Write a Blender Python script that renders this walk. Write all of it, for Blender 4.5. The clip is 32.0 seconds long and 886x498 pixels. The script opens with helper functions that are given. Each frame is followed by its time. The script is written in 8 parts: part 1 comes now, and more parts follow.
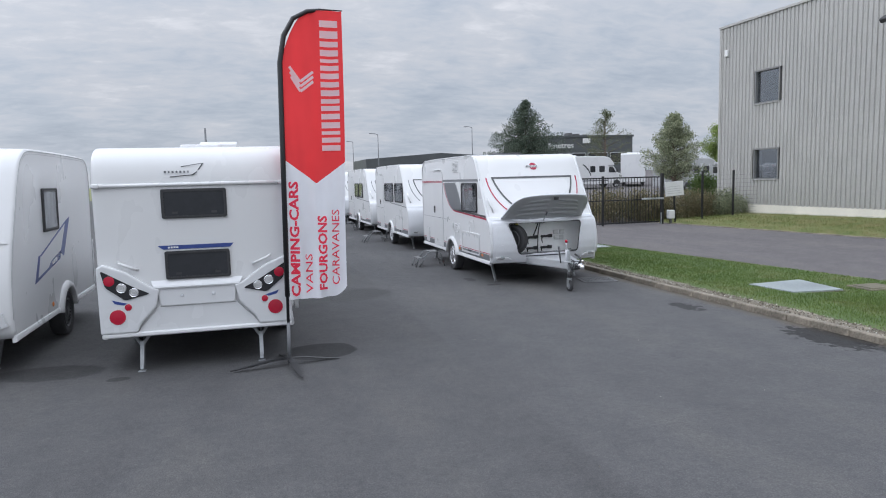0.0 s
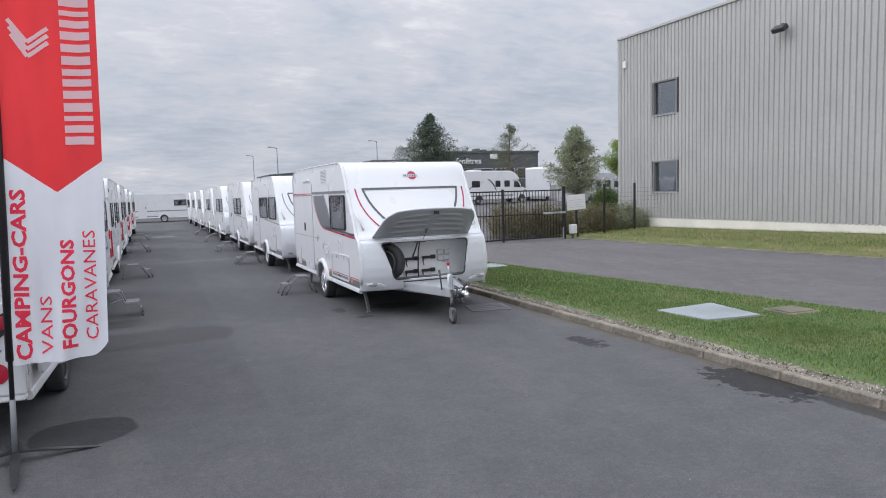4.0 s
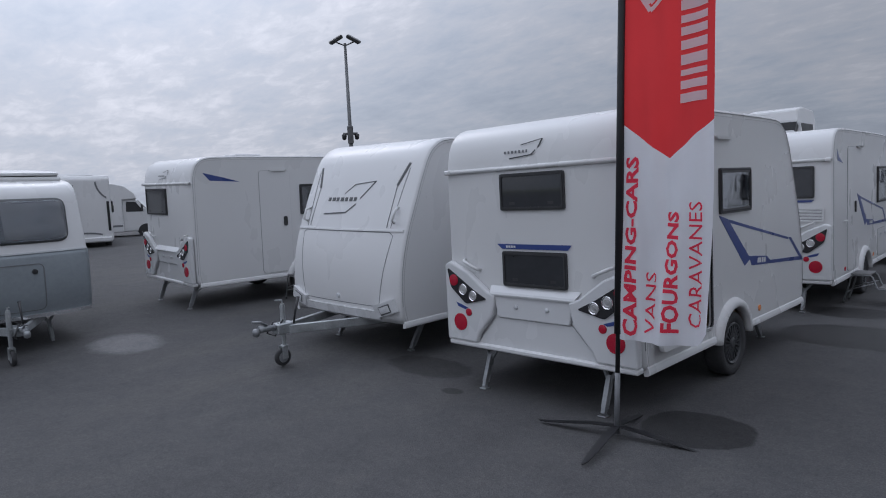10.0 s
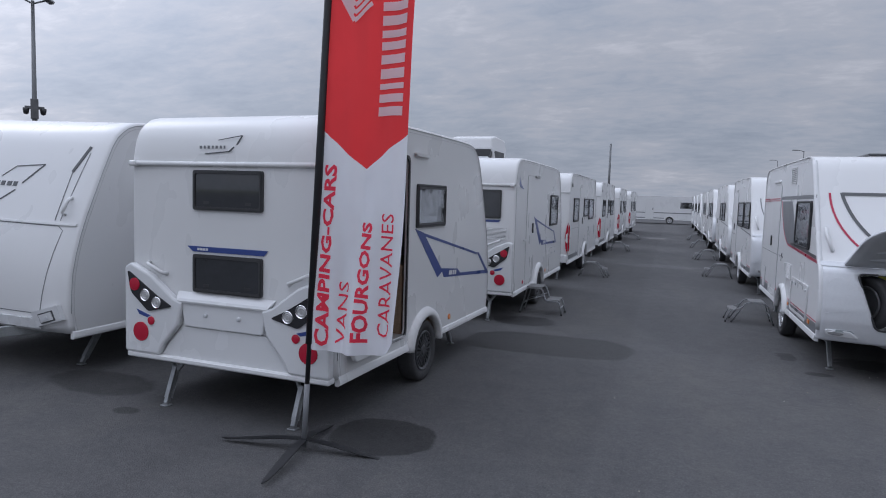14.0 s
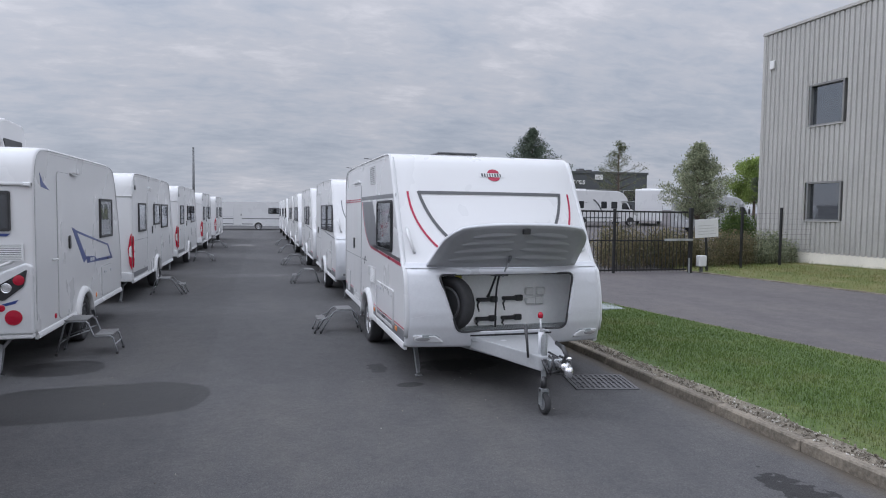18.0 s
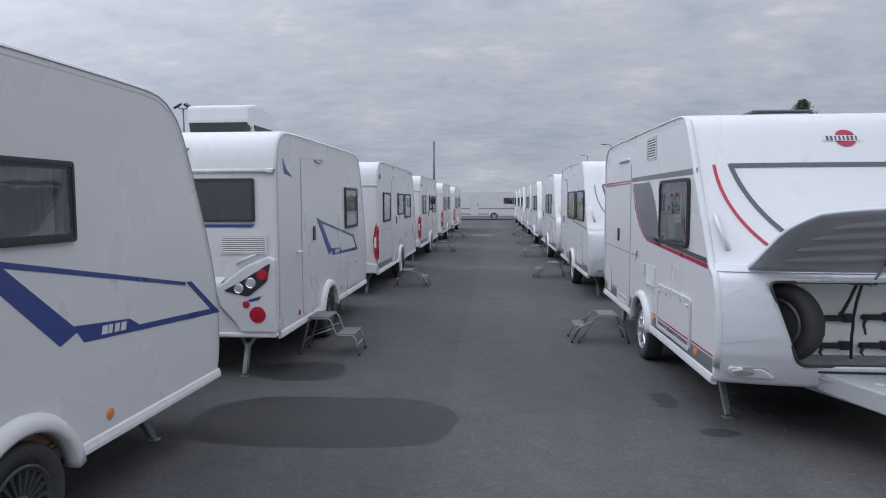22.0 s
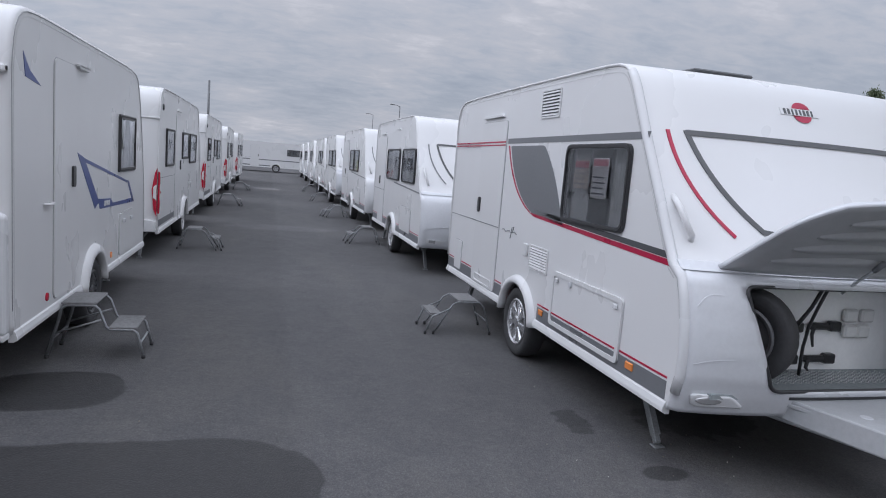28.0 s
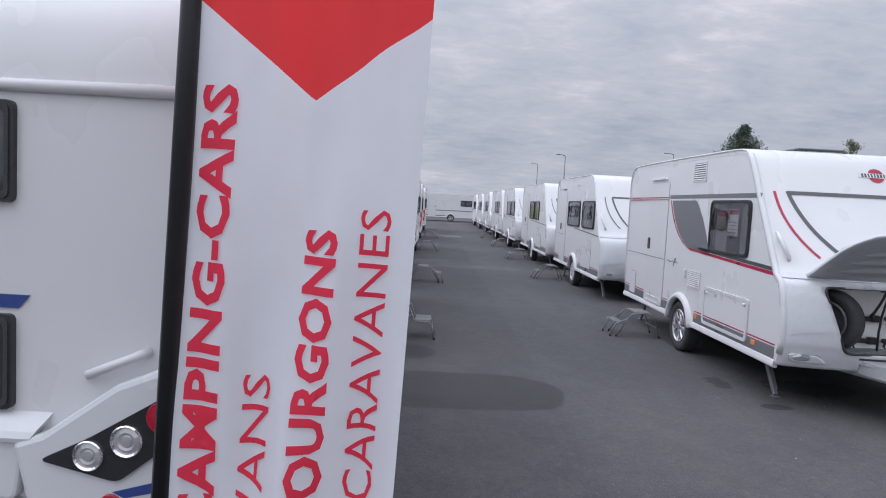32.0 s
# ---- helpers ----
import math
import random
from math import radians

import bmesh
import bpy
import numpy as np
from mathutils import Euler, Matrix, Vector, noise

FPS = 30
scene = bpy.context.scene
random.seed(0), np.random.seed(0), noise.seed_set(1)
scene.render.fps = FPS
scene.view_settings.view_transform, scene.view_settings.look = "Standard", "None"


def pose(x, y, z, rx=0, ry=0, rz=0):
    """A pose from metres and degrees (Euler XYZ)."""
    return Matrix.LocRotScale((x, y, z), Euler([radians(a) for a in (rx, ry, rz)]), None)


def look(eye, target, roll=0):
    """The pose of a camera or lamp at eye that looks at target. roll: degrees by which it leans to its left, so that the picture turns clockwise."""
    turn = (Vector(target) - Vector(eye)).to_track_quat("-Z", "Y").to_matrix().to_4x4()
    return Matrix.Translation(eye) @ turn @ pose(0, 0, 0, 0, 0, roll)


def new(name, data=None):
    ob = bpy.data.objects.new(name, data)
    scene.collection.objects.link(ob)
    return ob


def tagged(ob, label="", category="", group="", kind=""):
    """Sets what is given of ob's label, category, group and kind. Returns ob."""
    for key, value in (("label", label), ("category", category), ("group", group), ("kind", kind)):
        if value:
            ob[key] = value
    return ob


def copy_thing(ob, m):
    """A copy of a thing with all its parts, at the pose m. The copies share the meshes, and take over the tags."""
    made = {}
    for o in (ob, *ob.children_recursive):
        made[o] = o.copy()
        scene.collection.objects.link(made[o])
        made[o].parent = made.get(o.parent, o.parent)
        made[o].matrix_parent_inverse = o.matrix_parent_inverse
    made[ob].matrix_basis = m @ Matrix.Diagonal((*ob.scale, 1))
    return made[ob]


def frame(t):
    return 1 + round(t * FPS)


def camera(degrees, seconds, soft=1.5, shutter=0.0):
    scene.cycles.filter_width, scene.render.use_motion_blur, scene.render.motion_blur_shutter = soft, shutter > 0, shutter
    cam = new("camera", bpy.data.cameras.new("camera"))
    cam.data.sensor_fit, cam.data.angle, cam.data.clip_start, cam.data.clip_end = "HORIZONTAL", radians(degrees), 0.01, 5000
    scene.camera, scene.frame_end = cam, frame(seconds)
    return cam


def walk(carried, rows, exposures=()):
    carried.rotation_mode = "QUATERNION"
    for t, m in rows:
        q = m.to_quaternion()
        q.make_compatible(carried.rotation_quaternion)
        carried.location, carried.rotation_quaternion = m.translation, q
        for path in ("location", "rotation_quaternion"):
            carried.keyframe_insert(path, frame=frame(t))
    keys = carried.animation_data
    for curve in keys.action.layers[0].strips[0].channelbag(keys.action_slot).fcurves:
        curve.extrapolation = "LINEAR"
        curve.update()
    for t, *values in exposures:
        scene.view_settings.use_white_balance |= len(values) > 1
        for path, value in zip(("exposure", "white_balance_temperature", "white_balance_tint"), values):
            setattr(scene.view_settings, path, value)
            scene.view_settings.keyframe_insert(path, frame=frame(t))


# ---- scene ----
cam = camera(68.8, 32.0, soft=1.05)
PATH = [
    (0, (-3.018, -12.168, 2.101), (-2.451, -10.262, 1.885), -1.5),
    (0.5, (-2.805, -11.957, 2.047), (-2.252, -10.051, 1.799), -1.5),
    (1, (-2.599, -11.84, 2.039), (-1.94, -9.969, 1.782), -1.5),
    (1.5, (-2.51, -11.577, 2.041), (-1.623, -9.792, 1.879), -1.9),
    (2, (-2.405, -11.378, 1.994), (-1.461, -9.622, 1.837), -0.9),
    (2.5, (-2.183, -11.271, 2.004), (-1.379, -9.446, 1.856), -3.6),
    (4.5, (-1.382, -10.295, 1.983), (-0.538, -8.491, 1.798), -0.9),
    (5, (-1.114, -10.27, 1.961), (-0.154, -8.528, 1.756), -2.4),
    (5.5, (-0.893, -10.054, 1.936), (0.195, -8.391, 1.709), -2.7),
    (6, (-0.683, -9.843, 1.942), (0.467, -8.223, 1.716), -3.2),
    (6.5, (-0.383, -9.605, 1.976), (0.444, -7.79, 1.835), -1.6),
    (7, (-0.23, -9.392, 1.945), (0.355, -7.487, 1.778), -2.9),
    (7.5, (-0.225, -9.2, 1.94), (0.443, -7.321, 1.789), 0.1),
    (8, (-0.171, -8.901, 1.834), (0.122, -6.929, 1.671), -1.1),
    (8.5, (-0.003, -8.773, 1.877), (-0.279, -6.796, 1.754), -1.1),
    (9, (-0.224, -8.627, 1.84), (-0.915, -6.753, 1.726), -2.1),
    (9.5, (-0.147, -8.895, 1.918), (-1.271, -7.25, 1.733), -3.8),
    (10, (-0.281, -8.99, 1.917), (-1.65, -7.542, 1.747), -2.9),
    (10.5, (-0.416, -9.078, 1.902), (-1.938, -7.797, 1.698), -0.6),
    (11, (-0.471, -9.105, 1.831), (-2.114, -7.992, 1.579), 0.6),
    (11.5, (-0.396, -9.143, 1.865), (-2.06, -8.063, 1.608), 0.2),
    (12, (-0.367, -9.128, 1.886), (-1.883, -7.844, 1.655), 0.7),
    (12.5, (-0.355, -9.034, 1.88), (-1.711, -7.575, 1.699), 0.5),
    (13, (-0.315, -8.933, 1.891), (-1.417, -7.273, 1.72), -0.3),
    (13.5, (-0.268, -8.842, 1.892), (-1.154, -7.056, 1.734), -0.8),
    (14, (-0.193, -8.72, 1.908), (-0.851, -6.839, 1.747), 1.8),
    (14.5, (-0.113, -8.623, 1.912), (-0.573, -6.681, 1.775), 2.0),
    (15, (-0.045, -8.532, 1.887), (-0.338, -6.559, 1.746), 0.9),
    (15.5, (-0.051, -8.328, 1.873), (-0.044, -6.336, 1.695), 0.5),
    (17.5, (0.052, -7.383, 1.867), (0.341, -5.407, 1.757), -0.2),
    (18, (-0.023, -7.098, 1.867), (0.517, -5.176, 1.753), 0.7),
    (18.5, (-0.04, -7.014, 1.857), (0.365, -5.059, 1.741), 0.1),
    (19, (-0.026, -6.749, 1.857), (-0.125, -4.753, 1.79), -0.2),
    (19.5, (-0.032, -6.567, 1.833), (-0.276, -4.585, 1.727), -0.7),
    (20, (-0.113, -6.337, 1.812), (-0.323, -4.357, 1.618), 0.3),
    (20.5, (-0.204, -6.153, 1.812), (-0.332, -4.168, 1.607), 0.0),
    (21, (-0.264, -5.921, 1.815), (-0.55, -3.948, 1.666), -1.1),
    (21.5, (-0.223, -5.665, 1.827), (-0.568, -3.699, 1.707), -0.8),
    (22, (-0.232, -5.427, 1.808), (-0.391, -3.439, 1.659), -0.2),
    (22.5, (-0.328, -5.17, 1.823), (-0.34, -3.176, 1.665), -1.2),
    (23, (-0.396, -4.943, 1.803), (-0.36, -2.952, 1.615), -0.8),
    (23.5, (-0.364, -4.56, 1.817), (-0.415, -2.566, 1.675), -1.2),
    (24, (-0.41, -4.272, 1.808), (-0.407, -2.277, 1.656), -0.0),
    (24.5, (-0.512, -4.004, 1.802), (-0.338, -2.017, 1.654), -1.7),
    (26.5, (-0.627, -3.379, 1.786), (-0.532, -1.383, 1.695), -0.1),
    (27, (-0.709, -3.365, 1.764), (-0.555, -1.376, 1.622), 1.5),
    (27.5, (-0.778, -3.388, 1.756), (-0.36, -1.445, 1.53), 3.1),
    (28, (-0.896, -3.594, 1.744), (-0.366, -1.682, 1.491), 4.7),
    (28.5, (-0.942, -3.953, 1.775), (-0.481, -2.013, 1.629), -0.2),
    (29, (-1.019, -4.283, 1.759), (-0.501, -2.36, 1.571), 0.3),
    (29.5, (-1.184, -4.653, 1.771), (-0.56, -2.785, 1.423), 3.3),
    (30, (-1.249, -5.103, 1.778), (-0.657, -3.209, 1.531), 1.8),
    (30.5, (-1.305, -5.424, 1.795), (-0.721, -3.529, 1.537), -0.6),
    (31, (-1.495, -5.78, 1.791), (-0.849, -3.89, 1.688), 0.4),
    (31.5, (-1.687, -6.148, 1.816), (-1.257, -4.2, 1.682), 2.8),
    (32, (-1.89, -6.462, 1.808), (-1.857, -4.467, 1.664), 3.0),
]
EXPOSURE = [
    (0, 0.34, 6090, 13.3), (2, 0.41, 6140, 13.8), (5, 0.40, 6220, 15.8), (6.4, 0.42, 6220, 15.3), (8, 0.18, 6100, 14.8), (9, -0.08, 5980, 14.3), (10, -0.50, 5890, 15.9),
    (11.2, -0.62, 5820, 16.4), (12, -0.59, 5820, 16.4), (13, -0.45, 5840, 17.4), (14.5, -0.17, 5850, 15.9), (16, 0.03, 5940, 15.3), (18, 0.1, 6060, 16.2),
    (19, 0.04, 6010, 15.8), (20, -0.04, 6010, 15.8), (22, 0.0, 6000, 15.8), (23, 0.07, 6000, 15.8), (24, 0.01, 6000, 15.3), (27, 0.05, 6040, 16.3), (28, 0.06, 6050, 16.6), (29, 0.02, 6060, 17.0), (30, 0.19, 6120, 18.3), (31, 0.14, 6080, 17.6), (32, 0.18, 6080, 17.8),
]
walk(cam, [(t, look(e, g, r)) for t, e, g, r in PATH], EXPOSURE)

# ---- world, sun, exposure ----
SUN_EL, SUN_AZ = radians(40), radians(74)  # azimuth turned left of the lane
world = bpy.data.worlds.new("sky")
scene.world = world
world.use_nodes = True


class Tree:
    """Short hand for node trees."""

    def __init__(self, tree):
        self.t = tree
        tree.nodes.clear()

    def n(self, kind, **inputs):
        node = self.t.nodes.new("ShaderNode" + kind)
        for key, value in inputs.items():
            slot = int(key[1:]) if key[0] == "i" and key[1:].isdigit() else key.replace("_", " ")
            self.put(node.inputs[slot], value)
        return node

    def put(self, socket, value):
        if isinstance(value, bpy.types.NodeSocket):
            self.t.links.new(value, socket)
        elif isinstance(value, bpy.types.Node):
            self.t.links.new(value.outputs[0], socket)
        else:
            socket.default_value = value

    def math(self, op, a, b=0.0, c=0.0):
        node = self.n("Math", i0=a, i1=b, i2=c)
        node.operation = op
        return node

    def ramp(self, fac, stops):
        node = self.n("ValToRGB", Fac=fac)
        els = node.color_ramp.elements
        while len(els) < len(stops):
            els.new(0.5)
        for el, (pos, col) in zip(els, stops):
            el.position = pos
            el.color = (*col, 1) if len(col) == 3 else col
        return node

    def mix(self, fac, a, b, mode="MIX"):
        node = self.n("Mix")
        node.data_type, node.blend_type = "RGBA", mode
        self.put(node.inputs[0], fac)
        self.put(node.inputs[6], a)
        self.put(node.inputs[7], b)
        return node.outputs[2]


W = Tree(world.node_tree)
sky = W.n("TexSky")
sky.sky_type, sky.sun_disc, sky.sun_elevation, sky.sun_rotation = "NISHITA", False, SUN_EL, -SUN_AZ
sky.air_density, sky.dust_density = 1.2, 3.0
way = W.n("TexCoord").outputs["Generated"]
sep = W.n("SeparateXYZ", Vector=way)
high = W.math("ADD", W.math("MAXIMUM", sep.outputs[2], 0.0), 0.2)
flat = W.n("CombineXYZ", X=W.math("DIVIDE", sep.outputs[0], high), Y=W.math("DIVIDE", sep.outputs[1], high), Z=0.3)
clump = W.n("TexNoise", Vector=flat, Scale=0.6, Detail=6.0, Roughness=0.5, Distortion=0.15)
fleck = W.n("TexNoise", Vector=flat, Scale=2.8, Detail=6.0, Roughness=0.52, Distortion=0.15)
ripple = W.n("TexNoise", Vector=W.n("Mapping", Vector=flat, Rotation=(0, 0, 0.5), Scale=(1.0, 1.7, 1.0)), Scale=9.0, Detail=5.0, Roughness=0.6, Distortion=0.4)
both = W.math("ADD", W.math("MULTIPLY", clump.outputs[0], 0.46), W.math("ADD", W.math("MULTIPLY", fleck.outputs[0], 0.32), W.math("MULTIPLY", ripple.outputs[0], 0.22)))
cloud = W.ramp(both, [(0.32, (0.46, 0.52, 0.595)), (0.45, (0.58, 0.63, 0.676)), (0.54, (0.675, 0.698, 0.716)), (0.66, (0.93, 0.928, 0.92))])
# an overcast dome is about three times as bright overhead as at the horizon
lift = W.math("MULTIPLY_ADD", W.math("POWER", W.math("MAXIMUM", sep.outputs[2], 0.0), 2.4), 2.25, 0.80)
GLOW_EL = radians(32)  # thin bright cloud below the veiled sun
sunway = W.n("CombineXYZ", X=-math.sin(SUN_AZ) * math.cos(GLOW_EL), Y=math.cos(SUN_AZ) * math.cos(GLOW_EL), Z=math.sin(GLOW_EL))
toward = W.n("VectorMath", i0=way, i1=sunway)
toward.operation = "DOT_PRODUCT"
glow = W.math("MULTIPLY_ADD", W.math("POWER", W.math("MAXIMUM", toward.outputs["Value"], 0.0), 5.0), 1.3, 0.94)
# unseen sky towards the lane's beginning, made brighter to lift walls that face it
thin = W.math("MULTIPLY_ADD", W.math("MAXIMUM", W.math("MULTIPLY", sep.outputs[1], -1.0), 0.0), 0.5, 1.0)
cloudlit = W.n("VectorMath", i0=cloud.outputs[0])
cloudlit.operation = "SCALE"
W.put(cloudlit.inputs["Scale"], W.math("MULTIPLY", W.math("MULTIPLY", lift, glow), thin))
bg_sky = W.n("Background", Color=sky, Strength=0.07)
bg_cloud = W.n("Background", Color=cloudlit.outputs[0], Strength=0.9)
cover = W.ramp(both, [(0.30, (0.80,) * 3), (0.5, (0.97,) * 3)])
mixed = W.n("MixShader", i0=cover, i1=bg_sky, i2=bg_cloud)
W.n("OutputWorld", Surface=mixed)

sun = new("sun", bpy.data.lights.new("sun", "SUN"))
sun.data.energy, sun.data.angle, sun.data.color = 0.3, radians(22), (1.0, 0.96, 0.9)
sun.matrix_world = look((-20, 12, 30), (-20 + math.sin(SUN_AZ) * math.cos(SUN_EL) * 10, 12 - math.cos(SUN_AZ) * math.cos(SUN_EL) * 10, 30 - math.sin(SUN_EL) * 10))

# ---- materials ----
MATS = {}


def material(name):
    m = bpy.data.materials.new(name)
    m.use_nodes = True
    MATS[name] = m
    return Tree(m.node_tree)


def finish(T, shader):
    T.n("OutputMaterial", Surface=shader)


def simple(name, color, rough=0.5, metal=0.0, coat=0.0, grain=0.06, scale=6.0, bump=0.0, bump_scale=60.0, vary=0.0, spec=0.5):
    """A surface with variation of colour at two scales, some of gloss, and a fine relief."""
    T = material(name)
    at = T.n("TexCoord").outputs["Object"]
    big = T.n("TexNoise", Vector=at, Scale=scale * 0.25, Detail=4.0, Roughness=0.6)
    fine = T.n("TexNoise", Vector=at, Scale=scale * 6, Detail=3.0, Roughness=0.6)
    f = T.math("ADD", T.math("MULTIPLY", big.outputs[0], 0.65), T.math("MULTIPLY", fine.outputs[0], 0.35))
    lo = tuple(c * (1 - grain * 2.2) for c in color)
    hi = tuple(min(1, c * (1 + grain * 1.4)) for c in color)
    col = T.ramp(f, [(0.32, lo), (0.62, hi)]).outputs[0]
    if vary:
        rnd = T.n("ObjectInfo").outputs["Random"]
        col = T.mix(1.0, col, T.ramp(rnd, [(0, (1 - vary,) * 3), (1, (1, 1, 1))]).outputs[0], "MULTIPLY")
    r = T.n("MapRange", i0=big.outputs[0], i1=0.3, i2=0.7, i3=max(0.02, rough * 0.82), i4=min(1, rough * 1.2))
    p = T.n("BsdfPrincipled", Base_Color=col, Roughness=r, Metallic=metal, Coat_Weight=coat)
    p.inputs["Specular IOR Level"].default_value = spec
    if bump:
        bn = T.n("TexNoise", Vector=at, Scale=bump_scale, Detail=3.0)
        T.put(p.inputs["Normal"], T.n("Bump", Strength=bump, Distance=0.01, Height=bn.outputs[0]))
    finish(T, p)
    return MATS[name]


def paint(name, color, rough=0.28):
    """White caravan skin: faint orange peel, thin grey run-off streaks and dust."""
    T = material(name)
    at = T.n("TexCoord").outputs["Object"]
    streak = T.n("TexNoise", Vector=T.n("Mapping", Vector=at, Scale=(1.0, 1.0, 0.45)), Scale=2.3, Detail=3.0, Roughness=0.5)
    dust = T.n("TexNoise", Vector=at, Scale=1.1, Detail=3.0, Roughness=0.5)
    f = T.math("ADD", T.math("MULTIPLY", streak.outputs[0], 0.5), T.math("MULTIPLY", dust.outputs[0], 0.5))
    col = T.ramp(f, [(0.2, tuple(c * 0.96 for c in color)), (0.8, color)]).outputs[0]
    rnd = T.n("ObjectInfo").outputs["Random"]
    col = T.mix(1.0, col, T.ramp(rnd, [(0, (0.965, 0.965, 0.96)), (1, (1, 1, 1))]).outputs[0], "MULTIPLY")
    r = T.n("MapRange", i0=f, i1=0.35, i2=0.65, i3=rough * 1.15, i4=rough * 0.9)
    wave = T.n("TexNoise", Vector=at, Scale=2.2, Detail=1.0)
    peel = T.n("TexNoise", Vector=at, Scale=170.0, Detail=1.0)
    b1 = T.n("Bump", Strength=0.07, Distance=0.03, Height=wave.outputs[0])
    b2 = T.n("Bump", Strength=0.05, Distance=0.002, Height=peel.outputs[0], Normal=b1)
    finish(T, T.n("BsdfPrincipled", Base_Color=col, Roughness=r, Normal=b2))
    return MATS[name]


WHITE = paint("white_skin", (0.70, 0.70, 0.703))
NOSE = paint("white_moulding", (0.67, 0.675, 0.685), 0.26)
SILVER = simple("silver_moulding", (0.6, 0.61, 0.63), 0.3, 0.1, grain=0.03)
LINING = simple("interior_lining", (0.52, 0.52, 0.52), 0.7)
LOCKER = simple("locker_white", (0.9, 0.9, 0.885), 0.5, grain=0.03)
LIDGREY = simple("lid_inner_grey", (0.39, 0.395, 0.405), 0.42, grain=0.05, scale=3)
BLACK = simple("black_plastic", (0.032, 0.032, 0.034), 0.36, grain=0.12)
RUBBER = simple("rubber", (0.042, 0.042, 0.044), 0.75, grain=0.15, bump=0.2, bump_scale=90)
DARKLAMP = simple("lamp_housing", (0.028, 0.028, 0.031), 0.14, grain=0.1)
RED = simple("red_lens", (0.44, 0.010, 0.034), 0.2, grain=0.05, bump=0.3, bump_scale=140)
WHITELENS = simple("clear_lens", (0.55, 0.55, 0.55), 0.1, 0.45, grain=0.1, scale=30)
ORANGE = simple("orange_lens", (0.72, 0.24, 0.06), 0.25, grain=0.05)
CHROME = simple("chrome", (0.78, 0.78, 0.79), 0.2, 0.9, grain=0.04)
RIMSILVER = simple("silver_rim", (0.66, 0.66, 0.67), 0.25, 0.4, grain=0.04)
RIMGREY = simple("grey_wheel_cap", (0.075, 0.078, 0.082), 0.35, 0.4, grain=0.06)
ALU = simple("aluminium", (0.60, 0.61, 0.62), 0.38, 0.85, grain=0.08, scale=20)
GALV = simple("galvanised_steel", (0.50, 0.52, 0.53), 0.45, 0.75, grain=0.16, scale=14, bump=0.08)
DULL = simple("dull_galvanised_steel", (0.30, 0.31, 0.32), 0.5, 0.6, grain=0.2, scale=14, bump=0.08)
COVERGREY = simple("pale_grey_cover", (0.41, 0.42, 0.43), 0.5, grain=0.06)
STEEL = simple("dark_steel", (0.15, 0.15, 0.155), 0.5, 0.6, grain=0.2)
BLUE = simple("blue_film", (0.035, 0.062, 0.23), 0.3, grain=0.05)
SEAM = simple("seam_grey", (0.34, 0.345, 0.35), 0.6, grain=0.08)
GREYFILM = simple("grey_film", (0.16, 0.165, 0.175), 0.32, grain=0.05)
DARKFILM = simple("dark_film", (0.075, 0.078, 0.082), 0.32, grain=0.05)
REDFILM = simple("red_film", (0.40, 0.009, 0.05), 0.3, grain=0.05)
WOOD = simple("walnut_laminate", (0.33, 0.225, 0.15), 0.42, grain=0.2, scale=9)
CUSHION = simple("dark_blue_fabric", (0.03, 0.045, 0.085), 0.9, grain=0.2, scale=40)
CURTAIN = simple("curtain_fabric", (0.42, 0.41, 0.39), 0.9, grain=0.1, scale=20)
PAPER = simple("paper", (0.78, 0.75, 0.72), 0.8, grain=0.06, scale=30)
PHOTO = simple("printed_photo", (0.42, 0.33, 0.26), 0.5, grain=0.3, scale=40)
POLEBLACK = simple("black_pole", (0.018, 0.018, 0.02), 0.45, grain=0.1)
FENCE = simple("black_powder_coat", (0.014, 0.014, 0.015), 0.45, grain=0.15)
PLINTH = simple("pale_plinth", (0.72, 0.68, 0.6), 0.85, grain=0.07, scale=3, bump=0.2)
PLATE = simple("galvanised_plate", (0.30, 0.33, 0.335), 0.6, 0.3, grain=0.12, scale=6)
LAMPGREY = simple("lamp_post_grey", (0.16, 0.165, 0.17), 0.5, 0.5, grain=0.1)
FARDARK = simple("dark_cladding", (0.075, 0.082, 0.085), 0.6, grain=0.12, scale=1)
GREYVAN = simple("grey_car_paint", (0.46, 0.47, 0.48), 0.25, 0.4, coat=0.5)
RETROGREY = simple("grey_aluminium_skin", (0.27, 0.30, 0.32), 0.42, 0.2, grain=0.06, scale=3)
TREAD = simple("step_tread", (0.20, 0.20, 0.20), 0.7, 0.2, grain=0.2, bump=0.5, bump_scale=120)
SIGNWHITE = simple("sign_white", (0.7, 0.7, 0.68), 0.5, grain=0.04)


def glass(name, tint, rough=0.02, mirror=0.05):
    T = material(name)
    at = T.n("TexCoord").outputs["Object"]
    wob = T.n("TexNoise", Vector=at, Scale=3.0, Detail=2.0)
    bm_ = T.n("Bump", Strength=0.12, Distance=0.02, Height=wob.outputs[0])
    clear = T.n("BsdfTransparent", Color=(*tint, 1))
    gloss = T.n("BsdfGlossy", Color=(0.9, 0.92, 0.95, 1), Roughness=rough, Normal=bm_)
    edge = T.n("LayerWeight", Blend=0.5, Normal=bm_)
    fr = T.math("MULTIPLY_ADD", T.math("POWER", edge.outputs["Facing"], 3.5), 0.7, mirror)
    finish(T, T.n("MixShader", i0=fr, i1=clear, i2=gloss))
    return MATS[name]


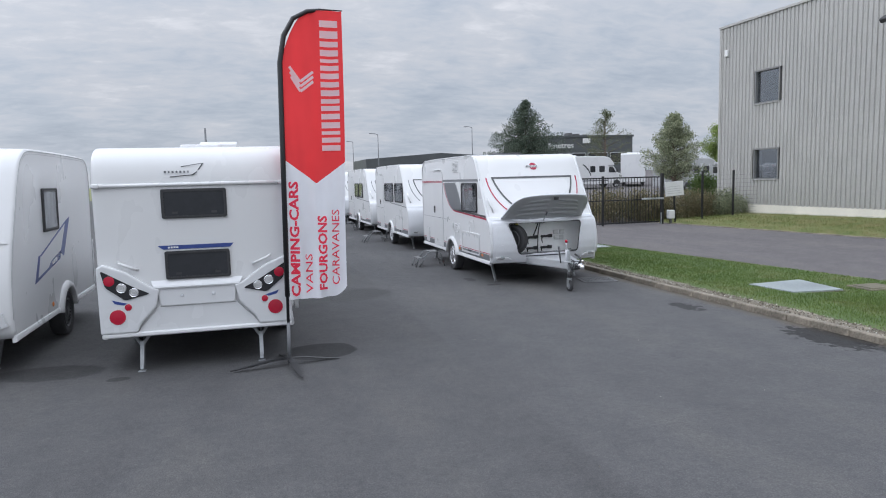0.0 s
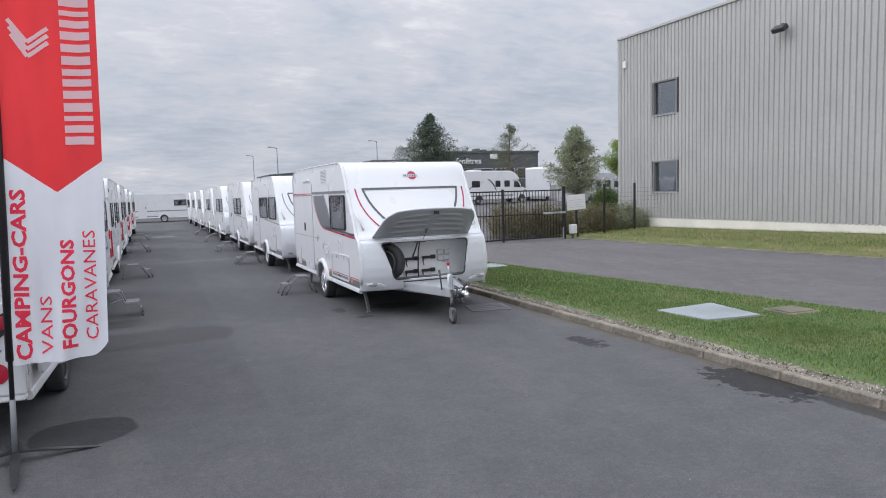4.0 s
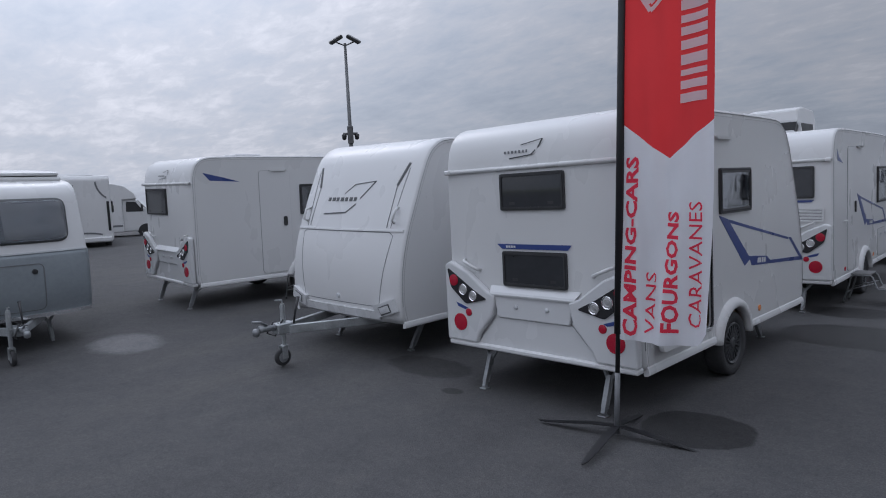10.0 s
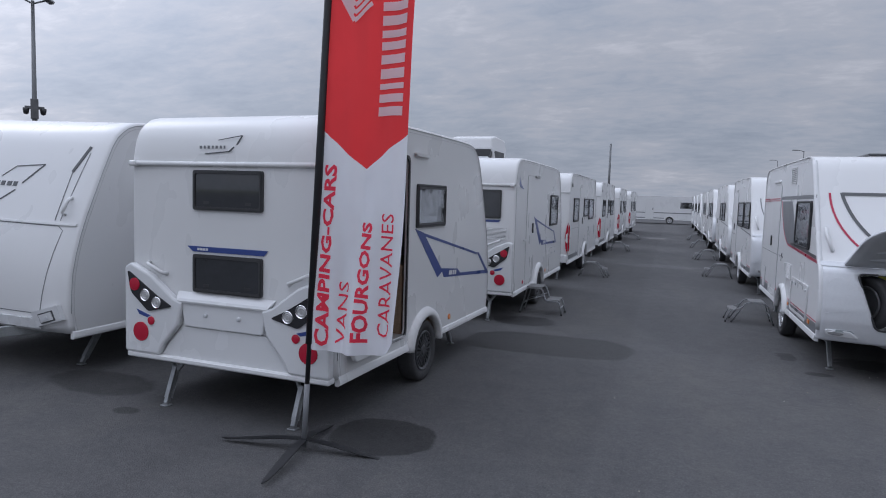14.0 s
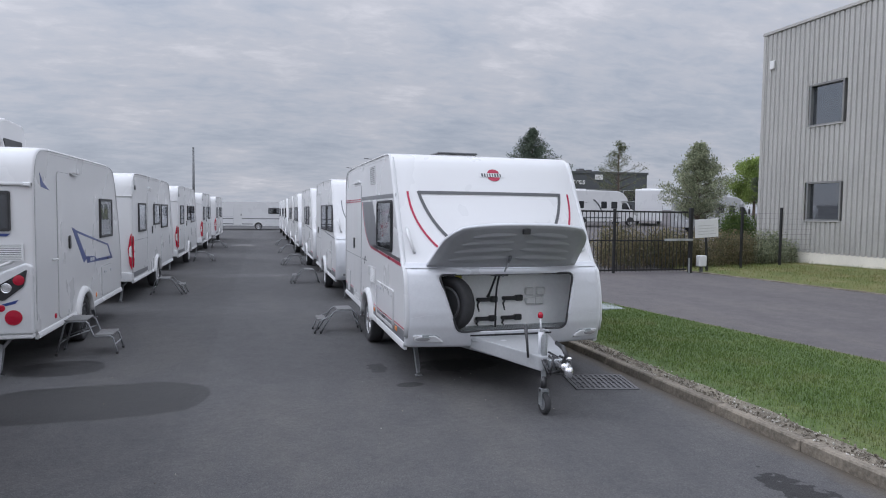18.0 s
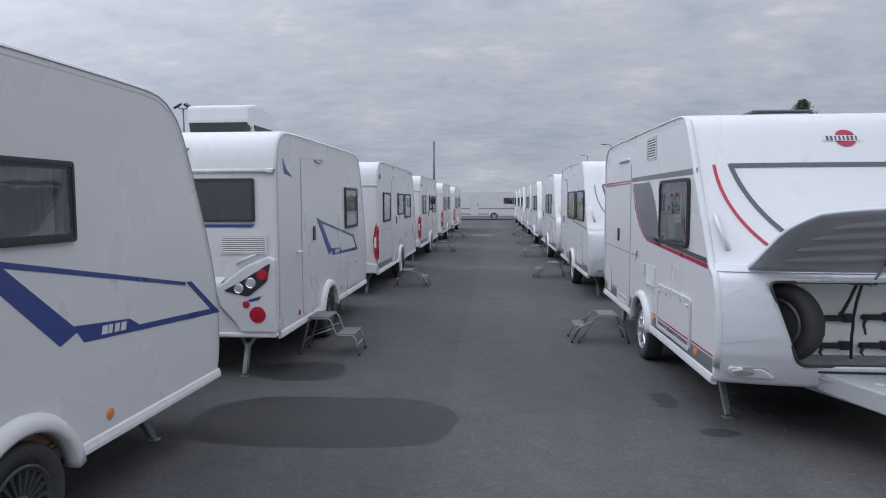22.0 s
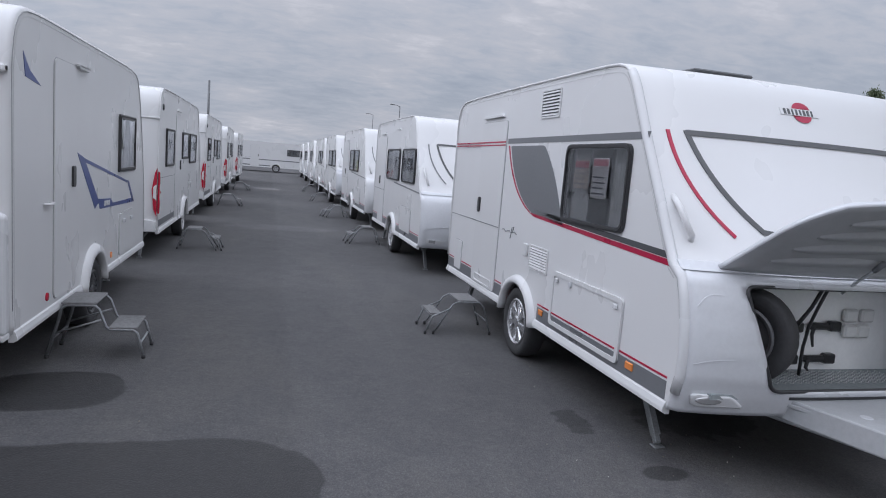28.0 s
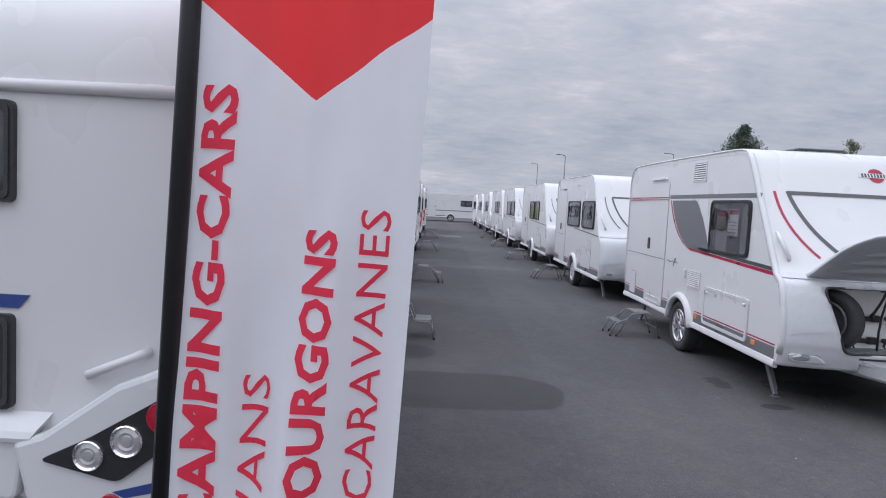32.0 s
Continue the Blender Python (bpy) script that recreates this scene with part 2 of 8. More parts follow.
TINT = glass("tinted_acrylic", (0.72, 0.73, 0.75), mirror=0.08)
DARKTINT = glass("dark_acrylic", (0.55, 0.56, 0.58), mirror=0.09)
PANE = glass("window_glass", (0.6, 0.64, 0.68), mirror=0.16)
SMOKED = simple("smoked_acrylic", (0.03, 0.032, 0.036), 0.05, coat=0.6, grain=0.15, scale=2)
HUBDARK = simple("wheel_shadow_black", (0.06, 0.06, 0.063), 0.6, grain=0.1)


RIMDARK = simple("dark_steel_rim", (0.13, 0.13, 0.135), 0.4, 0.3, grain=0.12)


# ---- mesh helpers ----
def part(name, bm, mat, parent=None, label="", smooth=False):
    """Links a bmesh as one mesh object, under a thing or a part."""
    me = bpy.data.meshes.new(name)
    bm.normal_update()
    bm.to_mesh(me)
    bm.free()
    for m in mat if isinstance(mat, (list, tuple)) else [mat]:
        me.materials.append(m)
    if smooth:
        me.shade_smooth()
    ob = new(name, me)
    if parent is not None:
        ob.parent = parent
    if label:
        ob["label"] = label
    return ob


def thing(name, label, category, group="", kind=""):
    return tagged(new(name), label, category, group, kind)


def place(ob, x, y, z=0.0, rz=0.0):
    ob.matrix_basis = pose(x, y, z, 0, 0, rz)
    return ob


def add_box(bm, x0, x1, y0, y1, z0, z1, bev=0.0, m=None, seg=1):
    v = [bm.verts.new((x, y, z)) for x in (x0, x1) for y in (y0, y1) for z in (z0, z1)]
    f = [bm.faces.new([v[i] for i in q]) for q in ((0, 1, 3, 2), (4, 6, 7, 5), (0, 4, 5, 1), (2, 3, 7, 6), (0, 2, 6, 4), (1, 5, 7, 3))]
    if bev:
        es = list({e for g in f for e in g.edges})
        out = bmesh.ops.bevel(bm, geom=es, offset=bev, segments=seg, affect="EDGES", profile=0.5)
        v = list({w for g in out["faces"] for w in g.verts} | {w for w in v if w.is_valid})
    if m is not None:
        bmesh.ops.transform(bm, matrix=m, verts=v)
    return v


def box(name, x0, x1, y0, y1, z0, z1, mat, parent=None, bev=0.0, label="", m=None, seg=1):
    bm = bmesh.new()
    add_box(bm, x0, x1, y0, y1, z0, z1, bev, m, seg)
    bmesh.ops.recalc_face_normals(bm, faces=bm.faces)
    return part(name, bm, mat, parent, label)


def add_tube(bm, pts, r, seg=8, closed=False, cap=True):
    """A round tube along points; r may be one radius or one for each point."""
    pts = [Vector(p) for p in pts]
    n = len(pts)
    rs = r if isinstance(r, (list, tuple)) else [r] * n
    rings = []
    side = None
    for i, p in enumerate(pts):
        a = pts[(i - 1) % n] if closed or i else p
        b = pts[(i + 1) % n] if closed or i < n - 1 else p
        d = (b - a).normalized()
        if side is None:
            up = Vector((0, 0, 1)) if abs(d.z) < 0.9 else Vector((1, 0, 0))
            side = d.cross(up).normalized()
        else:
            side = (side - d * side.dot(d)).normalized()
        q = d.cross(side)
        rings.append([bm.verts.new(p + (side * math.cos(t) + q * math.sin(t)) * rs[i]) for t in [k * math.tau / seg for k in range(seg)]])
    for i in range(n if closed else n - 1):
        A, B = rings[i], rings[(i + 1) % n]
        for k in range(seg):
            bm.faces.new((A[k], A[(k + 1) % seg], B[(k + 1) % seg], B[k]))
    if cap and not closed:
        bm.faces.new(rings[0][::-1])
        bm.faces.new(rings[-1])
    return rings


def tube(name, pts, r, mat, parent=None, seg=8, closed=False, label="", smooth=True):
    bm = bmesh.new()
    add_tube(bm, pts, r, seg, closed)
    bmesh.ops.recalc_face_normals(bm, faces=bm.faces)
    return part(name, bm, mat, parent, label, smooth)


def add_lathe(bm, prof, center, axis="X", seg=24):
    """Turns (radius, along) points round an axis through center."""
    c = Vector(center)
    rings = []
    for r, h in prof:
        ring = []
        for k in range(seg):
            t = k * math.tau / seg
            a, b = r * math.cos(t), r * math.sin(t)
            d = {"X": (h, a, b), "Y": (a, h, b), "Z": (a, b, h)}[axis]
            ring.append(bm.verts.new(c + Vector(d)))
        rings.append(ring)
    for A, B in zip(rings, rings[1:]):
        for k in range(seg):
            bm.faces.new((A[k], A[(k + 1) % seg], B[(k + 1) % seg], B[k]))
    if prof[0][0] > 1e-4:
        bm.faces.new(rings[0])
    if prof[-1][0] > 1e-4:
        bm.faces.new(rings[-1])
    bmesh.ops.remove_doubles(bm, verts=bm.verts, dist=1e-5)
    bmesh.ops.recalc_face_normals(bm, faces=bm.faces)


def lathe(name, prof, center, mat, parent=None, axis="X", seg=24, label="", smooth=False):
    bm = bmesh.new()
    add_lathe(bm, prof, center, axis, seg)
    return part(name, bm, mat, parent, label, smooth)


def rounded(poly, r, n=4):
    """A polygon of 2D points with its corners rounded by r."""
    out = []
    k = len(poly)
    for i in range(k):
        p, a, b = Vector(poly[i]), Vector(poly[i - 1]), Vector(poly[(i + 1) % k])
        u, w = a - p, b - p
        ru = min(r, u.length * 0.45, w.length * 0.45)
        u.normalize(), w.normalize()
        s, e = p + u * ru, p + w * ru
        for j in range(n + 1):
            t = j / n
            out.append(tuple(s * (1 - t) ** 2 + p * (2 * t * (1 - t)) + e * t * t))
    return out


def rect(a0, a1, b0, b1, r=0.0):
    q = [(a0, b0), (a1, b0), (a1, b1), (a0, b1)]
    return rounded(q, r) if r else q


def on(plane, at, a, b):
    """A 2D point on a plane: X: (y, z) at x; Y: (x, z) at y; Z: (x, y) at z."""
    return {"X": (at, a, b), "Y": (a, at, b), "Z": (a, b, at)}[plane]


def add_plate(bm, poly, plane, at, thick, holes=()):
    """A flat plate of a polygon with holes, from at to at + thick."""
    if len(holes) == 1 and len(holes[0]) == len(poly):
        d = {"X": Vector((thick, 0, 0)), "Y": Vector((0, thick, 0)), "Z": Vector((0, 0, thick))}[plane]
        lo = [[bm.verts.new(on(plane, at, *p)) for p in loop] for loop in (poly, holes[0])]
        hi = [[bm.verts.new(v.co + d) for v in loop] for loop in lo]
        k = len(poly)
        for i in range(k):
            j = (i + 1) % k
            for A, B in ((lo[0], lo[1]), (lo[1], hi[1]), (hi[1], hi[0]), (hi[0], lo[0])):
                bm.faces.new((A[i], A[j], B[j], B[i]))
        bmesh.ops.recalc_face_normals(bm, faces=bm.faces)
        return
    edges = []
    for loop in (poly, *holes):
        vs = [bm.verts.new(on(plane, at, *p)) for p in loop]
        edges += [bm.edges.new((vs[i], vs[(i + 1) % len(vs)])) for i in range(len(vs))]
    got = bmesh.ops.triangle_fill(bm, use_beauty=True, use_dissolve=not holes, edges=edges)
    faces = [g for g in got["geom"] if isinstance(g, bmesh.types.BMFace)]
    ext = bmesh.ops.extrude_face_region(bm, geom=faces)
    move = {"X": (thick, 0, 0), "Y": (0, thick, 0), "Z": (0, 0, thick)}[plane]
    bmesh.ops.translate(bm, vec=move, verts=[g for g in ext["geom"] if isinstance(g, bmesh.types.BMVert)])
    bmesh.ops.recalc_face_normals(bm, faces=bm.faces)


def plate(name, poly, plane, at, thick, mat, parent=None, label="", holes=(), bev=0.0):
    bm = bmesh.new()
    add_plate(bm, poly, plane, at, thick, holes)
    if bev:
        es = [e for e in bm.edges if len(e.link_faces) == 2 and e.calc_face_angle(0) > 0.5]
        bmesh.ops.bevel(bm, geom=es, offset=bev, segments=2, affect="EDGES", profile=0.5)
    return part(name, bm, mat, parent, label)


def write(name, text, size, m, mat, parent=None, label="", bold=0.0, depth=0.001):
    """Lettering as a mesh: reads along local x, with its top towards local y."""
    cu = bpy.data.curves.new(name, "FONT")
    cu.body, cu.size, cu.extrude, cu.offset, cu.resolution_u = text, size, depth, bold, 3
    ob = bpy.data.objects.new(name, cu)
    me = bpy.data.meshes.new_from_object(ob)
    bpy.data.objects.remove(ob)
    bpy.data.curves.remove(cu)
    me.transform(m)
    me.materials.clear()
    me.materials.append(mat)
    out = new(name, me)
    if parent is not None:
        out.parent = parent
    if label:
        out["label"] = label
    return out


def smooth_path(pts, n=4):
    """A Catmull-Rom line through 2D points."""
    P = [Vector(p) for p in pts]
    P = [P[0] * 2 - P[1], *P, P[-1] * 2 - P[-2]]
    out = []
    for i in range(1, len(P) - 2):
        a, b, c, d = P[i - 1 : i + 3]
        for j in range(n):
            t = j / n
            out.append(tuple(0.5 * ((2 * b) + (c - a) * t + (2 * a - 5 * b + 4 * c - d) * t * t + (3 * b - a - 3 * c + d) * t ** 3)))
    out.append(tuple(P[-2]))
    return out


# ---- caravans: x to the door side, y towards the hitch, z up; y = 0 is the rear ----
EDGE = 0.035


def inward(prof, d):
    """The profile moved inward by d (it runs from rear bottom over the roof to front bottom)."""
    out = []
    for i, p in enumerate(prof):
        a, b = Vector(prof[max(i - 1, 0)]), Vector(prof[min(i + 1, len(prof) - 1)])
        t = (b - a).normalized()
        out.append((p[0] + t.y * d, p[1] - t.x * d))
    return out


def shell(parent, prof, w, bulge=0.05, skip=None, mat=None, name="shell"):
    """Rear, roof and front as one skin with thickness, its side edges rolled over. bulge: how far the front bows out in plan."""
    h = w / 2
    xs = [-h, -h + 0.006, -h + 0.016, -h + EDGE] + [(-h + EDGE) + (w - 2 * EDGE) * k / 14 for k in range(1, 14)] + [h - EDGE, h - 0.016, h - 0.006, h]
    L = max(p[0] for p in prof)
    bm = bmesh.new()
    layers = []
    for depth in (0.0, 0.03):
        grid = []
        base = inward(prof, depth)
        for i, (y, z) in enumerate(base):
            a, b = Vector(prof[max(i - 1, 0)]), Vector(prof[min(i + 1, len(prof) - 1)])
            t = (b - a).normalized()
            n = Vector((-t.y, t.x))
            row = []
            for x in xs:
                e = max(0.0, (abs(x) - (h - EDGE)) / EDGE)
                roll = EDGE * (1 - math.sqrt(max(0.0, 1 - e * e)))
                bow = bulge * max(0.0, min(1.0, (n.x - 0.05) * 1.6)) * (1 - (abs(x) / h) ** 2.6) if y > L * 0.6 else 0.02 * max(0.0, -n.x) * (1 - (abs(x) / h) ** 4)
                yy = y - n.x * roll + (bow if y > L * 0.6 else -bow)
                row.append(bm.verts.new((x, yy, z - n.y * roll)))
            grid.append(row)
        layers.append(grid)
    for g, flip in ((layers[0], 0), (layers[1], 1)):
        for i in range(len(g) - 1):
            if skip and skip(prof[i], prof[i + 1]):
                continue
            for k in range(len(xs) - 1):
                q = (g[i][k], g[i + 1][k], g[i + 1][k + 1], g[i][k + 1])
                f = bm.faces.new(q[::-1] if flip else q)
                f.smooth, f.material_index = True, flip
    for k in range(len(xs) - 1):
        for i in (0, -1):
            bm.faces.new((layers[0][i][k], layers[0][i][k + 1], layers[1][i][k + 1], layers[1][i][k]))
    bmesh.ops.recalc_face_normals(bm, faces=bm.faces)
    return part(name, bm, [mat or WHITE, LINING], parent)


def side_wall(parent, prof, x, out, wheels, holes, zb=0.42, arch=0.37, mat=None):
    """A flat side wall with wheel notches and openings; out = 1 or -1, the way it faces."""
    edge = inward(prof, 0.028)
    poly = list(edge)
    y1, y0 = edge[-1][0], edge[0][0]
    bottom = []
    for yw in sorted(wheels, reverse=True):
        for k in range(13):
            t = math.pi * k / 12
            bottom.append((yw + arch * math.cos(t), max(zb, 0.34 + arch * math.sin(t))))
    poly += bottom
    clean = [poly[0]]
    for p in poly[1:]:
        if (Vector(p) - Vector(clean[-1])).length > 0.004:
            clean.append(p)
    bm = bmesh.new()
    add_plate(bm, clean, "X", x, -0.03 * out, holes)
    for f in bm.faces:
        f.material_index = 1 if f.calc_center_median().x * out < x * out - 0.025 else 0
    ob = part("side_wall", bm, [mat or WHITE, LINING], parent)
    return ob


def edge_rail(parent, prof, x, mat=None, r=0.011, z_min=0.6, deep=0.012):
    pts = [(x, y, z) for y, z in inward(prof, deep) if z > z_min]
    return tube("edge_rail", pts, r, mat or WHITE, parent, seg=6)


def skirt(parent, y0, y1, x, out, wheels, arch=0.40, z=0.40):
    """The lower edge profile along a side, in pieces between the wheels."""
    cuts = [y0]
    for yw in sorted(wheels):
        cuts += [yw - arch, yw + arch]
    cuts.append(y1)
    for a, b in zip(cuts[::2], cuts[1::2]):
        if b - a > 0.05:
            bm = bmesh.new()
            prof = [(0, 0.066), (0.010, 0.056), (0.02, 0.022), (0.02, 0.0), (0.0, -0.012), (-0.03, -0.012), (-0.03, 0.066)]
            A = [bm.verts.new((x + p[0] * out, a, z + p[1])) for p in prof]
            B = [bm.verts.new((x + p[0] * out, b, z + p[1])) for p in prof]
            for i in range(len(prof)):
                j = (i + 1) % len(prof)
                bm.faces.new((A[i], A[j], B[j], B[i]))
            bm.faces.new(A), bm.faces.new(B[::-1])
            bmesh.ops.recalc_face_normals(bm, faces=bm.faces)
            part("skirt", bm, WHITE, parent)


def wheel_arch(parent, yw, x, out, r0=0.335, r1=0.43, zc=0.34, mat=None):
    bm = bmesh.new()
    sect = [(r0, -0.05), (r0, 0.045), (r0 + 0.02, 0.055), (r1 - 0.02, 0.04), (r1, 0.0), (r1, -0.03)]
    rings = []
    for k in range(21):
        t = 0.1 + (math.pi - 0.2) * k / 20
        rings.append([bm.verts.new((x + d * out, yw + r * math.cos(t) * 1.04, zc + r * math.sin(t))) for r, d in sect])
    for A, B in zip(rings, rings[1:]):
        for i in range(len(sect)):
            j = (i + 1) % len(sect)
            bm.faces.new((A[i], A[j], B[j], B[i])).smooth = True
    bm.faces.new(rings[0]), bm.faces.new(rings[-1][::-1])
    bmesh.ops.recalc_face_normals(bm, faces=bm.faces)
    return part("wheel_arch", bm, mat or WHITE, parent)


def wheel(parent, x, y, out, r=0.325, style="cap", width=0.19, name="wheel"):
    """A tyre with its rim; style cap: a plastic cover with many spokes; alloy: bright with broad spokes; steel: bare black."""
    a = width / 2
    tyre = [(r - 0.11, -a * 0.8), (r - 0.03, -a), (r - 0.008, -a * 0.82), (r, -a * 0.5), (r, a * 0.5), (r - 0.008, a * 0.82), (r - 0.03, a), (r - 0.11, a * 0.8), (r - 0.125, a * 0.3), (r - 0.125, -a * 0.3), (r - 0.11, -a * 0.8)]
    bm = bmesh.new()
    c = Vector((x - out * a, y, r))
    rings = []
    for q, h in tyre:
        rings.append([bm.verts.new(c + Vector((h, q * math.cos(t), q * math.sin(t)))) for t in [k * math.tau / 32 for k in range(32)]])
    for A, B in zip(rings, rings[1:]):
        for k in range(32):
            bm.faces.new((A[k], A[(k + 1) % 32], B[(k + 1) % 32], B[k])).smooth = True
    bmesh.ops.remove_doubles(bm, verts=bm.verts, dist=1e-5)
    bmesh.ops.recalc_face_normals(bm, faces=bm.faces)
    ty = part(name, bm, RUBBER, parent)
    bm = bmesh.new()
    R = r - 0.108
    deep = a * 0.55 * out
    mat = {"cap": RIMGREY, "alloy": CHROME, "steel": RIMDARK, "white": RIMSILVER}[style]
    lathe("disc", [(R - 0.004, deep + 0.0 * out), (R - 0.02, deep - 0.03 * out), (R * 0.4, deep - 0.035 * out), (0.0, deep - 0.035 * out)], c, HUBDARK, ty, "X", 28)
    add_lathe(bm, [(R - 0.004, deep - 0.01 * out), (R, deep + 0.03 * out), (R - 0.012, deep + 0.036 * out), (R - 0.03, deep + 0.024 * out), (R - 0.034, deep - 0.01 * out)], c, "X", 32)
    count, wide, thin = (20, 0.0125, 0.007) if style == "cap" else (9, 0.03, 0.014) if style == "white" else (7, 0.04, 0.017) if style == "alloy" else (0, 0, 0)
    for k in range(count):
        t = k * math.tau / count
        m = Matrix.Translation(c) @ Matrix.Rotation(t, 4, "X")
        f0, f1 = deep - 0.006 * out, deep + 0.024 * out
        q = [bm.verts.new(m @ Vector(v)) for v in ((f0, -thin, 0.04), (f0, thin, 0.04), (f1, thin * 0.8, 0.04), (f1, -thin * 0.8, 0.04), (f0, -wide, R - 0.02), (f0, wide, R - 0.02), (f1, wide * 0.72, R - 0.02), (f1, -wide * 0.72, R - 0.02))]
        for g in ((0, 1, 5, 4), (1, 2, 6, 5), (2, 3, 7, 6), (3, 0, 4, 7)):
            bm.faces.new([q[i] for i in g])
    if count:
        add_lathe(bm, [(0.062, deep - 0.02 * out), (0.06, deep + 0.022 * out), (0.04, deep + 0.034 * out), (0.0, deep + 0.036 * out)], c, "X", 18)
    else:
        for k in range(5):
            t = k * math.tau / 5
            add_lathe(bm, [(0.012, deep - 0.04 * out), (0.011, deep - 0.02 * out), (0, deep - 0.018 * out)], c + Vector((0, 0.056 * math.cos(t), 0.056 * math.sin(t))), "X", 6)
        add_lathe(bm, [(0.035, deep - 0.04 * out), (0.03, deep - 0.01 * out), (0, deep - 0.01 * out)], c, "X", 14)
        add_lathe(bm, [(R * 0.5, deep - 0.04 * out), (R * 0.5, deep - 0.02 * out), (R * 0.42, deep - 0.018 * out), (R * 0.38, deep - 0.04 * out)], c, "X", 24)
        for k in range(8):
            m = Matrix.Translation(c) @ Matrix.Rotation(k * math.tau / 8, 4, "X")
            add_box(bm, min(deep - 0.036 * out, deep - 0.026 * out), max(deep - 0.036 * out, deep - 0.026 * out), -0.022, 0.022, R * 0.62, R * 0.86, 0.004, m)
    bmesh.ops.recalc_face_normals(bm, faces=bm.faces)
    rim = part("rim", bm, mat, ty)
    return ty


def steady(parent, x, y, lean, top=0.44, mat=None, side=0.0):
    """A wind-down corner steady with its brace and foot."""
    bm = bmesh.new()
    foot = Vector((x + side, y + lean, 0.012))
    head = Vector((x, y, top))
    fork = head.lerp(foot, 0.38)
    d = foot - fork
    m = Matrix.Translation(fork) @ d.to_track_quat("Z", "X").to_matrix().to_4x4()
    add_box(bm, -0.022, 0.022, -0.02, 0.02, -0.03, d.length - 0.01, 0.004, m)
    add_box(bm, -0.03, -0.022, -0.024, 0.018, -0.05, d.length * 0.8, 0, m)
    add_box(bm, 0.022, 0.03, -0.024, 0.018, -0.05, d.length * 0.8, 0, m)
    for sg in (-1, 1):
        a = Vector((x + sg * 0.115, y, top))
        e = fork - a
        m = Matrix.Translation(a) @ e.to_track_quat("Z", "X").to_matrix().to_4x4()
        add_box(bm, -0.016, 0.016, -0.014, 0.014, 0, e.length + 0.01, 0.003, m)
    add_box(bm, foot.x - 0.04, foot.x + 0.04, foot.y - 0.035, foot.y + 0.035, 0.0, 0.012, 0.004)
    mid = head.lerp(foot, 0.45)
    add_tube(bm, [mid, (x, y - (0.24 if lean > 0 else -0.24), top)], 0.009, 6)
    add_box(bm, x - 0.15, x + 0.15, y - 0.05, y + 0.05, top - 0.015, top + 0.05, 0.01)
    bmesh.ops.recalc_face_normals(bm, faces=bm.faces)
    return part("corner_steady", bm, mat or DULL, parent)


def pane_window(parent, plane, at, out, poly, frame=0.03, mat=None, curtain=True, bars=0, name="window", rim=None, round_=0.025):
    """A hinged acrylic window: frame, bulged pane, and a blind behind it."""
    outer = rounded(poly, round_)
    cx, cz = sum(p[0] for p in poly) / len(poly), sum(p[1] for p in poly) / len(poly)
    wx, wz = max(p[0] for p in poly) - min(p[0] for p in poly), max(p[1] for p in poly) - min(p[1] for p in poly)

    def shrink(d):
        return [(cx + (p[0] - cx) * (1 - 2 * d / wx), cz + (p[1] - cz) * (1 - 2 * d / wz)) for p in outer]

    fr = plate(name, outer, plane, at - 0.02 * out, 0.042 * out, rim or BLACK, parent, holes=[shrink(frame)])
    glass_ob = plate("pane", shrink(frame - 0.012), plane, at + 0.011 * out, 0.008 * out, SMOKED if plane == "Y" else mat or TINT, fr)
    glass_ob.visible_shadow = False
    plate("seal", shrink(0.012), plane, at + 0.02 * out, 0.008 * out, RUBBER, fr, holes=[shrink(0.026)])
    if plane == "Y":
        # rear windows are smoked nearly black; two catches show through at the foot
        for k in (-1, 1):
            box("catch", cx + k * wx * 0.3 - 0.03, cx + k * wx * 0.3 + 0.03, at + 0.0185 * out - 0.001, at + 0.0185 * out + 0.001, cz - wz / 2 + 0.05, cz - wz / 2 + 0.075, BLACK, fr)
    elif curtain:
        n = 28
        x0, x1 = cx - wx / 2 + 0.05, cx + wx / 2 - 0.05
        for s0, s1 in ((0.02, 0.98),) if curtain == "blind" else ((0, 0.3), (0.7, 1.0)):
            bm = bmesh.new()
            rows = []
            for k in range(n + 1):
                s = s0 + (s1 - s0) * k / n
                off = -0.055 * out + 0.012 * math.sin(k * 1.7)
                rows.append([bm.verts.new(on(plane, at + off, x0 + (x1 - x0) * s, z)) for z in (cz - wz / 2 + 0.03, cz + wz / 2 - 0.03)])
            for A, B in zip(rows, rows[1:]):
                bm.faces.new((A[0], B[0], B[1], A[1])).smooth = True
            part("blind" if curtain == "blind" else "curtain", bm, CURTAIN, fr)
    return fr


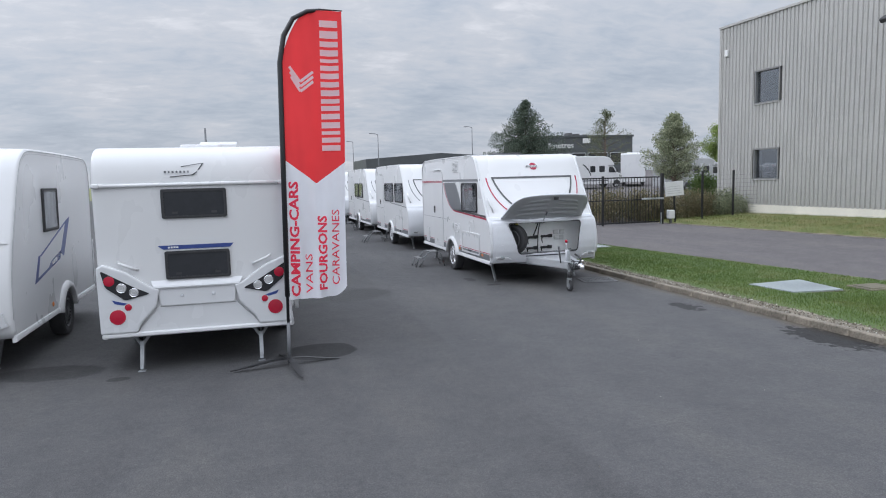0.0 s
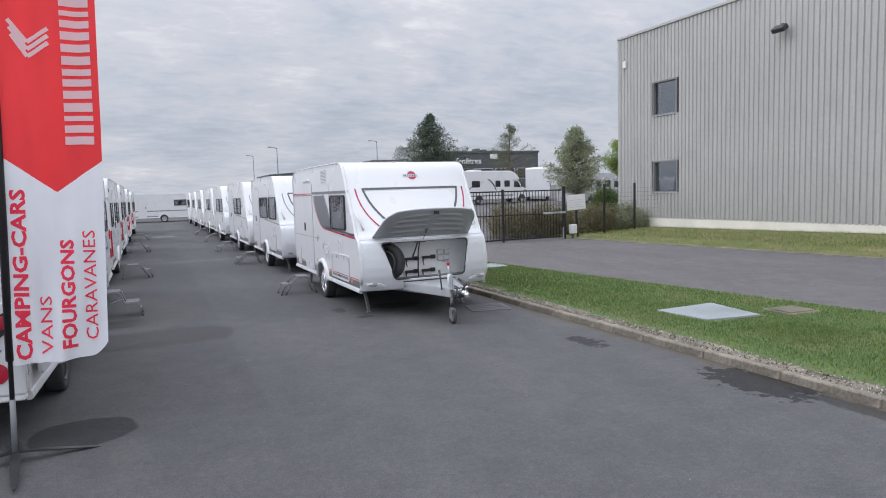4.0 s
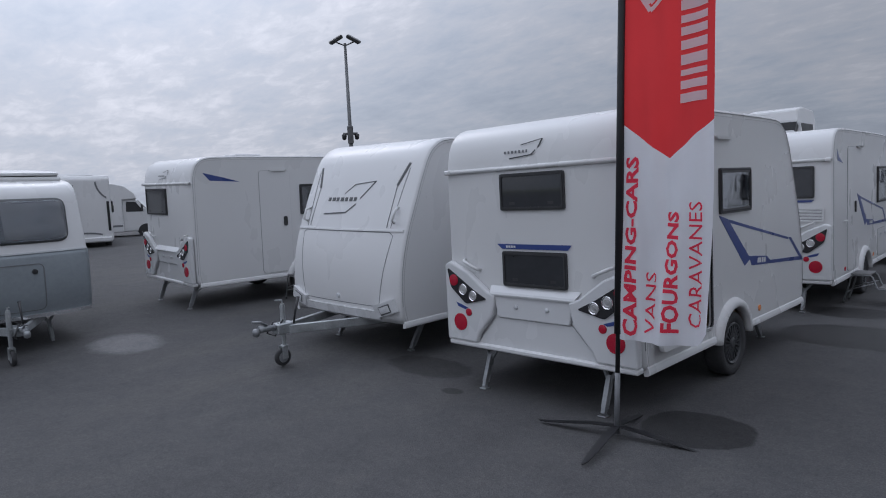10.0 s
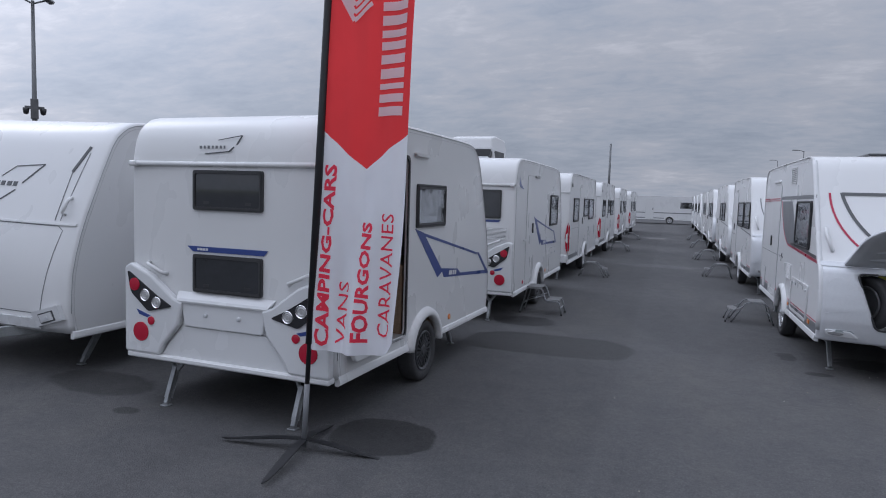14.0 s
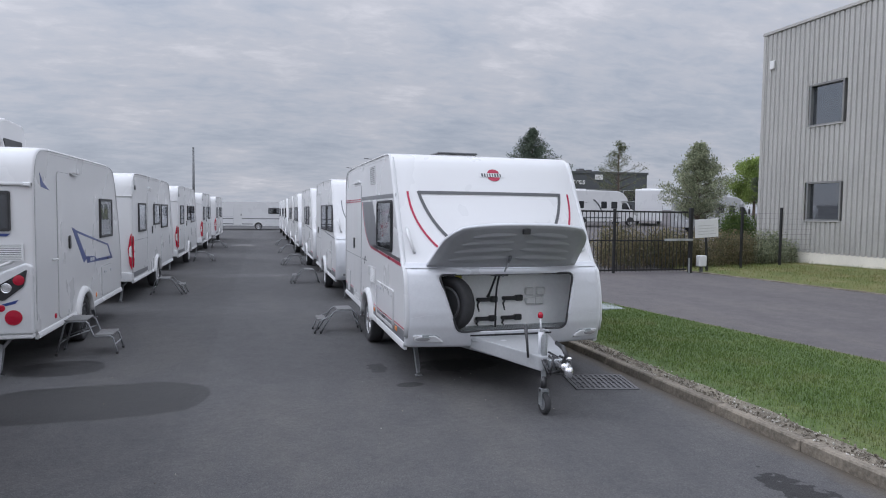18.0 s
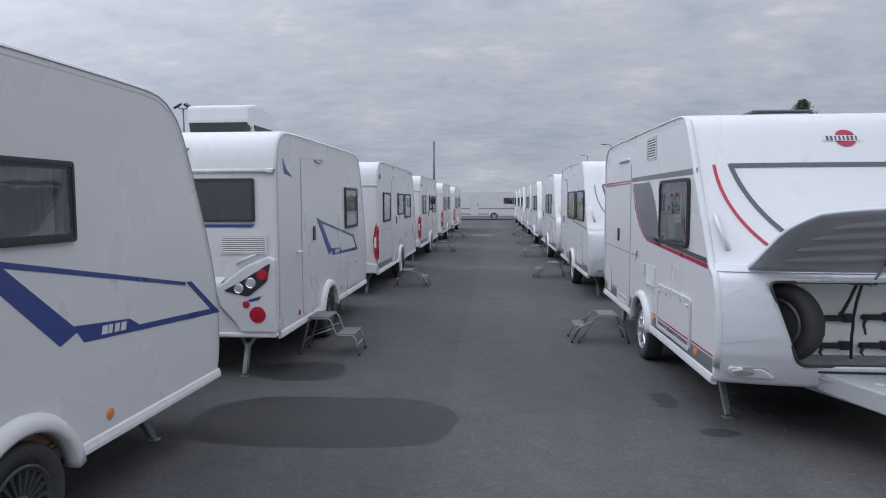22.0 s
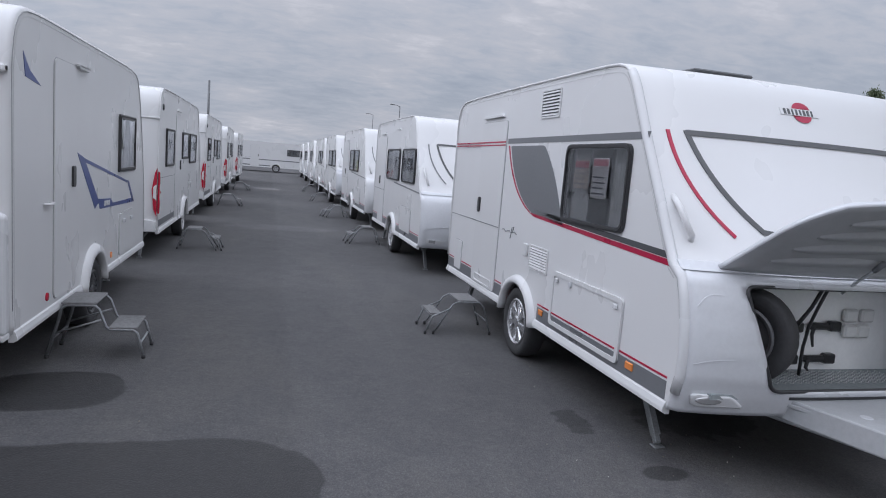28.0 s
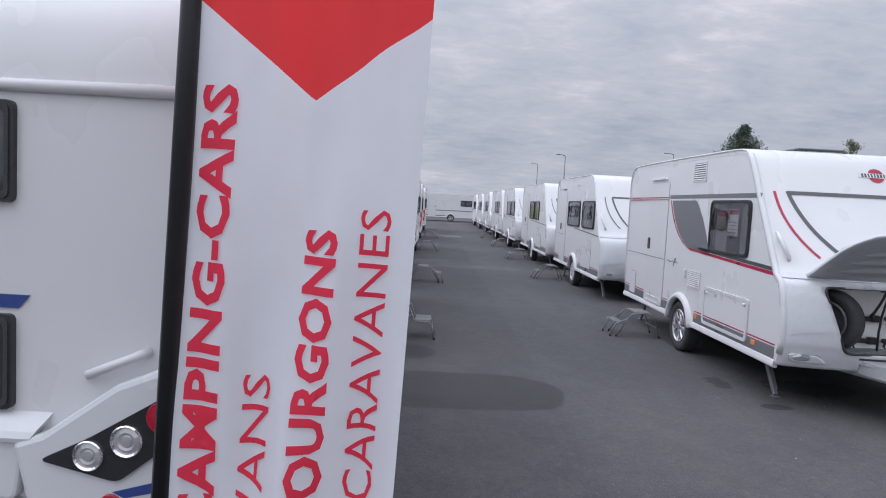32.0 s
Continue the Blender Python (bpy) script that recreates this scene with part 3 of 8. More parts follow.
def vent(parent, plane, at, out, a0, a1, b0, b1, slats=7, mat=None):
    fr = plate("vent", rect(a0, a1, b0, b1, 0.015), plane, at - 0.002 * out, 0.012 * out, mat or WHITE, parent, holes=[rect(a0 + 0.02, a1 - 0.02, b0 + 0.015, b1 - 0.015)])
    bm = bmesh.new()
    for k in range(slats):
        z = b0 + 0.015 + (b1 - b0 - 0.03) * (k + 0.5) / slats
        hh = (b1 - b0 - 0.03) / slats * 0.32
        q = [on(plane, at + 0.013 * out, a0 + 0.02, z - hh), on(plane, at + 0.013 * out, a1 - 0.02, z - hh), on(plane, at + 0.003 * out, a1 - 0.02, z + hh), on(plane, at + 0.003 * out, a0 + 0.02, z + hh)]
        bm.faces.new([bm.verts.new(p) for p in q])
    part("slats", bm, mat or WHITE, fr)
    plate("backing", rect(a0 + 0.01, a1 - 0.01, b0 + 0.01, b1 - 0.01), plane, at, 0.002 * out, DARKFILM, fr)
    return fr


def film(parent, plane, at, out, poly, mat, name="decal", holes=()):
    return plate(name, poly, plane, at, 0.003 * out, mat, parent, holes=holes)


def lamp_round(parent, plane, at, out, a, b, r, mat, name="reflector"):
    axis = plane
    if mat is WHITELENS:
        ring = [(r * 1.08, 0), (r * 1.08, 0.008 * out), (r * 1.0, 0.012 * out), (r * 0.88, 0.006 * out), (r * 0.86, 0.0)]
        ob = lathe(name, ring, on(plane, at, a, b), CHROME, parent, axis, 20)
        lathe("lens", [(r * 0.88, 0.003 * out), (r * 0.6, 0.008 * out), (r * 0.42, 0.0045 * out), (r * 0.36, 0.009 * out), (0, 0.0105 * out)], on(plane, at, a, b), WHITELENS, ob, axis, 14)
        return ob
    prof = [(r * 1.08, 0), (r * 1.08, 0.007 * out), (r * 1.0, 0.009 * out), (r * 0.97, 0.0075 * out), (r * 0.6, 0.0105 * out), (0, 0.012 * out)]
    return lathe(name, prof, on(plane, at, a, b), mat, parent, axis, 20)


def outline(parent, plane, at, out, y0, y1, z0, z1, r=0.06, gap=0.006, mat=None, name="door"):
    """A closed door or hatch: a shallow leaf with a shadow gap round it."""
    d = plate(name, rect(y0, y1, z0, z1, r), plane, at + 0.0005 * out, 0.011 * out, mat or WHITE, parent)
    plate("gasket", rect(y0 - gap, y1 + gap, z0 - gap, z1 + gap, r + gap), plane, at, 0.004 * out, SEAM, d, holes=[rect(y0 + 0.004, y1 - 0.004, z0 + 0.004, z1 - 0.004, r)])
    return d


def door_handle(parent, x, out, y, z):
    plate("handle", rounded([(y - 0.035, z - 0.085), (y + 0.035, z - 0.085), (y + 0.035, z + 0.085), (y - 0.035, z + 0.085)], 0.03), "X", x + 0.011 * out, 0.018 * out, BLACK, parent)


def drawbar(parent, yf, tip, z=0.46, cover=None, jw=0.0, spread=0.55, lever=-0.07):
    """The A-frame, coupling, handbrake and jockey wheel."""
    bm = bmesh.new()
    for s in (-1, 1):
        a, b = Vector((s * spread, yf - 0.5, z - 0.04)), Vector((s * 0.05, tip - 0.45, z - 0.02))
        d = b - a
        m = Matrix.Translation(a) @ d.to_track_quat("Y", "Z").to_matrix().to_4x4()
        add_box(bm, -0.025, 0.025, 0, d.length, -0.06, 0.04, 0.006, m)
    add_box(bm, -0.07, 0.07, tip - 0.52, tip - 0.3, z - 0.07, z + 0.05, 0.012)
    bmesh.ops.recalc_face_normals(bm, faces=bm.faces)
    bar = part("drawbar", bm, GALV, parent, "galvanised steel drawbar")
    if cover:
        plate("drawbar_cover", rounded([(-0.47, yf - 0.14), (0.47, yf - 0.14), (0.13, tip - 0.38), (-0.13, tip - 0.38)], 0.03), "Z", z - 0.075, 0.14, cover, parent, bev=0.012)
        for s in (-1, 1):
            box("cover_flange", -0.006, 0.006, 0, 0.62, -0.012, 0.012, cover, parent, 0.004, m=Matrix.Translation((s * 0.475, yf - 0.1, z + 0.03)) @ Matrix.Rotation(s * 0.4, 4, "Z"))
        lathe("data_plate", [(0.0, 0.0), (0.035, 0.0), (0.03, 0.004), (0, 0.004)], (0.2, yf + 0.25, z + 0.066), SILVER, parent, "Z", 10)
    bm = bmesh.new()
    add_tube(bm, [(0, tip - 0.34, z + 0.01), (0, tip - 0.16, z + 0.015), (0, tip - 0.1, z + 0.02)], [0.034, 0.034, 0.045], 12)
    add_lathe(bm, [(0, -0.06), (0.036, -0.045), (0.042, 0.0), (0.032, 0.03), (0, 0.04)], (0, tip - 0.06, z), "Z", 14)
    add_tube(bm, [(0, tip - 0.2, z + 0.05), (0, tip - 0.12, z + 0.1), (0, tip - 0.02, z + 0.115)], 0.014, 8)
    part("coupling", bm, CHROME if cover else DULL, parent, smooth=True)
    tube("bellows", [(0, tip - 0.44 + 0.02 * k, z + 0.008) for k in range(7)], [0.05 if k % 2 else 0.036 for k in range(7)], RUBBER, parent, 12)
    tube("brake_lever", [(lever, tip - 0.5, z + 0.03), (lever, tip - 0.53, z + 0.17), (lever, tip - 0.58, z + 0.33)], [0.012, 0.013, 0.02], BLACK, parent)
    tube("cable", [(0.03, tip - 0.3, z + 0.07), (0.09, tip - 0.25, z - 0.06), (0.05, tip - 0.33, z - 0.1), (-0.03, tip - 0.36, z + 0.06), (0.02, tip - 0.44, z + 0.09)], 0.011, BLACK, parent, 6)
    bm = bmesh.new()
    jy = tip - 0.42
    add_tube(bm, [(jw, jy, 0.2), (jw, jy, z + 0.26)], 0.024, 10)
    add_tube(bm, [(jw, jy, z - 0.05), (jw, jy, z + 0.24)], 0.03, 10)
    add_box(bm, min(0, jw), max(0.0, jw) + 0.01, jy - 0.03, jy + 0.03, z - 0.03, z + 0.03, 0.006)
    for s in (-1, 1):
        add_box(bm, jw + s * 0.034 - 0.004, jw + s * 0.034 + 0.004, jy - 0.022, jy + 0.05, 0.08, 0.23, 0)
    add_box(bm, jw - 0.038, jw + 0.038, jy - 0.03, jy + 0.03, 0.2, 0.235, 0.004)
    add_tube(bm, [(jw, jy, z + 0.26), (jw, jy, z + 0.3), (jw, jy + 0.09, z + 0.31)], 0.008, 6)
    bmesh.ops.recalc_face_normals(bm, faces=bm.faces)
    stem = part("jockey_wheel", bm, GALV, parent)
    lathe("tyre", [(0.062, -0.024), (0.09, -0.028), (0.1, -0.014), (0.1, 0.014), (0.09, 0.028), (0.062, 0.024)], (jw, jy + 0.03, 0.1), RUBBER, stem, "X", 20, smooth=True)
    lathe("hub", [(0, -0.03), (0.062, -0.024), (0.062, 0.024), (0, 0.03)], (jw, jy + 0.03, 0.1), DULL, stem, "X", 16)
    return bar


def bars(parent, plane, at, out, a0, b0, widths, height, mat, gap=0.012, slant=0.0, along=1):
    """Lettering of a trade name, kept to plain upright bars."""
    x = a0
    for w in widths:
        q = [(x, b0), (x + w * along, b0), (x + (w * along) + slant * along, b0 + height), (x + slant * along, b0 + height)]
        plate("mark", q, plane, at, 0.003 * out, mat, parent)
        x += (w + gap) * along


def blue_tail(root, hw, big_window):
    """Rear face: moulded bumper with lamp pods, plate shelf, windows, ridge."""
    y = -0.02
    for s in (-1, 1):
        pod = [(s * hw, 0.47), (s * hw, 1.22), (s * (hw - 0.07), 1.255), (s * (hw - 0.3), 1.16), (s * 0.50, 0.985), (s * 0.40, 0.95), (s * 0.45, 0.75), (s * 0.62, 0.56), (s * 0.66, 0.47)]
        plate("lamp_pod", pod, "Y", y + 0.005, -0.075, NOSE, root, bev=0.02)
        lamp = rounded([(s * 0.995, 1.19), (s * 0.955, 1.0), (s * 0.76, 0.845), (s * 0.50, 0.905), (s * 0.66, 0.985)], 0.03)
        hs = plate("tail_lamp", lamp, "Y", y - 0.066, -0.016, DARKLAMP, root)
        lamp_round(hs, "Y", y - 0.08, -1, s * 0.91, 1.07, 0.052, RED, "tail_light")
        lamp_round(hs, "Y", y - 0.08, -1, s * 0.79, 0.985, 0.05, WHITELENS, "indicator")
        lamp_round(hs, "Y", y - 0.08, -1, s * 0.665, 0.93, 0.047, WHITELENS, "reversing_light")
        film(root, "Y", y - 0.07, -1, [(s * 0.9, 0.855), (s * 0.74, 0.808), (s * 0.78, 0.79), (s * 0.87, 0.812)], BLUE)
        lamp_round(root, "Y", y - 0.07, -1, s * 0.85, 0.66, 0.078, RED)
        lamp_round(root, "Y", y - 0.07, -1, s * 0.735, 0.765, 0.034, RED, "fog_light")
        tube("grab_handle", [(s * 0.62, y, 1.175), (s * 0.64, y - 0.045, 1.185), (s * 0.8, y - 0.045, 1.255), (s * 0.82, y, 1.265)], 0.016, WHITE, root)
    plate("plate_shelf", rounded([(-0.43, 0.96), (0.43, 0.96), (0.40, 0.745), (-0.40, 0.745)], 0.03), "Y", y + 0.005, -0.05, NOSE, root, bev=0.012)
    # sloping shelf above the number plate
    bm = bmesh.new()
    ends = [[bm.verts.new((s * w, y + d, z)) for w, d, z in ((0.5, 0.005, 1.04), (0.47, -0.055, 0.985), (0.46, -0.066, 0.965), (0.45, -0.062, 0.95), (0.44, 0.005, 0.938))] for s in (-1, 1)]
    for k in range(5):
        bm.faces.new((ends[0][k], ends[0][(k + 1) % 5], ends[1][(k + 1) % 5], ends[1][k]))
    bm.faces.new(ends[0]), bm.faces.new(ends[1][::-1])
    bmesh.ops.recalc_face_normals(bm, faces=bm.faces)
    part("plate_ledge", bm, NOSE, root)
    for s in (-1, 1):
        lathe("plate_lamp", [(0.02, 0), (0.019, -0.012), (0.01, -0.016), (0, -0.016)], (s * 0.17, y - 0.045, 0.86), SILVER, root, "Y", 12)
    plate("lower_apron", [(-0.66, 0.47), (0.66, 0.47), (0.60, 0.55), (0.42, 0.74), (-0.42, 0.74), (-0.60, 0.55)], "Y", y + 0.01, -0.035, NOSE, root)
    box("rear_sill", -hw + 0.01, hw - 0.01, y - 0.06, y + 0.04, 0.42, 0.47, WHITE, root, 0.012)
    tube("ridge", [(-hw + 0.01, y - 0.005, 2.115), (hw - 0.01, y - 0.005, 2.115)], 0.022, WHITE, root, 8)
    for s in (-1, 1):
        box("ridge_end", s * (hw - 0.05) - 0.04, s * (hw - 0.05) + 0.04, y - 0.035, y + 0.03, 2.09, 2.14, WHITE, root, 0.012)
    if big_window == "left":
        pane_window(root, "Y", y, -1, rect(-0.88, 0.05, 1.58, 2.04), mat=DARKTINT, curtain="blind")
    elif big_window:
        pane_window(root, "Y", y, -1, rect(-0.82, 0.82, 1.6, 2.04), mat=DARKTINT)
        film(root, "Y", y - 0.001, -1, [(-0.8, 1.575), (0.82, 1.575), (0.78, 1.545), (-0.8, 1.545)], BLUE)
        vent(root, "Y", y - 0.004, -1, 0.45, 0.94, 1.275, 1.465, 8)
    else:
        pane_window(root, "Y", y, -1, rect(-0.33, 0.37, 1.735, 2.065), mat=DARKTINT)
        pane_window(root, "Y", y, -1, rect(-0.33, 0.37, 1.045, 1.365), mat=DARKTINT, curtain=False)
        film(root, "Y", y - 0.004, -1, [(-0.4, 1.43), (0.42, 1.43), (0.38, 1.385), (-0.34, 1.385)], BLUE)
        bars(root, "Y", y - 0.007, -1, -0.29, 1.397, [0.022] * 4, 0.02, WHITE, 0.007)
    # maker's mark: an open slanted frame with a row of plain bars
    bars(root, "Y", -0.0125, -1, -0.28, 2.243, [0.022, 0.018, 0.022, 0.018, 0.022, 0.018, 0.016], 0.024, GREYFILM, 0.021)
    for q in ([(-0.22, 2.195), (0.03, 2.215), (0.03, 2.225), (-0.22, 2.205)], [(0.03, 2.215), (0.075, 2.25), (0.07, 2.26), (0.02, 2.225)], [(-0.1, 2.31), (0.13, 2.345), (0.13, 2.352), (-0.1, 2.317)], [(0.13, 2.35), (0.075, 2.275), (0.09, 2.275), (0.145, 2.35)]):
        film(root, "Y", -0.0165 if max(b for a, b in q) < 2.27 else 0.006, -1, q, DARKFILM, "mark")


def slant_frame(root, x, out, pts, mat):
    """The four-sided line emblem on the side. pts: outer corners: rear top, front top, front tip, rear bottom."""
    (a, az), (b, bz), (c, cz), (d, dz) = pts
    film(root, "X", x, out, [(a, az), (a + 0.21, az - 0.045), (d + 0.15, dz + 0.055), (d, dz)], mat)
    film(root, "X", x, out, [(a + 0.23, az - 0.05), (b, bz), (b, bz - 0.026), (a + 0.255, az - 0.085)], mat)
    film(root, "X", x, out, [(b + 0.01, bz), (b + 0.085, bz - 0.005), (c, cz), (c - 0.115, cz + 0.02)], mat)
    drop = (cz - dz + 0.018) / (c - 0.21 - d)

    def low(y):
        return dz - 0.018 + (y - d - 0.19) * drop

    film(root, "X", x, out, [(d + 0.105, low(d + 0.105) + 0.1), (d + 0.62, low(d + 0.62) + 0.085), (d + 0.72, low(d + 0.72) + 0.036), (c - 0.11, cz + 0.05), (c - 0.02, cz), (d + 0.19, dz - 0.018)], mat)
    for k, wd in enumerate((0.05, 0.035, 0.042, 0.05)):
        y0 = d + 0.34 + k * 0.06
        z0 = low(y0) + 0.022
        film(root, "X", x + 0.003 * out, out, [(y0, z0), (y0 + wd, z0 + wd * drop), (y0 + wd + 0.012, z0 + wd * drop + 0.05), (y0 + 0.012, z0 + 0.05)], WHITE, "mark")


BLUE_SLOPE = [(0.03, 0.44), (0.0, 0.6), (0.0, 1.0), (0.0, 1.5), (0.0, 2.05), (0.012, 2.22), (0.07, 2.4), (0.2, 2.515), (0.42, 2.55), (0.9, 2.56), (1.6, 2.565), (2.3, 2.565), (2.85, 2.56), (3.14, 2.54), (3.32, 2.45), (3.46, 2.28), (3.69, 1.76), (3.83, 1.4), (3.92, 1.02), (3.93, 0.64), (3.885, 0.44)]


def blue_profile(extra=0.0, steep=False):
    p = BLUE_SLOPE
    if steep:
        p = p[:13] + [(3.2, 2.52), (3.36, 2.40), (3.5, 2.14), (3.7, 1.6), (3.79, 1.25), (3.85, 0.95), (3.85, 0.6), (3.83, 0.44)]
    return [(y + (extra if y > 1.2 else 0.0), z) for y, z in smooth_path(p, 2)]


def blue_line(label, extra=0.0, steep=False, wheel_y=1.78, open_door=False, big_window=False, right=(), left=(), frame_pts=None, group="caravans", left_pts=None):
    root = thing("caravan", label, "caravan", group)
    prof = blue_profile(extra, steep)
    w, h = 2.1, 1.05
    L = max(p[0] for p in prof)
    shell(root, prof, w - 0.02, 0.07)
    hr, hl = [], []
    if open_door:
        hr.append(rect(0.80, 1.30, 0.56, 2.27, 0.07))
    for y0, y1, z0, z1 in right:
        hr.append(rect(y0 + 0.015, y1 - 0.015, z0 + 0.015, z1 - 0.015, 0.04))
    for y0, y1, z0, z1 in left:
        hl.append(rect(y0 + 0.015, y1 - 0.015, z0 + 0.015, z1 - 0.015, 0.04))
    for s, holes, wins in ((1, hr, right), (-1, hl, left)):
        side_wall(root, prof, s * (h - 0.012), s, [wheel_y], holes)
        edge_rail(root, prof, s * (h - 0.011), SEAM, 0.004, deep=0.03)
        skirt(root, 0.05, L - 0.05, s * (h - 0.012), s, [wheel_y])
        wheel_arch(root, wheel_y, s * (h - 0.012), s)
        wheel(root, s * (h + 0.0), wheel_y, s, 0.315)
        for q in wins:
            pane_window(root, "X", s * (h - 0.012), s, rect(*q), frame=0.045, curtain="blind" if open_door else True)
        lamp_round(root, "X", s * (h - 0.012), s, wheel_y + 0.7, 0.555, 0.03, ORANGE, "side_marker")
        steady(root, s * 0.66, 0.17, -0.17)
        steady(root, s * 0.7, L - 0.75, 0.3)
    box("floor_pan", -h + 0.05, h - 0.05, 0.06, L - 0.08, 0.43, 0.50, STEEL, root)
    blue_tail(root, h - 0.01, big_window)
    x = h - 0.012
    if frame_pts:
        slant_frame(root, x, 1, frame_pts, BLUE)
    if left_pts:
        slant_frame(root, -x, -1, left_pts, BLUE)
    plate("awning_light", rounded([(1.38, 2.315), (1.74, 2.315), (1.7, 2.285), (1.42, 2.285)], 0.01), "X", x, 0.035, WHITE, root, bev=0.008)
    box("roof_hatch", -0.25, 0.25, 1.2, 1.7, 2.55, 2.63, NOSE, root, 0.03, seg=2)
    return root, prof, L


def blue_nose(root, prof, L):
    """Sloping front: gas locker lid, grab handles, corner pieces, line marks."""
    h = 1.05

    def yat(z):
        c = [(p[1], p[0]) for p in prof if p[0] > L * 0.6]
        c.sort()
        for (z0, y0), (z1, y1) in zip(c, c[1:]):
            if z0 <= z <= z1:
                return y0 + (y1 - y0) * (z - z0) / max(1e-6, z1 - z0)
        return c[-1][1]

    def skin(x, z, lift=0.004):
        return Vector((x, yat(z) + 0.07 * (1 - (abs(x) / h) ** 2.6) + lift, z))

    def ribbon(name, pts, width, mat, lift=0.006):
        bm = bmesh.new()
        rows = []
        for i, (x, z) in enumerate(pts):
            a, b = Vector(pts[max(i - 1, 0)]), Vector(pts[min(i + 1, len(pts) - 1)])
            t = (b - a).normalized()
            n = Vector((-t.y, t.x)) * width / 2
            rows.append([bm.verts.new(skin(x + n.x, z + n.y, lift)), bm.verts.new(skin(x - n.x, z - n.y, lift)), bm.verts.new(skin(x - n.x, z - n.y, 0)), bm.verts.new(skin(x + n.x, z + n.y, 0))])
        for A, B in zip(rows, rows[1:]):
            for k in range(4):
                bm.faces.new((A[k], A[(k + 1) % 4], B[(k + 1) % 4], B[k]))
        bm.faces.new(rows[0]), bm.faces.new(rows[-1])
        bmesh.ops.recalc_face_normals(bm, faces=bm.faces)
        return part(name, bm, mat, root)

    def line(a, b, n=10):
        return [(a[0] + (b[0] - a[0]) * k / n, a[1] + (b[1] - a[1]) * k / n) for k in range(n + 1)]

    seam = line((-0.8, 1.47), (0.8, 1.47)) + line((0.86, 1.43), (0.72, 0.66)) + line((0.68, 0.62), (-0.68, 0.62)) + line((-0.72, 0.66), (-0.86, 1.43))
    ribbon("locker_seam", seam + seam[:1], 0.008, GREYFILM, 0.002)
    ribbon("locker_ledge", line((-1.0, 1.49), (1.0, 1.49)), 0.02, WHITE, 0.014)
    for s in (-1, 1):
        ribbon("trim_line", line((s * 0.74, 1.52), (s * 0.74, 2.0)), 0.008, GREYFILM, 0.004)
        ribbon("trim_blade", line((s * 0.74, 2.0), (s * 0.84, 2.26)), 0.03, DARKFILM, 0.008)
        ribbon("trim_line", line((s * 0.8, 1.52), (s * 0.86, 2.2)), 0.006, GREYFILM, 0.004)
        tube("grab_handle", [skin(s * 0.83, 1.58, 0), skin(s * 0.85, 1.6, 0.06), skin(s * 0.86, 1.72, 0.065), skin(s * 0.84, 1.75, 0)], 0.016, WHITE, root)
        ribbon("marker_surround", line((s * 0.68, 0.56), (s * 0.98, 0.66), 4), 0.15, NOSE, 0.05)
        ribbon("marker_light", line((s * 0.76, 0.575), (s * 0.92, 0.63), 4), 0.1, DARKFILM, 0.055)
        ribbon("marker_lens", line((s * 0.772, 0.58), (s * 0.908, 0.626), 4), 0.076, NOSE, 0.062)
        ribbon("marker_lens", line((s * 0.79, 0.578), (s * 0.86, 0.602), 4), 0.026, SILVER, 0.068)
    ribbon("front_sill", line((-0.72, 0.52), (0.72, 0.52)), 0.1, NOSE, 0.03)
    for k in range(7):
        ribbon("mark", line((0.47 - k * 0.086, 1.85), (0.42 - k * 0.086 - 0.008 * (k % 2), 1.85), 1), 0.046, DARKFILM)
    for a, b, wd in (((0.49, 1.67), (0.05, 1.69), 0.016), ((0.05, 1.69), (-0.1, 1.79), 0.013), ((-0.37, 2.06), (0.0, 2.03), 0.009), ((-0.37, 2.06), (-0.16, 1.86), 0.014), ((0.0, 2.03), (0.16, 1.92), 0.006)):
        ribbon("mark", line(a, b, 5), wd, DARKFILM)
    lathe("locker_lock", [(0.03, 0), (0.028, 0.02), (0, 0.022)], skin(0, 0.69, 0), SILVER, root, "Y", 12)


def two_step(label, group="entrance steps"):
    """A folding steel stool with two treads: the tall one at x = 0, the low one further out."""
    root = thing("step_stool", label, "step stool", group)
    for y in (-0.19, 0.19):
        tube("frame_side", [(-0.2, y, 0.015), (-0.12, y, 0.3), (-0.1, y, 0.4), (-0.06, y, 0.43), (0.14, y, 0.43), (0.17, y, 0.4), (0.22, y, 0.26), (0.25, y, 0.235), (0.42, y, 0.235), (0.45, y, 0.21), (0.5, y, 0.015)], 0.012, DULL, root)
        for x in (-0.2, 0.5):
            tube("rubber_foot", [(x, y, 0.0), (x, y, 0.03)], 0.016, RUBBER, root)
    tube("stretcher", [(-0.16, -0.19, 0.16), (-0.16, 0.19, 0.16)], 0.009, DULL, root)
    tube("stretcher", [(0.47, -0.19, 0.12), (0.47, 0.19, 0.12)], 0.009, DULL, root)
    tube("brace", [(-0.15, 0.19, 0.2), (0.2, 0.19, 0.32)], 0.008, DULL, root)
    tube("brace", [(-0.15, -0.19, 0.2), (0.2, -0.19, 0.32)], 0.008, DULL, root)
    box("tread", -0.1, 0.15, -0.2, 0.2, 0.435, 0.455, TREAD, root, 0.006)
    box("tread", 0.24, 0.45, -0.2, 0.2, 0.24, 0.26, TREAD, root, 0.006)
    return root


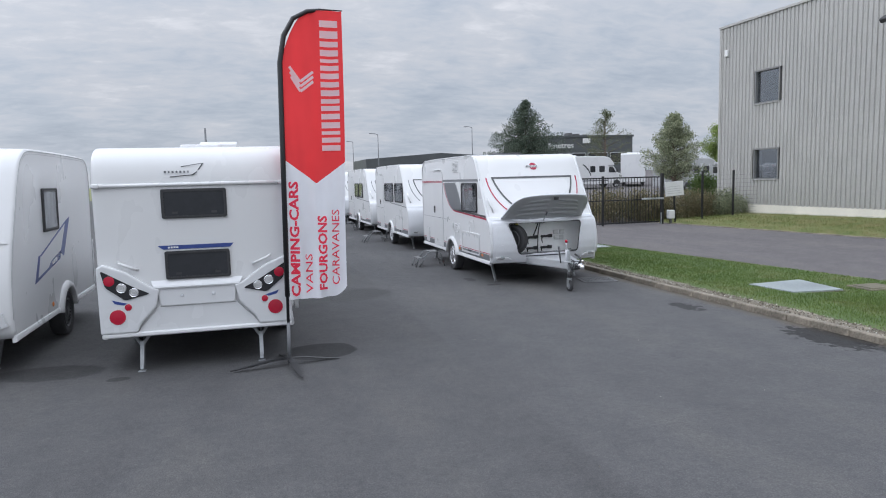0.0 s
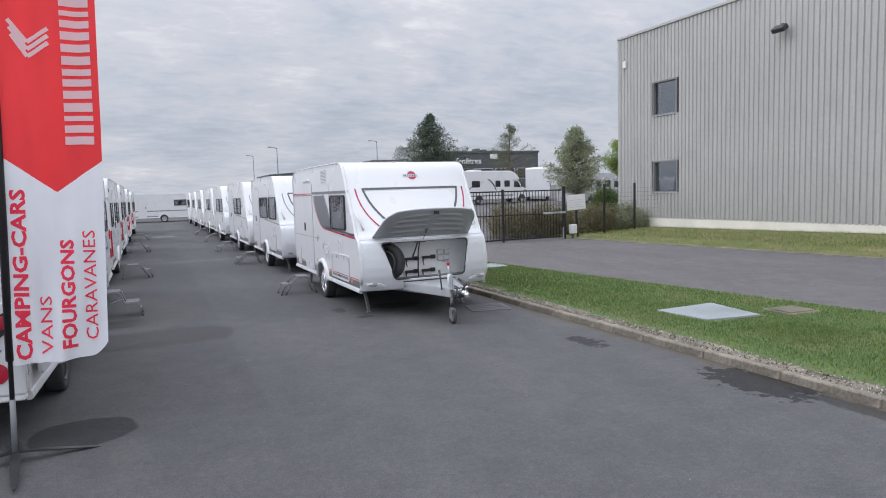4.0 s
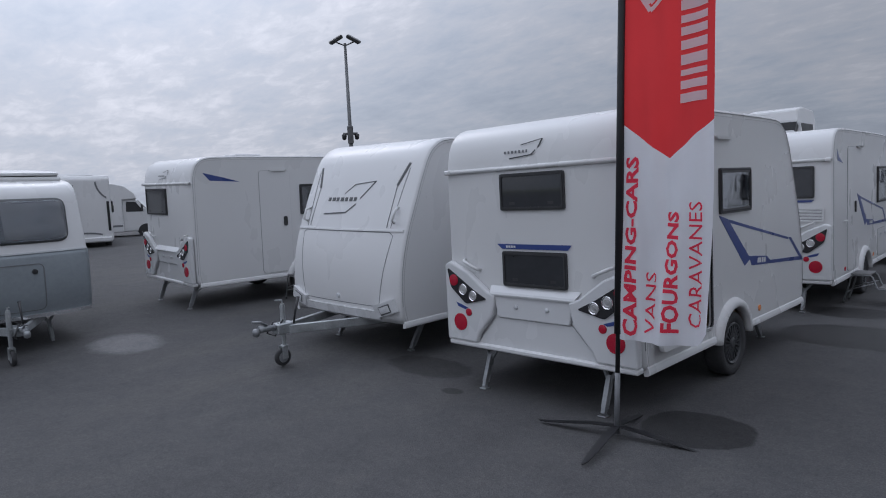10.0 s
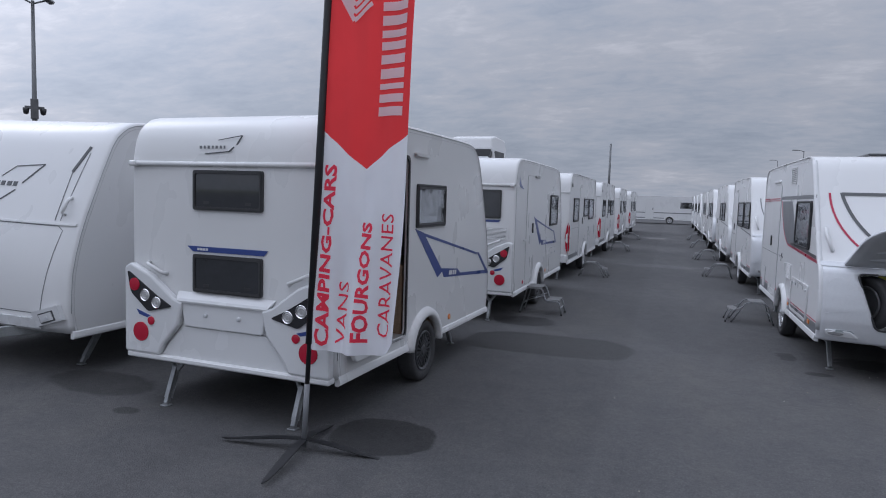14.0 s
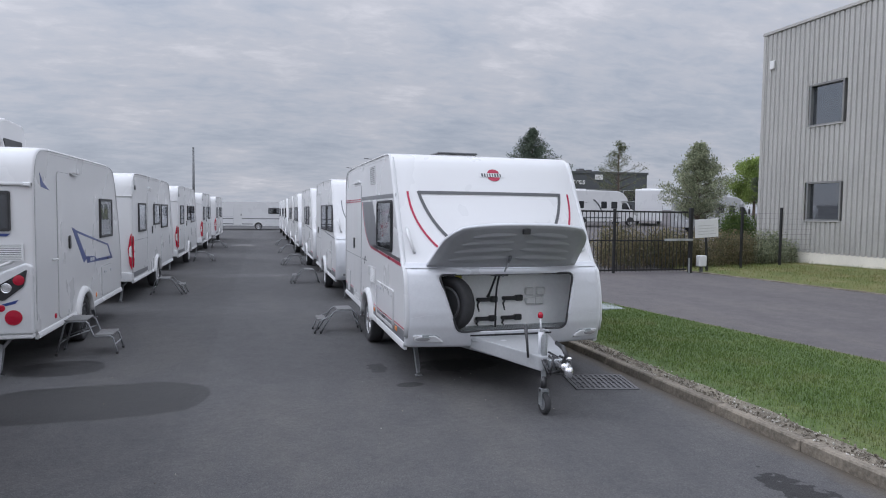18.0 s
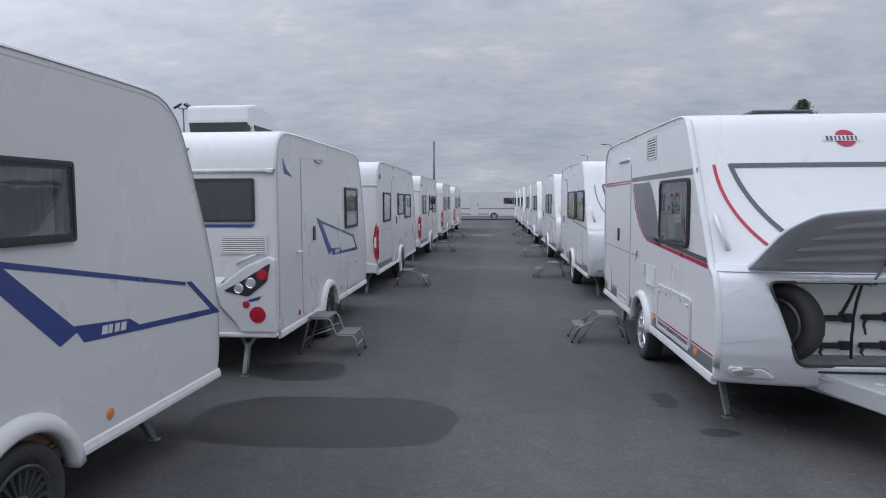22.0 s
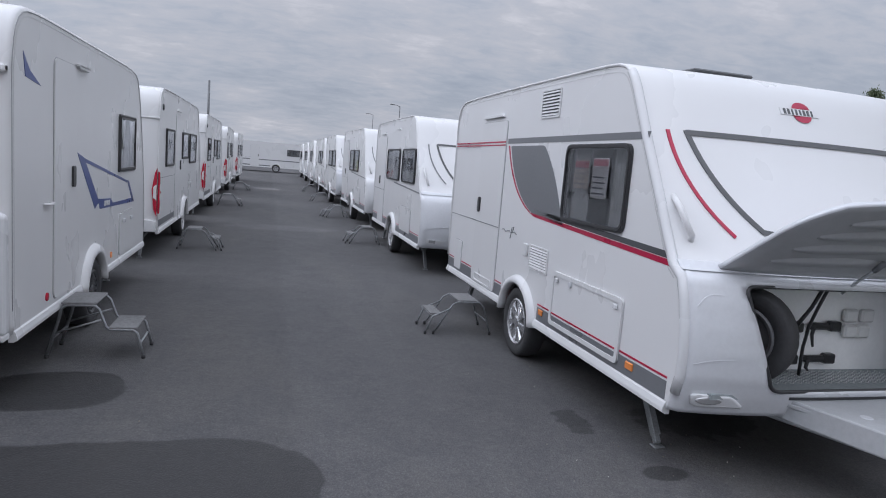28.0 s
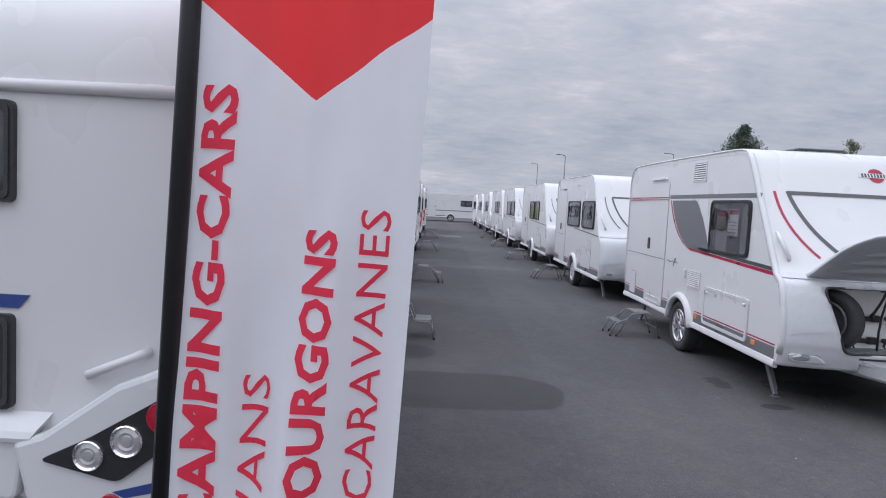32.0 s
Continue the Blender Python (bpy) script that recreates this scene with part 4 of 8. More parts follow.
def arch_step(label, group="entrance steps"):
    """A light tube step seen from its open side: bent legs with two narrow rungs."""
    root = thing("step_stool", label, "step stool", group)
    for y in (-0.2, 0.2):
        tube("leg", [(0.26, y, 0.01), (0.17, y, 0.3), (0.12, y, 0.345), (-0.12, y, 0.345), (-0.17, y, 0.32), (-0.36, y, 0.01)], 0.009, DULL, root)
        tube("low_rail", [(-0.2, y, 0.27), (-0.38, y, 0.19), (-0.45, y, 0.01)], 0.009, DULL, root)
        for fx in (0.26, -0.36, -0.45):
            tube("rubber_foot", [(fx, y, 0.0), (fx - 0.004, y, 0.035)], 0.014, RUBBER, root, 6)
    for x, z in ((0.1, 0.35), (-0.1, 0.35), (-0.3, 0.21), (-0.4, 0.2), (0.21, 0.15)):
        tube("rung", [(x, -0.2, z), (x, 0.2, z)], 0.009, DULL, root)
    box("tread", -0.11, 0.11, -0.19, 0.19, 0.352, 0.364, TREAD, root, 0.004)
    box("tread", -0.41, -0.28, -0.19, 0.19, 0.212, 0.222, TREAD, root, 0.004)
    return root


# profile of the maker of the other row: upright rear, raked upper front, full lower nose
def red_profile(L=5.08, rear=0.18):
    d = L - 5.08
    p = [(0.04, 0.42), (0.01, 0.6), (0.0, 1.1), (0.0, 1.7), (0.0, 2.2), (0.03, 2.4), (rear, 2.54), (rear + 0.3, 2.57), (1.2, 2.58), (2.2 + d * 0.5, 2.58), (3.3 + d, 2.575), (3.85 + d, 2.57), (4.08 + d, 2.54), (4.2 + d, 2.44), (4.3 + d, 2.28), (4.43 + d, 2.05), (4.69 + d, 1.61), (4.88 + d, 1.29), (4.98 + d, 1.22), (5.06 + d, 0.95), (5.08 + d, 0.66), (5.01 + d, 0.43)]
    return smooth_path(p, 2)


class Nose:
    """Places on the bowed front of a caravan of the second maker."""

    def __init__(self, prof, root, bow=0.13, h=1.14):
        self.c = sorted((p[1], p[0]) for p in prof if p[0] > max(q[0] for q in prof) * 0.7)
        self.root, self.bow, self.h = root, bow, h

    def y(self, x, z, lift=0.0):
        c = self.c
        y = c[-1][1] if z > c[-1][0] else c[0][1]
        for (z0, y0), (z1, y1) in zip(c, c[1:]):
            if z0 <= z <= z1:
                y = y0 + (y1 - y0) * (z - z0) / max(1e-6, z1 - z0)
        e = max(0.0, (abs(x) - (self.h - EDGE)) / EDGE)
        return y + self.bow * (1 - min(1, abs(x) / self.h) ** 2.6) - EDGE * (1 - math.sqrt(max(0, 1 - e * e))) + lift

    def at(self, x, z, lift=0.0):
        return Vector((x, self.y(x, z, lift), z))

    def stroke(self, pts, width, mat, lift=0.008, name="decal", closed=False):
        bm = bmesh.new()
        fine = []
        for a, b in zip(pts, pts[1:] + (pts[:1] if closed else [])):
            k = max(1, int((Vector(b) - Vector(a)).length / 0.05))
            fine += [(a[0] + (b[0] - a[0]) * j / k, a[1] + (b[1] - a[1]) * j / k) for j in range(k)]
        pts = fine if closed else fine + [pts[-1]]
        rows = []
        n = len(pts)
        for i, (x, z) in enumerate(pts):
            a = Vector(pts[(i - 1) % n] if closed else pts[max(i - 1, 0)])
            b = Vector(pts[(i + 1) % n] if closed else pts[min(i + 1, n - 1)])
            t = (b - a).normalized()
            q = Vector((-t.y, t.x)) * width / 2
            rows.append([bm.verts.new(self.at(x + q.x, z + q.y, lift)), bm.verts.new(self.at(x - q.x, z - q.y, lift)), bm.verts.new(self.at(x - q.x, z - q.y, -0.004)), bm.verts.new(self.at(x + q.x, z + q.y, -0.004))])
        pairs = list(zip(rows, rows[1:])) + ([(rows[-1], rows[0])] if closed else [])
        for A, B in pairs:
            for k in range(4):
                bm.faces.new((A[k], A[(k + 1) % 4], B[(k + 1) % 4], B[k]))
        if not closed:
            bm.faces.new(rows[0]), bm.faces.new(rows[-1])
        bmesh.ops.recalc_face_normals(bm, faces=bm.faces)
        return part(name, bm, mat, self.root)

    def panel(self, name, x0, x1, z0, z1, mat, lift, nx=24, nz=8, keep=None, hole=None):
        """A moulded sheet that follows the nose; hole: a polygon left open; keep: the outline it is cut to."""
        bm = bmesh.new()
        xs = [x0 + (x1 - x0) * k / nx for k in range(nx + 1)]
        zs = [z0 + (z1 - z0) * k / nz for k in range(nz + 1)]
        front = [[bm.verts.new(self.at(x, z, lift)) for x in xs] for z in zs]
        for i in range(nz):
            for k in range(nx):
                q = (front[i][k], front[i][k + 1], front[i + 1][k + 1], front[i + 1][k])
                if hole:
                    c = (q[0].co + q[2].co) / 2
                    if inside(hole, c.x, c.z):
                        continue
                if keep:
                    c = (q[0].co + q[2].co) / 2
                    if not inside(keep, c.x, c.z):
                        continue
                bm.faces.new(q).smooth = True
        loose = [v for v in bm.verts if not v.link_faces]
        bmesh.ops.delete(bm, geom=loose, context="VERTS")
        if hole:
            for v in bm.verts:
                if v.is_boundary and x0 + 0.02 < v.co.x < x1 - 0.02 and z0 + 0.02 < v.co.z < z1 - 0.02:
                    a, b = nearest(hole, v.co.x, v.co.z)
                    v.co = self.at(a, b, lift)
        if keep:
            for v in bm.verts:
                if v.is_boundary:
                    a, b = nearest(keep, v.co.x, v.co.z)
                    v.co = self.at(a, b, lift)
        ext = bmesh.ops.extrude_face_region(bm, geom=list(bm.faces))
        bmesh.ops.translate(bm, vec=(0, -0.025, 0), verts=[g for g in ext["geom"] if isinstance(g, bmesh.types.BMVert)])
        bmesh.ops.recalc_face_normals(bm, faces=bm.faces)
        return part(name, bm, mat, self.root)


def inside(poly, x, z):
    hit = False
    for i in range(len(poly)):
        (x0, z0), (x1, z1) = poly[i - 1], poly[i]
        if (z0 > z) != (z1 > z) and x < (x1 - x0) * (z - z0) / (z1 - z0) + x0:
            hit = not hit
    return hit


def nearest(poly, x, z):
    best = None
    p = Vector((x, z))
    for i in range(len(poly)):
        a, b = Vector(poly[i - 1]), Vector(poly[i])
        d = b - a
        t = max(0, min(1, (p - a).dot(d) / max(1e-9, d.length_squared)))
        q = a + d * t
        if best is None or (q - p).length < best[0]:
            best = ((q - p).length, q)
    return best[1].x, best[1].y


def arc(a, b, sag, n=8):
    """A 2D curve from a to b that bows out by sag to its left."""
    a, b = Vector(a), Vector(b)
    d = b - a
    q = Vector((-d.y, d.x)).normalized() * sag
    return [tuple(a + d * (k / n) + q * (4 * (k / n) * (1 - k / n))) for k in range(n + 1)]


def red_mark(N, z=2.30, s=1.0):
    """Maker's mark: a red disc crossed by a pale bar with dark bars."""
    for sg in (1, -1):
        pts = [(0.105 * s * math.cos(t), z + sg * (0.03 * s + 0.07 * s * math.sin(t))) for t in [math.pi * k / 10 for k in range(11)]]
        bm = bmesh.new()
        v = [bm.verts.new(N.at(x - 0.05, zz, 0.006)) for x, zz in pts]
        f = bm.faces.new(v if sg < 0 else v[::-1])
        bmesh.ops.solidify(bm, geom=[f], thickness=0.005)
        part("mark", bm, REDFILM, N.root)
    N.stroke([(0.18 * s, z), (-0.03, z), (-0.26 * s, z)], 0.066 * s, WHITE, 0.0065, "mark")
    for k, wd in enumerate((0.028, 0.028, 0.02, 0.024, 0.02, 0.028, 0.028, 0.02)):
        x = (-0.2 + k * 0.045) * s
        N.stroke([(-x - 0.05, z - 0.027 * s), (-x - 0.05, z + 0.027 * s)], wd * s, DARKFILM, 0.009, "mark")


def red_line(label, L=5.08, wheel_y=2.54, windows=(), sleek=False, locker=True, near=True, group="caravans", open_locker=False, door=(1.08, 1.86), left=()):
    root = thing("caravan", label, "caravan", group)
    prof = red_profile(L)
    w, h, d = 2.3, 1.15, L - 5.08
    low = [p for p in prof if p[0] > L * 0.7]
    shell(root, prof, w - 0.02, 0.13, (lambda a, b: a[0] > L * 0.7 and a[1] < 1.27) if open_locker else None)
    x = h - 0.012
    for s, wins in ((1, windows), (-1, left)):
        holes = [rect(q[0] + 0.015, q[1] - 0.015, q[2] + 0.015, q[3] - 0.015, 0.04) for q in wins]
        side_wall(root, prof, s * x, s, [wheel_y], holes, arch=0.39)
        edge_rail(root, prof, s * (h - 0.012), WHITE, 0.012 if near else 0.01)
        skirt(root, 0.05, L - 0.1, s * x, s, [wheel_y], 0.42)
        wheel_arch(root, wheel_y, s * x, s, 0.36, 0.44)
        wheel(root, s * (h - 0.005), wheel_y, s, 0.33, "alloy" if near else "white")
        for q in wins:
            pane_window(root, "X", s * x, s, rect(*q), frame=0.032, round_=0.08)
        steady(root, s * 0.87, 0.5, -0.3)
        steady(root, s * 0.885, L - 0.78, 0.3)
        # grey and red lines above the skirt, broken at the wheel
        for y0, y1 in ((0.06, wheel_y - 0.47), (wheel_y + 0.47, L - 0.12)):
            film(root, "X", s * x, s, [(y0, 0.47), (y1, 0.47), (y1, 0.585), (y0, 0.585)], GREYFILM)
            film(root, "X", s * x, s, [(y0, 0.60), (y1, 0.60), (y1, 0.613), (y0, 0.613)], REDFILM)
        if near:
            front = [p for p in inward(prof, 0.01) if p[0] > L * 0.7 and 0.46 < p[1] < 2.5]
            tube("corner_moulding", [(s * (h - 0.02), y, z) for y, z in front], 0.032, NOSE, root, 10)
    box("floor_pan", -h + 0.06, h - 0.06, 0.06, L - 0.55 if open_locker else L - 0.12, 0.43, 0.50, STEEL, root)
    N = Nose(prof, root)
    N.prof_top = 1.28
    # entrance door in two leaves with a hood
    dr = outline(root, "X", x, 1, door[0], door[1], 0.47, 2.26, 0.05)
    door_handle(dr, x, 1, door[0] + 0.1, 1.35)
    film(dr, "X", x + 0.0115, 1, [(door[0], 1.155), (door[1], 1.155), (door[1], 1.163), (door[0], 1.163)], GREYFILM)
    plate("door_hood", rounded([(door[0] + 0.05, 2.30), (door[1] - 0.1, 2.30), (door[1] - 0.14, 2.335), (door[0] + 0.1, 2.335)], 0.01), "X", x, 0.03, WHITE, root, bev=0.006)
    film(root, "X", x + 0.0, 1, [(0.05, 1.155), (door[0] - 0.02, 1.155), (door[0] - 0.02, 1.163), (0.05, 1.163)], GREYFILM)
    if near:
        vent(root, "X", x, 1, 2.68, 3.08, 2.235, 2.485, 8)
        vent(root, "X", x, 1, 2.72, 3.14, 0.885, 1.105, 8)
        for q in ([(0.06, 2.035), (door[1], 2.035), (door[1], 2.05), (0.06, 2.05)], [(0.06, 2.005), (door[1], 2.005), (door[1], 2.018), (0.06, 2.018)]):
            film(root, "X", x + 0.012, 1, q, REDFILM)
        film(root, "X", x, 1, [(1.9, 2.025), (L - 0.62, 2.025), (L - 0.6, 2.075), (1.9, 2.075)], GREYFILM)
        sw = [(2.0, 2.0)] + arc((2.0, 2.0), (2.68, 1.385), -0.11)[1:] + [(3.36, 1.34)] + arc((3.3, 1.385), (2.84, 1.99), -0.05) + [(2.8, 2.0)]
        film(root, "X", x, 1, rounded(sw, 0.02, 2), GREYFILM)
        thin = arc((1.93, 2.0), (2.62, 1.385), -0.11)
        film(root, "X", x, 1, thin + [(p[0] + 0.03, p[1] + 0.004) for p in thin[::-1]], REDFILM)
        film(root, "X", x, 1, [(2.62, 1.385), (2.75, 1.355), (L - 0.22, 1.262), (L - 0.205, 1.298), (2.7, 1.388)], REDFILM)
        film(root, "X", x, 1, [(2.72, 1.395), (L - 0.21, 1.303), (L - 0.225, 1.345), (2.74, 1.425)], DARKFILM)
        hs = outline(root, "X", x, 1, 3.3, 4.4, 0.52, 0.95, 0.04)
        plate("hatch_frame", rect(3.29, 4.41, 0.51, 0.96, 0.045), "X", x + 0.002, 0.018, WHITE, hs, holes=[rect(3.325, 4.375, 0.545, 0.925, 0.03)])
        for y in (3.36, 4.3):
            box("hatch_latch", x + 0.011, x + 0.03, y, y + 0.05, 0.875, 0.91, NOSE, hs, 0.006)
        box("socket_cover", x, x + 0.022, 2.6, 2.68, 0.98, 1.1, WHITE, root, 0.008)
        box("side_marker", x, x + 0.014, wheel_y + 0.52, wheel_y + 0.6, 0.525, 0.575, ORANGE, root, 0.005)
        plate("step_recess", rect(door[0] + 0.12, door[1] - 0.1, 0.485, 0.575, 0.03), "X", x + 0.0115, 0.006, WHITE, dr, holes=[rect(door[0] + 0.135, door[1] - 0.115, 0.5, 0.56, 0.025)])
        lathe("hatch_lock", [(0.025, 0), (0.023, 0.014), (0, 0.016)], (x + 0.011, 3.62, 0.9), SILVER, hs, "X", 12)
        for y0, y1 in ((3.3, 4.4),):
            film(hs, "X", x + 0.0115, 1, [(y0, 0.525), (y1, 0.525), (y1, 0.585), (y0, 0.585)], GREYFILM)
            film(hs, "X", x + 0.0115, 1, [(y0, 0.60), (y1, 0.60), (y1, 0.613), (y0, 0.613)], REDFILM)
        outline(root, "X", x, 1, 0.35, 0.62, 0.5, 0.85, 0.03, name="service_flap")
        # a fine hand-drawn line stands in for the script mark
        tube("mark", [(x + 0.002, 1.96 + 0.05 * k, 1.155 + 0.012 * math.sin(k * 2.1)) for k in range(9)], 0.005, GREYFILM, root, 5)
        tube("mark", [(x + 0.002, 2.2, 1.09), (x + 0.002, 2.23, 1.2), (x + 0.002, 2.28, 1.21), (x + 0.002, 2.25, 1.155)], 0.005, GREYFILM, root, 5)
        box("side_marker", x, x + 0.014, L - 0.57, L - 0.48, 0.52, 0.57, ORANGE, root, 0.005)
    else:
        outline(root, "X", x, 1, 3.3 + d * 0.6, 4.2 + d * 0.6, 0.55, 0.98, 0.03, name="hatch")
        film(root, "X", x, 1, [(2.4, 1.35), (L - 0.25, 1.265), (L - 0.25, 1.29), (2.4, 1.375)], GREYFILM)
        plate("roof_vent", rounded([(2.4, 2.36), (2.75, 2.36), (2.7, 2.38), (2.45, 2.38)], 0.005), "X", x, 0.02, WHITE, root)
    # front: dark outlined panel, red sweeps, grab handles
    top = 2.09
    if near:
        N.stroke([(-0.88, top), (-0.4, top), (0.4, top), (0.88, top)], 0.035, DARKFILM)
        for s in (-1, 1):
            N.stroke([(s * 0.88, top + 0.015)] + arc((s * 0.87, top - 0.03), (s * 0.52, 1.5), 0.055 * s, 10) + [(s * 0.4, 1.485)], 0.034, DARKFILM)
            N.stroke(arc((s * 1.0, top + 0.01), (s * 0.72, 1.46), 0.075 * s, 10), 0.022, REDFILM)
    else:
        N.stroke([(-0.82, top), (0.82, top)], 0.03, DARKFILM)
        for s in (-1, 1):
            N.stroke(arc((s * 0.82, top), (s * 0.55, 1.5), 0.05 * s, 10), 0.03, DARKFILM)
            N.stroke(arc((s * 0.96, top), (s * 0.72, 1.46), 0.07 * s, 10), 0.02, GREYFILM)
        N.stroke([(-0.55, 1.5), (0.55, 1.5)], 0.03, DARKFILM)
    red_mark(N, 2.31, 0.72)
    for s in (-1, 1):
        tube("grab_handle", [N.at(s * 1.0, 1.42, -0.01), N.at(s * 1.02, 1.45, 0.05), N.at(s * 1.06, 1.62, 0.05), N.at(s * 1.05, 1.68, -0.01)], 0.019, WHITE, root)
    return root, prof, N, L


# ---- ground ----
def asphalt(name, tone, blotches=(), tint=(1, 1, 1, 1)):
    """Worn asphalt: aggregate, patches of wear, damp or oily marks, and other darker or paler blotches with outlines of
    their own.
    """
    T = material(name)
    at = T.n("TexCoord").outputs["Object"]
    sp = T.n("SeparateXYZ", Vector=at)
    stone = T.n("TexVoronoi", Vector=at, Scale=95.0)
    grit = T.n("TexNoise", Vector=at, Scale=60.0, Detail=4.0, Roughness=0.7)
    wear = T.n("TexNoise", Vector=T.n("Mapping", Vector=at, Scale=(1.0, 0.35, 1.0)), Scale=0.7, Detail=6.0, Roughness=0.62)
    blot = T.n("TexNoise", Vector=at, Scale=3.0, Detail=5.0, Roughness=0.65)
    col = T.ramp(wear.outputs[0], [(0.3, (tone * 0.86, tone * 0.84, tone * 0.88)), (0.5, (tone * 1.015, tone, tone * 1.04)), (0.7, (tone * 1.27, tone * 1.22, tone * 1.19))]).outputs[0]
    col = T.mix(0.34, col, T.ramp(stone.outputs["Distance"], [(0.0, (tone * 1.9,) * 3), (0.25, (tone * 1.15,) * 3), (0.6, (tone * 0.55,) * 3)]).outputs[0])
    col = T.mix(0.5, col, T.ramp(grit.outputs[0], [(0.35, (0.62,) * 3), (0.65, (1.3,) * 3)]).outputs[0], "MULTIPLY")
    coarse = T.n("TexNoise", Vector=at, Scale=17.0, Detail=5.0, Roughness=0.75)
    col = T.mix(1.0, col, T.ramp(coarse.outputs[0], [(0.36, (0.89, 0.89, 0.9)), (0.5, (1.0,) * 3), (0.64, (1.13, 1.125, 1.11))]).outputs[0], "MULTIPLY")
    col = T.mix(1.0, col, T.ramp(blot.outputs[0], [(0.35, (0.9, 0.9, 0.905)), (0.62, (1.05, 1.045, 1.035))]).outputs[0], "MULTIPLY")
    col = T.mix(1.0, col, tint, "MULTIPLY")
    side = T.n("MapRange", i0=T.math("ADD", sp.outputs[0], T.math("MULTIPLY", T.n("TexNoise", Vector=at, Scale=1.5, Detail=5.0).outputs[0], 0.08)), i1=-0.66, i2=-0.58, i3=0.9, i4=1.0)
    if blotches:
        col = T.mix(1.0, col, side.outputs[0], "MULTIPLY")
    if blotches:
        drift = T.n("TexNoise", Vector=T.n("Mapping", Vector=at, Scale=(1.0, 0.5, 1.0)), Scale=3.2, Detail=6.0, Roughness=0.7)
        reach = T.math("ADD", sp.outputs[0], T.math("MULTIPLY", drift.outputs[0], 0.5))
        silt = T.n("MapRange", i0=reach, i1=4.1, i2=4.36, i3=0.0, i4=0.85)
        col = T.mix(silt.outputs[0], col, (0.105, 0.086, 0.064, 1))
    wet = None
    wobble = T.n("TexNoise", Vector=at, Scale=2.4, Detail=4.0)
    jag = T.n("TexNoise", Vector=at, Scale=9.0, Detail=4.0)
    for cx, cy, rx, ry, power, edge, deep, torn in blotches:
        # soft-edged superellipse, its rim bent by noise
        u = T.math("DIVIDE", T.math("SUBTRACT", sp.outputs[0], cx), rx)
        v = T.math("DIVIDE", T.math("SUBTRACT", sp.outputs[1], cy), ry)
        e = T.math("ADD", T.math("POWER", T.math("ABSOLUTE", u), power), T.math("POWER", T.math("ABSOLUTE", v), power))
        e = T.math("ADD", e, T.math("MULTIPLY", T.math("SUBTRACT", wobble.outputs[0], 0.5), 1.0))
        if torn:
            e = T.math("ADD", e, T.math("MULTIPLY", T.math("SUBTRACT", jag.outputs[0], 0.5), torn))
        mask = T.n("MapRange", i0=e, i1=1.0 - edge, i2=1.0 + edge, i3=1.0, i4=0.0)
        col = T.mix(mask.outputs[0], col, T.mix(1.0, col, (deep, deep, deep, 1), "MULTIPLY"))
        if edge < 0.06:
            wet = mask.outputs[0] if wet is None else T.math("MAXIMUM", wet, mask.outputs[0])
    b = T.n("Bump", Strength=0.55, Distance=0.006, Height=stone.outputs["Distance"])
    b.invert = True
    b2 = T.n("Bump", Strength=0.25, Distance=0.02, Height=blot.outputs[0], Normal=b)
    p = T.n("BsdfPrincipled", Base_Color=col, Roughness=0.85, Normal=b2)
    p.inputs["Specular IOR Level"].default_value = 0.25
    if wet is not None:
        # standing damp is smooth and mirrors the sky at a low angle
        T.put(p.inputs["Roughness"], T.n("MapRange", i0=wet, i3=0.85, i4=0.58))
        T.put(p.inputs["Specular IOR Level"], T.n("MapRange", i0=wet, i3=0.25, i4=0.32))
        T.put(b.inputs["Strength"], T.n("MapRange", i0=wet, i3=0.55, i4=0.4))
    finish(T, p)
    return MATS[name]


BLOTCHES = [
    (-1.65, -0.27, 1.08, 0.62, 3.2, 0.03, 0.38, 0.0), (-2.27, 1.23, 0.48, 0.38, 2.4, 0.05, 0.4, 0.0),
    # first in this row: dark oval beside the feather flag's foot
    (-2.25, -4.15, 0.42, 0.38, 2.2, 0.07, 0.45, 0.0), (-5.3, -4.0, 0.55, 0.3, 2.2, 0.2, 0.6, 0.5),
    (3.86, -5.95, 0.36, 0.62, 2.0, 0.1, 0.33, 3.6), (3.5, -3.65, 0.16, 0.36, 2.0, 0.1, 0.42, 4.2),
    (3.95, -7.0, 0.12, 0.7, 2.0, 0.3, 0.5, 2.4), (1.52, -0.36, 0.15, 0.09, 2.0, 0.2, 0.5, 0.4),
    (2.3, 0.4, 0.5, 0.3, 2.0, 0.2, 0.55, 2.4), (-9.5, -5.65, 0.58, 0.42, 2.0, 0.4, 1.95, 0.3),
    (-0.95, 28.5, 0.6, 0.8, 2.0, 0.4, 1.6, 0.4), (-0.5, 12.0, 1.3, 0.5, 2.0, 0.4, 1.2, 0.8),
    (1.3, 0.45, 0.1, 0.22, 2.0, 0.2, 0.6, 4.0), (-4.5, -4.5, 0.12, 0.08, 2.0, 0.3, 0.55, 0.4),
]
ASPHALT = asphalt("asphalt", 0.102, BLOTCHES)
ROADTAR = asphalt("road_asphalt", 0.13, (), (1.07, 1.0, 0.98, 1))


